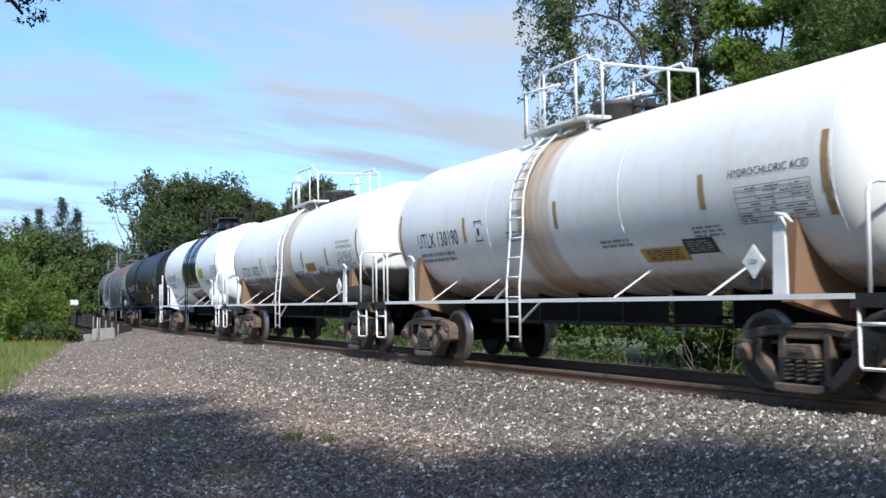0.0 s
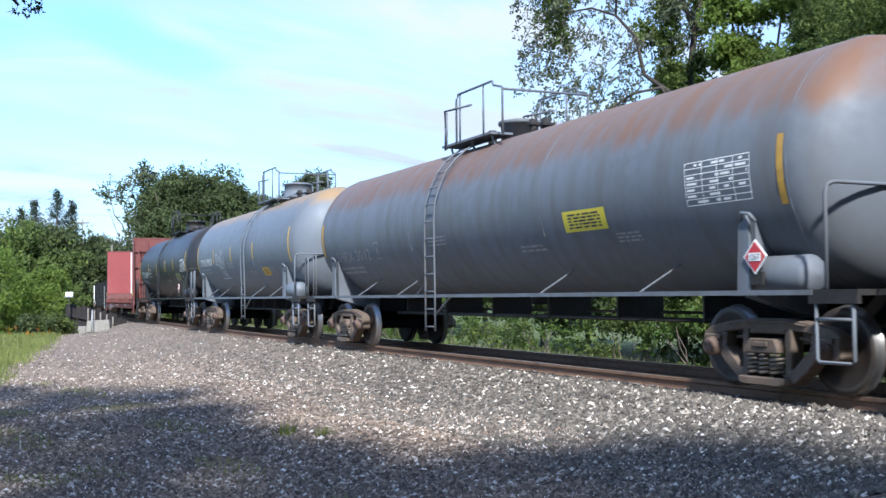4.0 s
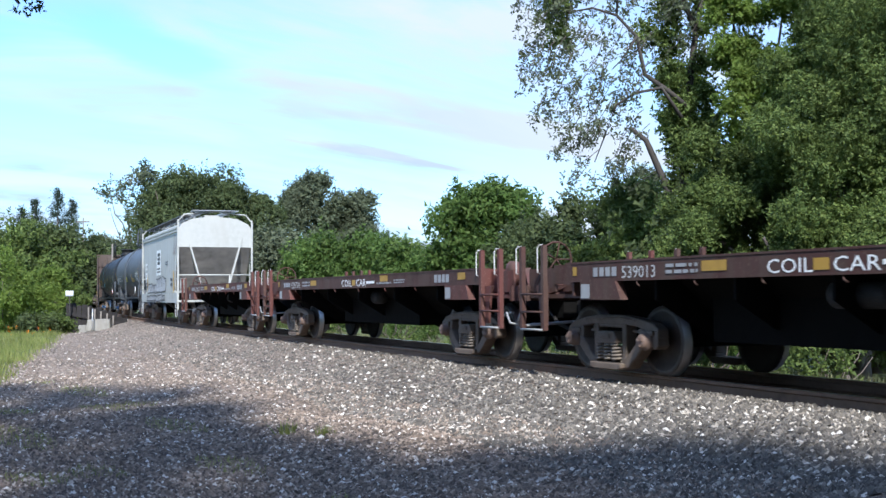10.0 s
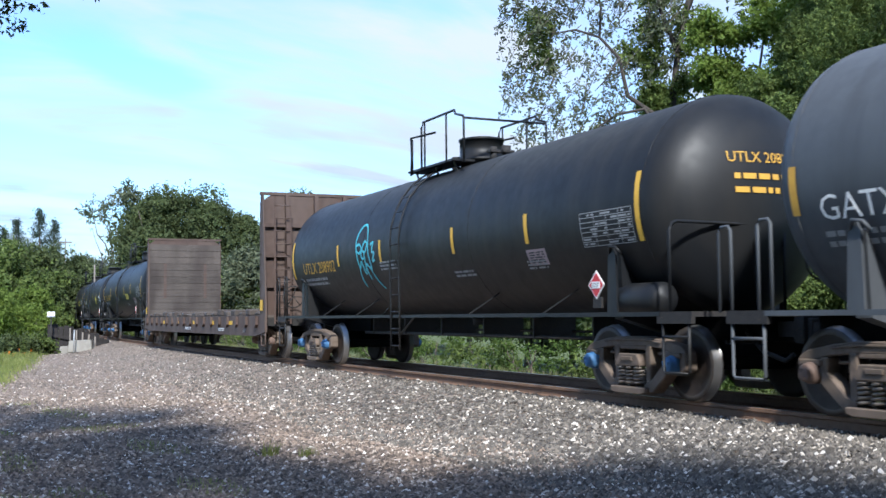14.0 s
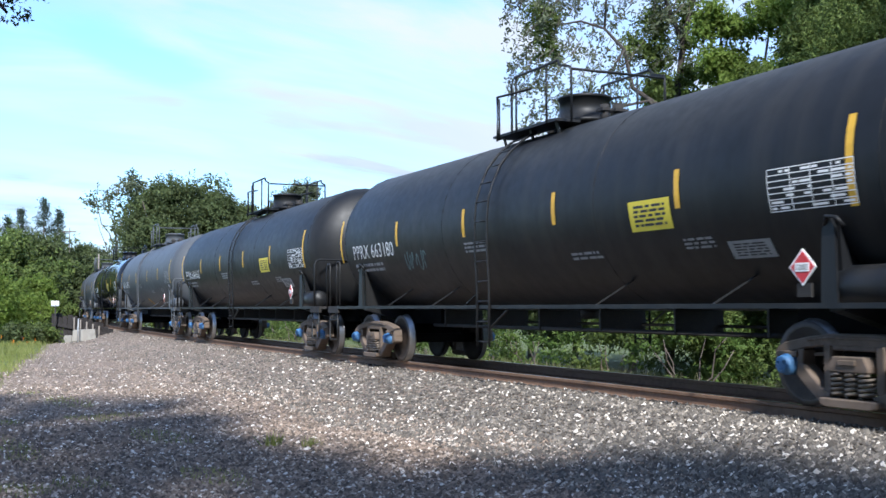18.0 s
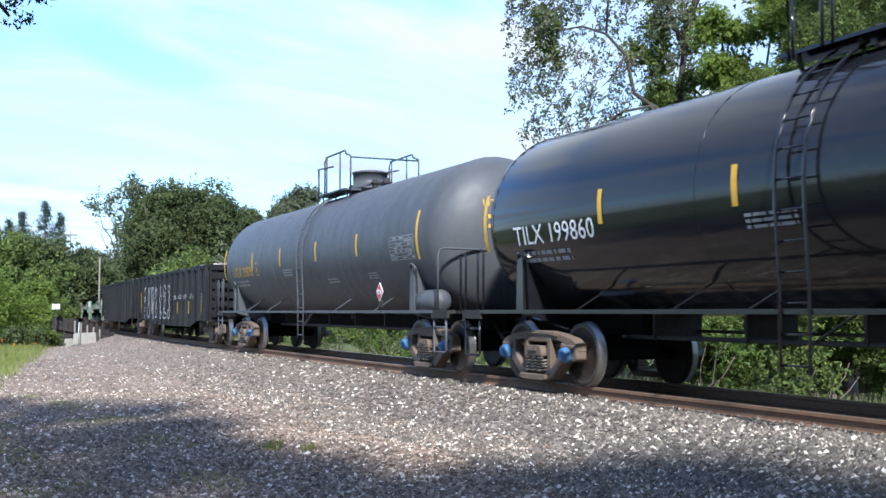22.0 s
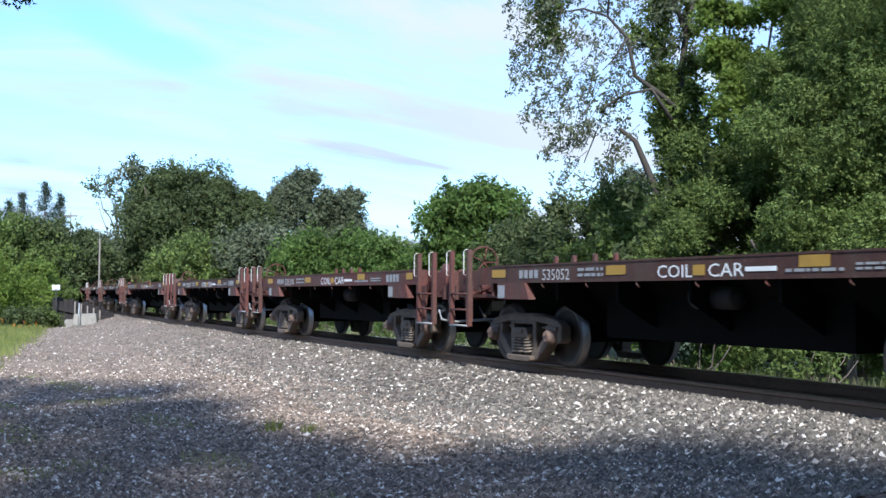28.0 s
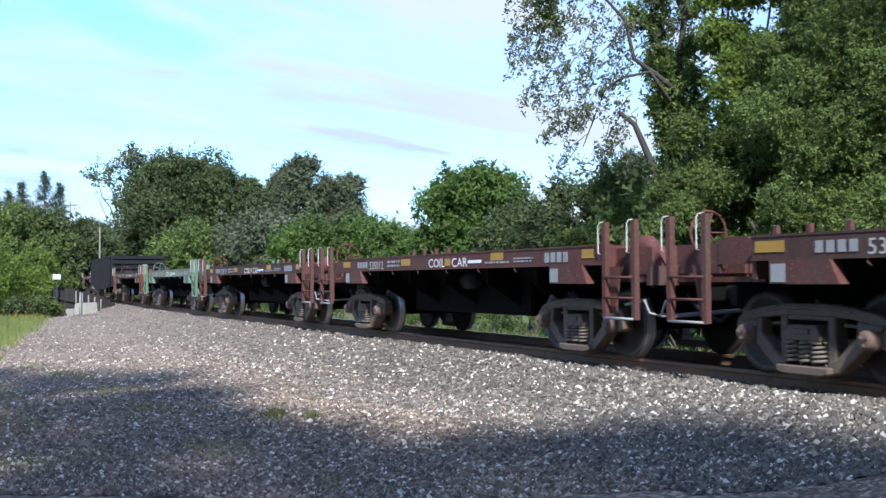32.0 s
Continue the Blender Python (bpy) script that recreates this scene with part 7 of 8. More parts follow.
    bm = bmesh.new()
    box(bm, -h + 0.1, h, -W * 0.93, -W * 0.66, ze + 0.47, ze + 0.51)
    part("running_board", bm, OIL_DARK, car, "dark grated running board along the roof edge")
    for x in np.linspace(-h + 0.6, h - 0.3, 7):
        bm = bmesh.new()
        tube(bm, [(x, -W * 0.88, ze + 0.2), (x, -W * 0.85, ze + 0.47)], 0.018, 5)
        part("board_bracket", bm, HOPPER_WHITE, car)
    # outlets
    for x in (-1.9, 1.9):
        bm = bmesh.new()
        a = [bm.verts.new((x + dx, dy, 1.3)) for dx, dy in ((-1.5, -1.35), (1.5, -1.35), (1.5, 1.35), (-1.5, 1.35))]
        b = [bm.verts.new((x + dx, dy, 0.48)) for dx, dy in ((-0.35, -0.35), (0.35, -0.35), (0.35, 0.35), (-0.35, 0.35))]
        for i in range(4):
            bm.faces.new((a[i], a[(i + 1) % 4], b[(i + 1) % 4], b[i]))
        bm.faces.new(b)
        bmesh.ops.recalc_face_normals(bm, faces=bm.faces)
        part("outlet", bm, STEEL_DARK, car, "sloped discharge outlet")
    bm = bmesh.new()
    box(bm, -h - 0.35, h + 0.35, -0.3, 0.3, 0.74, 0.98)
    part("centre_sill", bm, STEEL_DARK, car)
    couplers(car, L)
    hand_wheel(car, h + 0.15, -0.6, 1.6, 0.28)
    # marks
    lay = side_map(-W - 0.01, 0)
    bm = bmesh.new()
    panel(bm, lay, -0.69, 0.60, 2.04, 3.13, 0.004, 0, 1)
    sign = part("panel", bm, CLEAN_WHITE, car, "white panel with a dark emblem")
    bm = bmesh.new()
    for k in range(3):
        panel(bm, lay, -0.42, 0.33, 2.5 + k * 0.18, 2.64 + k * 0.18, 0.008, 0, 1)
    fine_print(bm, lay, -0.57, 0.48, 2.12, 2.38, 2, 3)
    part("emblem", bm, MARK_DARK, sign)
    strip(car, lay, 4.01, 4.14, 1.26, 2.14, YELLOW)
    strip(car, lay, -3.7, -3.58, 1.4, 2.1, YELLOW)
    for lo, hi, txt in ((2.35, 2.66, "SDWX"), (1.92, 2.22, "9900")):
        pt = strip(car, lay, -h + 0.95, -h + 1.62, lo, hi, CLEAN_WHITE, "number_patch")
        pt["label"] = "white patch with a stencilled mark"
        mark(pt, "lettering", txt, lambda x, q, lo=lo: lay(x, q + lo + 0.08, 0.009), -h + 1.02, 0.21, MARK_DARK)
    for x0, x1, lo, hi, k, sd in ((-h + 1.1, -h + 1.8, 1.5, 1.8, 2, 4), (3.3, 3.8, 1.5, 1.9, 2, 6), (1.9, 2.6, 2.4, 2.6, 2, 7)):
        print_block(car, lay, x0, x1, lo, hi, k, sd, MARK_DARK)
    # blocky sprayed letters: pale fill, dark outline, dark shards inside; they run down over the side sill
    r = random.Random(4)
    spray = [mat("dark grey spray paint", (0.06, 0.06, 0.065)), mat("silver spray paint", (0.46, 0.46, 0.46), (0.36, 0.36, 0.36)), mat("ochre spray paint", (0.32, 0.20, 0.09))]
    for x0, x1, lo, hi, count in ((-3.5, -0.75, 1.27, 1.72, 6), (-0.75, 2.05, 1.27, 1.98, 5), (-3.3, 2.2, 0.90, 1.22, 13)):
        out = 0.011 if lo > 1.25 else 0.082
        for i in range(count):
            a, w = x0 + (x1 - x0) * i / count, (x1 - x0) / count
            quad = [(a + r.uniform(-0.1, 0.1) * w, lo + r.uniform(0, 0.08)), (a + w * r.uniform(0.8, 1.1), lo + r.uniform(0, 0.08)), (a + w * r.uniform(0.85, 1.2), hi - r.uniform(0, 0.15)), (a + w * r.uniform(0.0, 0.3), hi - r.uniform(0, 0.1))]
            bm = bmesh.new()
            bm.faces.new([bm.verts.new(lay(px, pz, out)) for px, pz in quad])
            mid = Vector((sum(q[0] for q in quad) / 4, sum(q[1] for q in quad) / 4))
            for k in range(4):
                pa, pb = Vector(quad[k]), Vector(quad[(k + 1) % 4])
                d = (pb - pa).normalized() * 0.025
                nn = Vector((-d.y, d.x))
                bm.faces.new([bm.verts.new(lay(q.x, q.y, out + 0.003)) for q in (pa - d + nn, pa - d - nn, pb + d - nn, pb + d + nn)]).material_index = 1
            for k in range(4):
                c = mid + Vector((r.uniform(-0.3, 0.3) * w, r.uniform(-0.3, 0.3) * (hi - lo)))
                e, g = Vector((r.uniform(-0.3, 0.3) * w, r.uniform(0.1, 0.35) * (hi - lo))), Vector((r.uniform(0.05, 0.25) * w, r.uniform(-0.1, 0.2) * (hi - lo)))
                bm.faces.new([bm.verts.new(lay(q.x, q.y, out + 0.0015 + 0.0002 * k)) for q in (c, c + g, c + e + g * 0.5)]).material_index = r.choice((1, 1, 0, 2 if i == 1 else 1))
            part("graffiti_letter", bm, [spray[1], spray[0], spray[2]], car, "black and silver sprayed letter")
    scrawl(car, lambda x, q, out=0.012: lay(x, q, 0.012), 3.9, 2.75, 1.2, 0.9, 15, mat("dark red spray paint", (0.16, 0.05, 0.05)), 0.03, "thin dark red scrawl")
    return car


def bulkhead_flat(label, L, top, frame, panel_mat, boards, marks):
    """A bulkhead flat: deck with stake pockets, tall bulkheads braced outside, trucks."""
    car = thing("bulkhead_flat_car", label, "flat car", "rail cars of the train")
    h = L / 2 - 0.7
    W = 1.5
    tc = L / 2 - 2.3
    for y in (-W, W):
        bm = bmesh.new()
        slab(bm, [(-h, 0.70), (-h, 1.12), (h, 1.12), (h, 0.70), (h - 1.0, 0.58), (-h + 1.0, 0.58)], y - 0.03, y + 0.03)
        bmesh.ops.recalc_face_normals(bm, faces=bm.faces)
        part("side_sill", bm, frame, car, "deep side sill")
        for x in np.linspace(-h + 0.8, h - 0.8, 17):
            s = -1 if y < 0 else 1
            bm = bmesh.new()
            yy = sorted((y, y + s * 0.10))
            slab(bm, [(x - 0.10, 0.88), (x - 0.10, 1.10), (x + 0.10, 1.10), (x + 0.10, 0.88), (x, 0.80)], yy[0], yy[1])
            bmesh.ops.recalc_face_normals(bm, faces=bm.faces)
            part("stake_pocket", bm, frame, car)
    for i, x in enumerate(np.arange(-h + 0.6, h - 0.6, 0.28)):
        bm = bmesh.new()
        box(bm, x - 0.125, x + 0.125, -W + 0.04, W - 0.04, 1.07, 1.13 + 0.006 * (i % 3))
        part("deck_board", bm, OLD_WOOD if boards else frame, car)
    for x in np.linspace(-h + 1.1, h - 1.1, 19):
        r = random.Random(int(x * 10))
        bm = bmesh.new()
        a, b = r.uniform(0.20, 0.30), r.uniform(0.16, 0.28)
        box(bm, x - a, x + b, -W + r.uniform(0.02, 0.12), W - r.uniform(0.02, 0.12), 1.13, 1.20 + r.uniform(0, 0.13))
        bmesh.ops.bevel(bm, geom=bm.edges[:], offset=0.03, segments=1, affect="EDGES")
        for w in bm.verts:
            w.co.z += 0.05 * noise.noise(w.co * 2.3) if w.co.z > 1.15 else 0
        part("bunk", bm, OLD_WOOD if boards else BUNK_WOOD, car, "scuffed load bunk across the deck")
        if not boards:
            for y in (-W - 0.02, W + 0.02):
                bm = bmesh.new()
                slab(bm, [(x + 0.30, 1.08), (x + 0.33, 1.24), (x + 0.40, 1.30), (x + 0.50, 1.30), (x + 0.55, 1.08)], y - 0.06, y + 0.06)
                bmesh.ops.recalc_face_normals(bm, faces=bm.faces)
                part("bunk_stop", bm, frame, car)
    bm = bmesh.new()
    box(bm, -h - 0.4, h + 0.4, -0.32, 0.32, 0.70, 1.0)
    for x in np.linspace(-h + 0.5, h - 0.5, 12):
        box(bm, x - 0.05, x + 0.05, -W + 0.03, W - 0.03, 0.85, 1.07)
    part("underframe", bm, STEEL_DARK, car)
    for sgn in (1, -1):
        truck(car, sgn * tc)
        bh = part("bulkhead", bmesh.new(), frame, car, "tall bulkhead wall")
        bm = bmesh.new()
        xi = sgn * (h - 0.62)
        xa, xb = sorted((xi, xi + sgn * 0.06))
        if not boards:
            box(bm, xa, xb, -W, W, 1.10, top)
            bm.to_mesh(bh.data)
            bm.free()
            bm = bmesh.new()
            xm = xi - sgn * 0.006
            box(bm, min(xm, xi), max(xm, xi), -W + 0.01, W - 0.01, 1.45, top - 0.01)
            part("inner_lining", bm, panel_mat, bh)
            bm = bmesh.new()
            xm = xi - sgn * 0.012
            box(bm, min(xm, xi), max(xm, xi), -0.035, 0.035, 1.45, top - 0.02)
            part("white_stripe", bm, MARK_WHITE, bh, "white centre stripe")
        else:
            outl = [(-W, 1.10), (-W, top - 0.22), (-W + 0.3, top), (W - 0.3, top), (W, top - 0.22), (W, 1.10)]
            va = [bm.verts.new((xa, y, z)) for y, z in outl]
            vb = [bm.verts.new((xb, y, z)) for y, z in outl]
            bm.faces.new(va)
            bm.faces.new(vb[::-1])
            for i in range(6):
                bm.faces.new((va[i], vb[i], vb[(i + 1) % 6], va[(i + 1) % 6]))
            bmesh.ops.recalc_face_normals(bm, faces=bm.faces)
            bm.to_mesh(bh.data)
            bm.free()
            k = 11
            for i in range(k):
                z = 1.18 + (top - 1.36) * i / k
                bm = bmesh.new()
                xm = xi - sgn * 0.05
                box(bm, min(xm, xi), max(xm, xi), -W + 0.05, W - 0.05, z, z + (top - 1.36) / k - 0.012)
                part("board", bm, OLD_WOOD, bh)
            for y, w in ((-W * 0.55, 0.12), (W * 0.55, 0.12)):
                bm = bmesh.new()
                xm = xi - sgn * 0.06
                box(bm, min(xm, xi), max(xm, xi), y - w / 2, y + w / 2, 1.9, top - 1.0)
                part("strap", bm, BROWN_STEEL, bh)
        bm = bmesh.new()
        box(bm, xa - 0.005, xb + 0.02, -W - 0.01, W + 0.01, top - (0.0 if not boards else 0.02), top + 0.06)
        part("cap_rail", bm, frame, bh)
        # outside braces: two tapering side frames and uprights
        for y in (-W + 0.02, W - 0.02):
            bm = bmesh.new()
            slab(bm, [(xi + sgn * 0.06, 0.95), (xi + sgn * 0.06, top), (xi + sgn * 0.26, top), (xi + sgn * 0.60, 0.95)], y - 0.02, y + 0.02)
            bmesh.ops.recalc_face_normals(bm, faces=bm.faces)
            part("side_brace", bm, frame, car, "tapering brace of the bulkhead")
        for y in (-0.8, 0.0, 0.8):
            bm = bmesh.new()
            slab(bm, [(xi + sgn * 0.06, 1.1), (xi + sgn * 0.06, top), (xi + sgn * 0.18, top), (xi + sgn * 0.42, 1.1)], y - 0.05, y + 0.05)
            bmesh.ops.recalc_face_normals(bm, faces=bm.faces)
            part("upright", bm, frame, car)
        for z in (1.9, 2.7, 3.5):
            bm = bmesh.new()
            box(bm, min(xi + sgn * 0.06, xi + sgn * 0.16), max(xi + sgn * 0.06, xi + sgn * 0.16), -W, W, z - 0.05, z + 0.05)
            part("cross_rib", bm, frame, car)
        ladder(car, "ladder", frame, 0, 0, 0.9, 0, top - 0.1, 0.42, 10, 0.016, "bulkhead ladder", pose(xi + sgn * 0.62, -W + 0.45, 0, 0, 0, 90))
        bm = bmesh.new()
        panel(bm, side_map(-W - 0.02, 1.25), sgn * (h - 0.38) - 0.14, sgn * (h - 0.38) + 0.14, 0, 0.28, 0.004, 0, 1)
        part("yellow_patch", bm, YELLOW, car)
        ladder(car, "step", frame, sgn * (h - 0.25), -W, 0.34, -W, 0.8, 0.42, 2)
    hand_wheel(car, h + 0.1, -0.8, 1.6, 0.28)
    couplers(car, L)
    for txt, x, z, size, m in marks:
        mark(car, "lettering", txt, side_map(-W - 0.03, z), x, size, m)
    for x in (-5.23, -2.5, 0.4, 3.2, 5.6):
        strip(car, side_map(-W - 0.03, 0.87), x, x + 0.46, 0, 0.11, YELLOW, "yellow_patch")
    for x0, x1 in ((-0.9, 0.1), (4.2, 5.0)):
        print_block(car, side_map(-W - 0.03, 0.68), x0, x1, 0, 0.1, 2, int(x0) + 14, MARK_WHITE)
    if not boards:
        for k in range(4):
            strip(car, side_map(-W - 0.03, 0.60), -5.56 + 0.25 * k, -5.39 + 0.25 * k, 0, 0.19, MARK_PALE, "road_mark")
    return car


# ---- the train: rows of (first metre, last metre, builder), measured back along the train ----
TRAIN = []


def add(u0, u1, car):
    TRAIN.append(((u0 + u1) / 2, u1 - u0, car))


W6 = lambda T, z, big, ends=True: [(-T * 0.97 + 0.35, z - 0.35, 0.8), (-T * 0.55, z, big), (-T * 0.2, z, big), (T * 0.14, z, big), (T * 0.48, z, big), (T * 0.80, z - 0.35, 1.0)]


TAN_STRIP, OLIVE_STRIP = mat("tan strips", (0.42, 0.26, 0.10)), mat("olive strips", (0.36, 0.27, 0.06))
DULL_YELLOW = mat("dull yellow sticker", (0.34, 0.33, 0.12))
PINK = mat("pink sticker", (0.45, 0.33, 0.33))


def tall(T, z0=1.98, h=0.88):
    """The two tall strips beside the head seams."""
    return [(-T + 0.80, z0, h), (T - 0.80, z0, h)]


def white_acid_tanks():
    L = 14.35
    T = (L - 1.2) / 2
    c = tank_car("white acid tank car stained brown round the manway", L, 1.33, 2.46, WHITE_PAINT, WHITE_PAINT, dome="open", stripe_mat=TAN_STRIP,
        stripes=tall(T, 1.9) + [(-2.85, 2.1, 0.42), (0.3, 2.12, 0.4), (3.75, 2.11, 0.42)],
        number_width=1.8, marks=(("UTLX 130190", -4.94, 2.08, 0.30, MARK_DARK), ("HYDROCHLORIC ACID", 4.25, 2.42, 0.125, MARK_DARK)), table=(4.35, 1.90, 1.2, 0.42, MARK_GREY), placards=((4.75, "1789", False),),
        stickers=((2.15, 1.55, 0.95, 0.22, MARK_YELLOW), (3.12, 1.62, 0.6, 0.22, MARK_DARK)), spill=(-0.95, 0.10, (0.42, 0.25, 0.10)), lower=(-1.05, (0.25, 0.17, 0.10), 0.3), air_tank=False, ladder_x=-0.72)
    add(-242.35, -228.0, c)
    L = 14.6
    T = (L - 1.2) / 2
    c = tank_car("white acid tank car with a dark dirty lower half", L, 1.33, 2.44, WHITE_PAINT, WHITE_PAINT, dome="open", lower=(-0.60, (0.026, 0.024, 0.023), 0.98), stripe_mat=OLIVE_STRIP,
        stripes=tall(T, 1.84) + [(-2.6, 1.99, 0.43), (-0.87, 1.99, 0.42), (1.62, 1.98, 0.43), (3.65, 1.98, 0.43)],
        number_width=2.05, marks=(("UTLX 11072", -5.0, 1.93, 0.31, MARK_DARK), ("HYDROCHLORIC ACID", 3.1, 1.72, 0.15, MARK_DARK), ("NOT FOR FLAMMABLE", 4.45, 2.44, 0.10, MARK_DARK), ("OR POISONOUS LIQUIDS", 4.45, 2.33, 0.10, MARK_DARK)),
        table=(4.45, 1.88, 1.25, 0.38, MARK_GREY), placards=((4.95, "1789", False),), stickers=((1.85, 1.88, 0.8, 0.23, MARK_YELLOW),), spill=(-0.35, 0.65, (0.42, 0.27, 0.13)), ladder_x=-0.06)
    mark(c, "graffiti", "ANUBIS", shell_map(1.33, 2.44, 1.72), 0.55, 0.34, MARK_DARK, 0.8, "black sprayed scrawl")
    mark(c, "graffiti", "ANUB", shell_map(1.33, 2.44, 1.80), 2.75, 0.28, MARK_DARK, 0.7, "black sprayed scrawl")
    add(-228.15, -213.55, c)
    L = 13.85
    T = (L - 1.2) / 2
    add(-213.6, -199.75, tank_car("clean white acid tank car with one wide black band", L, 1.40, 2.50, CLEAN_WHITE, CLEAN_WHITE, stripe_mat=YELLOW, stripes=tall(T, 1.96) + [(-2.85, 2.2, 0.4), (-1.26, 2.16, 0.4), (2.34, 2.14, 0.42)],
        number_width=1.92, marks=(("TILX 112433", -4.86, 2.08, 0.30, MARK_DARK), ("HYDROCHLORIC ACID", 3.15, 1.90, 0.12, MARK_DARK)), table=(4.60, 2.07, 1.2, 0.38, MARK_GREY), placards=((4.75, "1789", False),), stickers=((2.4, 2.04, 0.8, 0.39, LEMON),),
        band=(-1.10, 1.88, GLOSS_BLACK), end_cage=True, ladder_x=0.42))


def first_dark_tanks():
    L = 16.6
    T = (L - 1.2) / 2
    c = tank_car("black tank car with white sprayed lettering", L, 1.42, 2.46, BLACK_PAINT, BLACK_PAINT, dome="open", stripes=tall(T, 1.9) + [(-3.7, 1.98, 0.43), (-1.0, 1.98, 0.43), (1.4, 1.98, 0.43), (4.2, 1.98, 0.43)],
        number_width=2.03, marks=(("CPDX 280068", -5.82, 1.90, 0.29, MARK_WHITE),), table=(5.6, 1.95, 1.1, 0.42, MARK_GREY), stickers=((2.6, 1.75, 0.8, 0.3, YELLOW),), placards=((5.6, "1267", True),))
    mark(c, "graffiti", "DEPTHS ONE", shell_map(1.42, 2.46, 1.82), -3.45, 0.60, SPRAY_WHITE, 0.85, "white sprayed lettering")
    add(-199.5, -182.9, c)
    L = 18.25
    T = (L - 1.2) / 2
    add(-182.7, -164.45, tank_car("grey tank car with rust stained crown", L, 1.42, 2.46, MID_GREY, MID_GREY, top=(0.42, (0.175, 0.095, 0.060)), dome="open",
        stripes=tall(T, 2.0, 0.75), stripe_mat=MARK_YELLOW, table=(6.1, 2.1, 1.15, 0.5, MARK_WHITE), stickers=((3.2, 1.95, 1.1, 0.3, LEMON),), marks=(("SHPX 3012", -7.0, 1.85, 0.26, MARK_GREY),), ladder_x=-1.3, placards=((7.3, "1267", True),)))
    L = 14.7
    T = (L - 1.2) / 2
    c = tank_car("pale blue grey tank car with a tan stained crown", L, 1.44, 2.50, PALE_GREY, PALE_GREY, top=(0.72, (0.30, 0.20, 0.105)), stripe_mat=YELLOW,
        stripes=tall(T, 2.0, 0.9) + [(-3.30, 2.2, 0.47), (-0.75, 2.2, 0.47), (2.10, 2.2, 0.46)], number_width=1.88, marks=(("CPDX 299030", -5.48, 2.16, 0.27, MARK_WHITE),), stickers=((2.80, 1.7, 0.7, 0.25, YELLOW),), ladder_x=1.25)
    lay = shell_map(1.44, 2.50, 1.70)
    for rows, shut in (([(0.2, 0.35), (0.02, 0.55), (0.1, 0.8), (0.3, 0.72), (0.22, 0.45), (0.35, 0.4), (0.42, 0.75), (0.5, 0.45), (0.62, 0.4), (0.66, 0.72), (0.8, 0.5), (1.0, 0.78), (0.85, 0.4), (0.9, 0.05), (0.65, 0.3), (0.35, 0.2)], True),
                       ([(0.46, 0.86), (0.56, 0.86), (0.58, 0.96), (0.48, 1.0), (0.43, 0.93)], True), ([(-0.1, 0.0), (0.5, 0.02), (1.2, 0.0)], False), ([(0.3, 0.22), (0.55, 0.12), (0.75, 0.2)], False)):
        stroke(c, lay, rows, -2.55, 0.0, 0.85, 0.95, SPRAY_WHITE, 0.028, "white sprayed scrawl", shut)
    add(-164.4, -149.7, c)
    L = 15.9
    T = (L - 1.2) / 2
    number_mat[DUSTY_BLACK.name] = MARK_WHITE
    add(-149.85, -133.95, tank_car("dusty black tank car with white numbers", L, 1.42, 2.48, DUSTY_BLACK, DUSTY_BLACK, stripes=tall(T, 1.97, 0.9) + [(-3.7, 2.24, 0.42), (-1.15, 2.2, 0.45), (1.33, 2.2, 0.45), (3.55, 2.2, 0.46)],
        number_width=2.08, marks=(("TILX 262494", -5.77, 2.05, 0.31, MARK_WHITE),), table=(5.2, 2.11, 1.2, 0.46, MARK_WHITE), placards=((4.95, "1201", True),), stickers=((3.9, 1.81, 1.0, 0.27, DULL_YELLOW),), number_head="TILX 26", ladder_x=0.17))
    add(-134.1, -115.0, bulkhead_flat("faded red bulkhead flat car running empty", 19.1, 4.12, RED_OXIDE, RED_PANEL, False, (("552105", -4.44, 0.60, 0.25, MARK_WHITE), ("LD LMT184400", -3.45, 0.75, 0.11, MARK_WHITE), ("LT WT  78600", -3.45, 0.61, 0.11, MARK_WHITE))))
    add(-115.0, -99.2, gondola("black ribbed gondola car with a white corner panel", 15.8, 0.60, 2.24, list(np.linspace(-5.75, 6.9, 12)), (("4239", -5.56, 1.58, 0.36, MARK_WHITE),), strips=((-1.72, 1.14, 1.6), (0.81, 1.14, 1.6), (3.3, 1.14, 1.6), (5.9, 1.14, 1.6)), white_end=True, cut=0.24))


def coil_cars(rows):
    for u0, u1, paint, side, number, lab in rows:
        add(u0, u1, coil_car(lab, paint, side, number, u1 - u0, shift=-0.35 if u1 < 0 else 0.0))


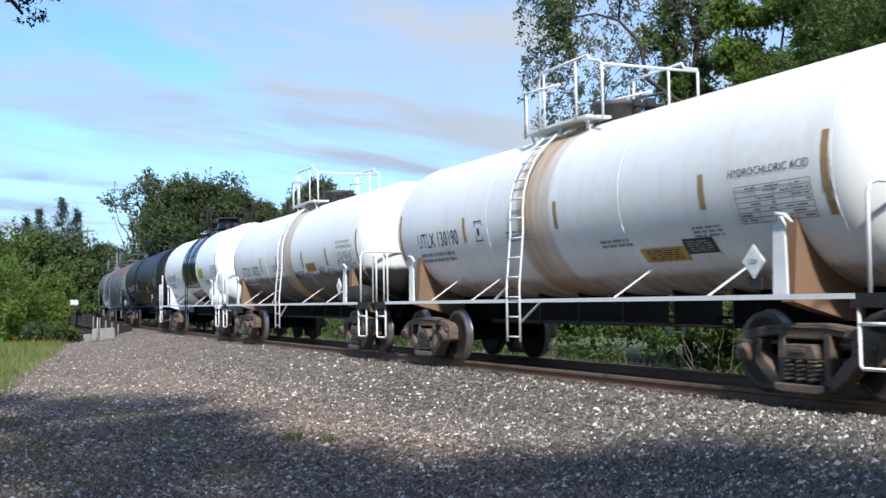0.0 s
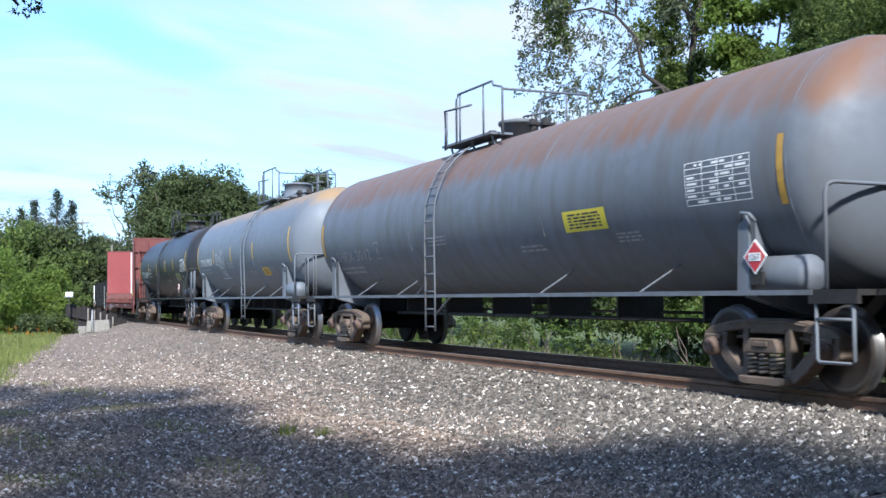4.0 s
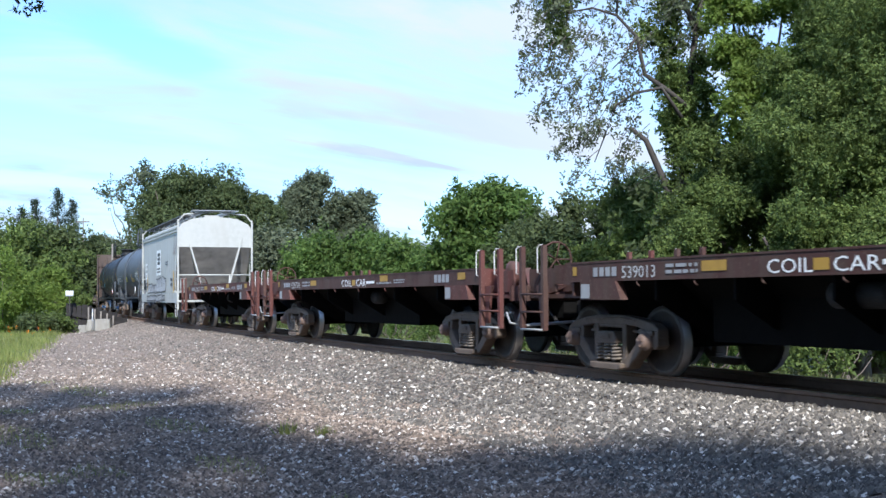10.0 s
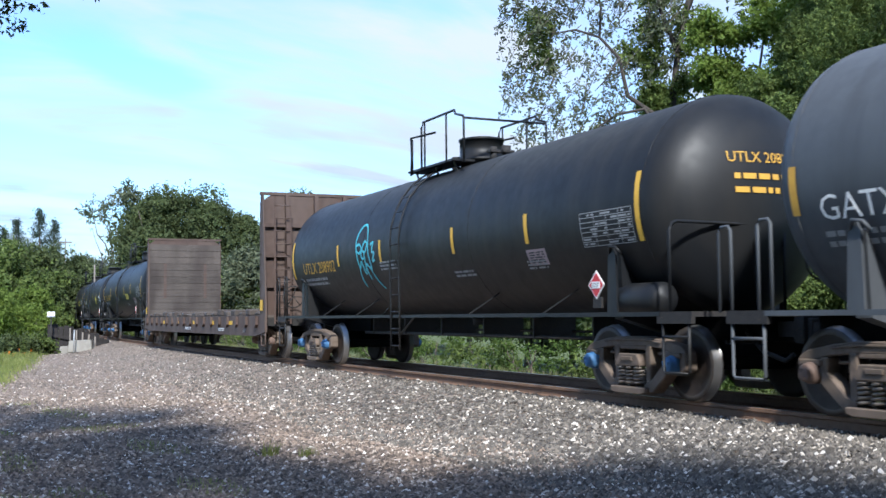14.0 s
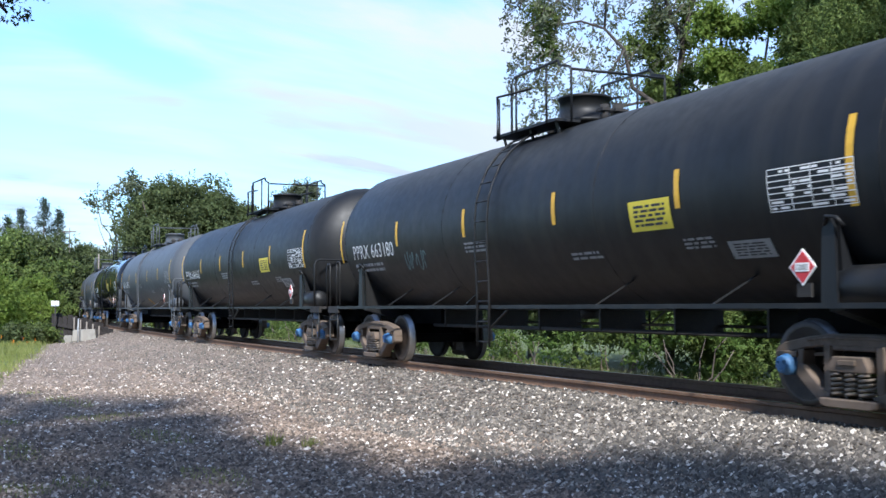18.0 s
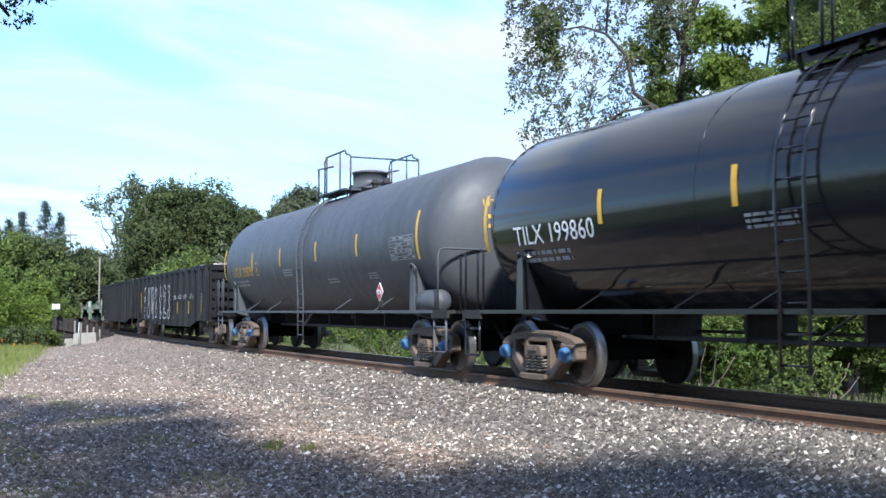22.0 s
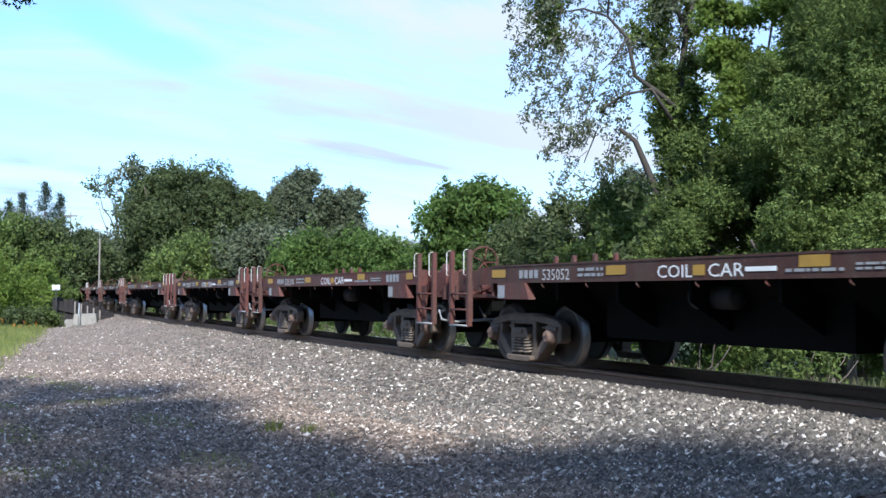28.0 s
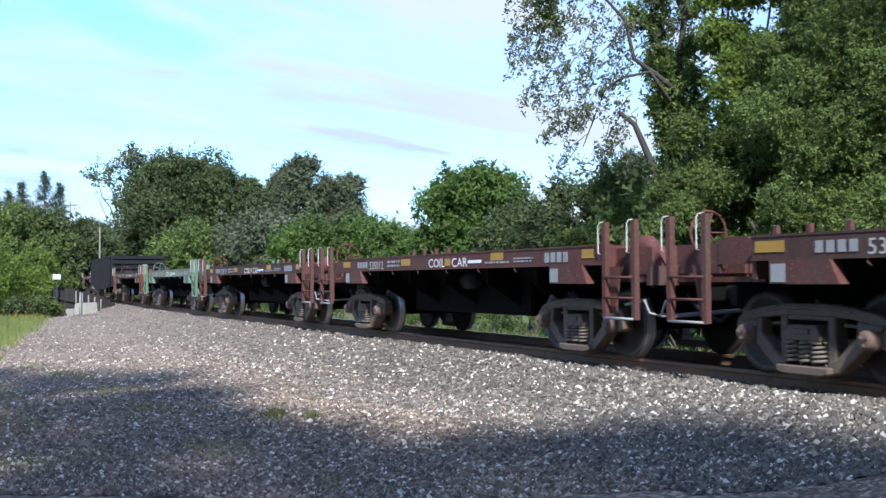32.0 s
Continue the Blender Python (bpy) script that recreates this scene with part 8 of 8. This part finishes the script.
def hopper_to_wood():
    add(-58.72, -47.08, hopper("pale grey covered hopper car with graffiti along its sill", 11.64))
    L = 14.65
    T = (L - 1.2) / 2
    add(-47.2, -32.55, tank_car("dark grey tank car with white numbers", L, 1.45, 2.46, GREY_PAINT, GREY_PAINT, stripes=[(-6.0, 2.05, 0.5), (-1.55, 1.97, 0.4), (2.33, 1.97, 0.38), (5.75, 1.8, 0.8)], stripe_mat=MARK_YELLOW,
        number_width=2.08, marks=(("GATX 31078", -5.69, 1.98, 0.28, MARK_WHITE),), dome="small", table=(4.25, 1.95, 1.3, 0.42, MARK_WHITE), placards=((4.1, "3257", False),), stickers=((-0.87, 1.96, 0.85, 0.25, LEMON), (2.3, 1.91, 1.0, 0.2, MARK_YELLOW)), number_head="GATX 31078", ladder_x=0.39))
    L = 17.05
    number_mat[BLACK_PAINT.name] = MARK_YELLOW
    T = (L - 1.2) / 2
    c = tank_car("black tank car with cyan graffiti and yellow numbers", L, 1.43, 2.46, BLACK_PAINT, BLACK_PAINT, blue=True, stripes=tall(T, 1.98) + [(-3.93, 2.15, 0.45), (-1.5, 2.13, 0.43), (1.78, 2.11, 0.44), (4.3, 2.12, 0.44)],
        marks=(("UTLX 208902", -6.38, 2.06, 0.28, MARK_YELLOW),), table=(5.8, 1.98, 1.2, 0.45, MARK_GREY), placards=((6.15, "3257", True),), stickers=((4.2, 1.80, 0.55, 0.25, PINK),), number_head="UTLX 20890", ladder_x=-0.54)
    number_mat[BLACK_PAINT.name] = MARK_WHITE
    lay = shell_map(1.43, 2.46, 1.70)
    for rows, shut in (([(0.15, 0.25), (0.05, 0.65), (0.2, 0.92), (0.45, 1.0), (0.62, 0.85), (0.66, 0.5), (0.72, 0.2), (0.5, 0.3), (0.38, 0.12), (0.28, 0.35)], True),
                       ([(0.05, 0.62), (0.22, 0.66), (0.33, 0.58), (0.22, 0.50), (0.10, 0.54)], True), ([(0.37, 0.58), (0.5, 0.70), (0.60, 0.64), (0.52, 0.52), (0.42, 0.52)], True),
                       ([(0.33, 0.56), (0.30, 0.42), (0.42, 0.40)], False), ([(0.15, 0.3), (0.10, 0.05), (0.13, -0.12)], False), ([(0.66, 0.25), (0.78, 0.02), (0.95, -0.18)], False), ([(0.45, 0.5), (0.48, 0.2), (0.55, 0.02)], False),
                       ([(0.78, 0.62), (0.92, 0.66), (0.84, 0.5), (0.96, 0.48), (0.82, 0.34), (0.95, 0.36)], False)):
        stroke(c, lay, rows, -2.85, 0.12, 1.1, 1.15, SPRAY_CYAN, 0.05, "cyan sprayed mask", shut)
    add(-32.55, -15.5, c)
    add(-15.5, 5.1, bulkhead_flat("old bulkhead flat car with grey weathered board ends", 20.6, 4.32, BROWN_STEEL, OLD_WOOD, True, (("54127", 7.2, 0.66, 0.16, MARK_GREY),)))


def long_tanks():
    def one(u0, u1, nx, label, paint, mk, mcol, tab, plac, px, stick, mids, R=1.45, zc=2.46, blue=True, slip=0.0, **kw):
        L = u1 - u0
        T = (L - 1.2) / 2
        c = tank_car(label, L, R, zc, paint, paint, blue=blue, stripes=[(-T + 0.45, 2.02, 0.9), (T - 1.08, 2.02, 0.9)] + [(x, 2.22, 0.46) for x in mids],
            marks=((mk, nx, 2.06, 0.31, mcol),), table=(5.75, 2.05, 1.2, 0.44, tab), placards=((px, plac, True),), stickers=stick, **kw)
        add(u0 + slip, u1 + slip, c)
        return c

    one(5.1, 22.9, -7.08, "black tank car with yellow numbers", BLACK_PAINT, "UTLX 212185", MARK_YELLOW, MARK_GREY, "1267", 5.55, ((1.85, 2.0, 0.95, 0.24, LEMON), (4.4, 1.79, 0.75, 0.25, PINK)), (-4.43, -2.07, 1.33, 3.8), ladder_x=-0.67, slip=-0.28)
    c = one(22.9, 40.05, -6.85, "matt black tank car with a bright yellow sticker", BLACK_PAINT, "PPRX 663180", MARK_WHITE, MARK_WHITE, "1202", 6.2, ((3.2, 2.0, 0.85, 0.38, LEMON), (4.9, 1.6, 0.7, 0.23, MARK_GREY)), (-4.43, -1.55, 1.36, 4.2), ladder_x=-0.73)
    scrawl(c, shell_map(1.45, 2.46, 1.75), -4.2, 0, 1.0, 0.4, 52, mat("dull teal spray paint", (0.16, 0.26, 0.27)), 0.03, "faint teal sprayed scrawl")
    one(40.05, 57.45, -7.01, "matt black tank car with white numbers on its head", BLACK_PAINT, "PPRX 664162", MARK_WHITE, MARK_WHITE, "1202", 5.9, ((3.0, 2.02, 0.9, 0.38, LEMON), (4.7, 1.6, 0.8, 0.25, MARK_GREY)), (-4.5, -1.7, 1.2, 4.07), number_head="PPRX 664162", head_lines=("CAPY 31750 US GAL", "CAPY 120187 L"), ladder_x=0.07)
    number_mat[GREY_PAINT.name] = MARK_WHITE
    one(57.45, 74.9, -7.11, "plain grey tank car with yellow reflective strips", GREY_PAINT, "GATX 224852", MARK_WHITE, MARK_GREY, "1267", 5.65, ((-1.0, 1.25, 0.5, 0.38, MARK_YELLOW),), (-4.73, -2.33, 1.17, 4.1), end_cage=True, number_head="GATX 224852", ladder_x=-1.13)
    one(74.9, 92.45, -6.81, "shiny black tank car mirroring the sky", GLOSS_BLACK, "TILX 199860", MARK_WHITE, MARK_WHITE, "1268", 5.4, ((1.75, 2.05, 0.9, 0.42, LEMON), (0.2, 1.35, 0.55, 0.36, MARK_YELLOW)), (-4.43, -1.75, 1.33, 4.07), ladder_x=-0.8)
    number_mat[GREY_PAINT.name] = MARK_YELLOW
    one(92.45, 110.0, -6.69, "plain grey tank car with yellow numbers", GREY_PAINT, "UTLX 208098", MARK_YELLOW, MARK_GREY, "1267", 5.15, (), (-4.5, -1.77, 1.15, 3.9), number_head="UTLX 20809", ladder_x=0.22)
    ribs = list(np.linspace(-7.45, 7.45, 14))
    for u0, num in ((110.0, "200746"), (126.9, "200759")):
        st = ((-7.04, 1.02, 1.91), (1.95, 1.0, 1.44), (4.17, 1.0, 1.44), (-3.7, 1.0, 1.44), (6.4, 1.0, 1.44)) if num == "200746" else ((-7.04, 1.02, 1.91), (-3.7, 1.0, 1.44), (-1.42, 1.0, 1.44), (1.0, 1.0, 1.44), (3.5, 1.0, 1.44), (6.2, 1.0, 1.44))
        g = gondola("black ribbed gondola car heaped with scrap metal", 16.9, 0.55, 2.58, ribs, (("MWCX", -6.10, 1.92, 0.31, MARK_WHITE), (num, -6.18, 1.48, 0.32, MARK_WHITE), ("LD LMT 217600", -6.15, 1.06, 0.10, MARK_WHITE), ("LT WT   68400", -6.15, 0.88, 0.10, MARK_WHITE)), strips=st, load=True, cut=0.22)
        if num == "200746":
            # loose shapes sprayed as outlines, crossing the ribs
            shapes = [
                [(0.05, 0.85), (0.18, 0.6), (0, 0.1), (0.3, 0), (0.75, 0.08), (0.92, 0.4), (0.7, 0.6), (0.95, 0.95), (0.6, 0.95), (0.42, 0.5), (0.3, 0.4), (0.5, 0.8), (0.25, 1.0)],
                [(0.05, 0.35), (0, 0.9), (0.15, 1), (0.25, 0.88), (0.5, 1), (0.88, 0.95), (1, 0.6), (0.82, 0.35), (1, 0), (0.7, 0.03), (0.52, 0.4), (0.62, 0.7), (0.4, 0.75), (0.33, 0.3), (0.12, 0.15)],
                [(0.05, 0.9), (0.2, 1), (0.35, 0.85), (0.75, 0.95), (0.62, 0.6), (0.5, 0.35), (0.85, 0.2), (0.4, 0), (0.1, 0.12), (0.05, 0.5)],
                [(0.4, 1), (0.6, 0.95), (0.6, 0.7), (0.88, 0.7), (0.8, 0.55), (0.6, 0.5), (0.65, 0.15), (0.92, 0.2), (0.7, 0), (0.4, 0.05), (0.38, 0.5), (0.12, 0.5), (0.2, 0.66), (0.4, 0.7)],
                [(0.05, 0.75), (0.3, 1), (0.75, 0.95), (0.9, 0.65), (0.45, 0.2), (0.95, 0.15), (0.9, 0), (0.05, 0.02), (0.1, 0.2), (0.6, 0.7), (0.4, 0.8), (0.25, 0.65)],
                [(0.1, 0.9), (0.4, 1), (0.85, 0.9), (0.78, 0.6), (0.95, 0.3), (0.7, 0.02), (0.2, 0), (0.05, 0.2), (0.3, 0.25), (0.6, 0.2), (0.6, 0.42), (0.35, 0.5), (0.6, 0.62), (0.55, 0.8), (0.3, 0.8)]]
            for i, rows in enumerate(shapes):
                stroke(g, side_map(-1.562, 0), rows, -4.52 + 0.98 * i, 0.84, 0.62, 1.22, SPRAY_WHITE, 0.045, "large loose white graffiti outline")
            for i, x in enumerate((1.6, 2.65, 3.65, 4.85)):
                mark(g, "graffiti", "UNIT23", side_map(-1.555, 1.52), x, 0.21, SPRAY_WHITE, 0.85, "small white sprayed tag")
        add(u0 + 0.2, u0 + 17.1, g)


RUSTY = "brown empty coil car with faded white lettering"
BRICK = "red brown empty coil car with faded white lettering"
GREEN = "faded green empty coil car"
white_acid_tanks()
first_dark_tanks()
coil_cars([(-99.2, -86.5, BROWN_CAR, BROWN_CAR, "539013", RUSTY), (-86.5, -71.4, BRICK_CAR, BROWN_CAR, "529776", BRICK), (-71.4, -58.72, BRICK_CAR, BRICK_CAR, "529621", BRICK)])
hopper_to_wood()
long_tanks()
COIL_AT = [143.7, 156.1, 169.1, 181.8, 194.65, 207.2, 222.05, 234.9, 247.9, 260.9, 273.5, 286.0]
for i, num in enumerate(("529701", "535118", "535052", "535101", "535068", "535030", "535044", "535012", "535019", "529640", "535077")):
    green = i in (0, 1, 9)
    coil_cars([(COIL_AT[i], COIL_AT[i + 1], GREEN_CAR if green else BRICK_CAR, GREEN_SIDE if green else (BRICK_CAR if i % 2 else BROWN_CAR), num, GREEN if green else (BRICK if i % 2 else RUSTY))])
add(286.0, 302.6, gondola("dark gondola car at the end of the coil cars", 16.6, 0.6, 2.5, list(np.linspace(-6.8, 6.8, 13)), (), cut=0.2))
coil_cars([(302.6, 315.4, BROWN_CAR, BROWN_CAR, "535090", RUSTY)])


# ---- how the train runs: every car rides with its two trucks on the track ----
def motions():
    for mid, length, car in TRAIN:
        rows = []
        for t in [-1.0] + [float(k) for k in range(0, 33)] + [33.0]:
            s = mid - SPEED * (t - 16.0)
            half = length / 2 - 2.3
            a, b = on_line(s - half), on_line(s + half)      # a: towards the train's head
            c, d = (a + b) / 2, a - b
            rows.append((t, pose(c.x, c.y, 0.0, 0, 0, math.degrees(math.atan2(d.y, d.x)))))
        walk(car, rows)


motions()
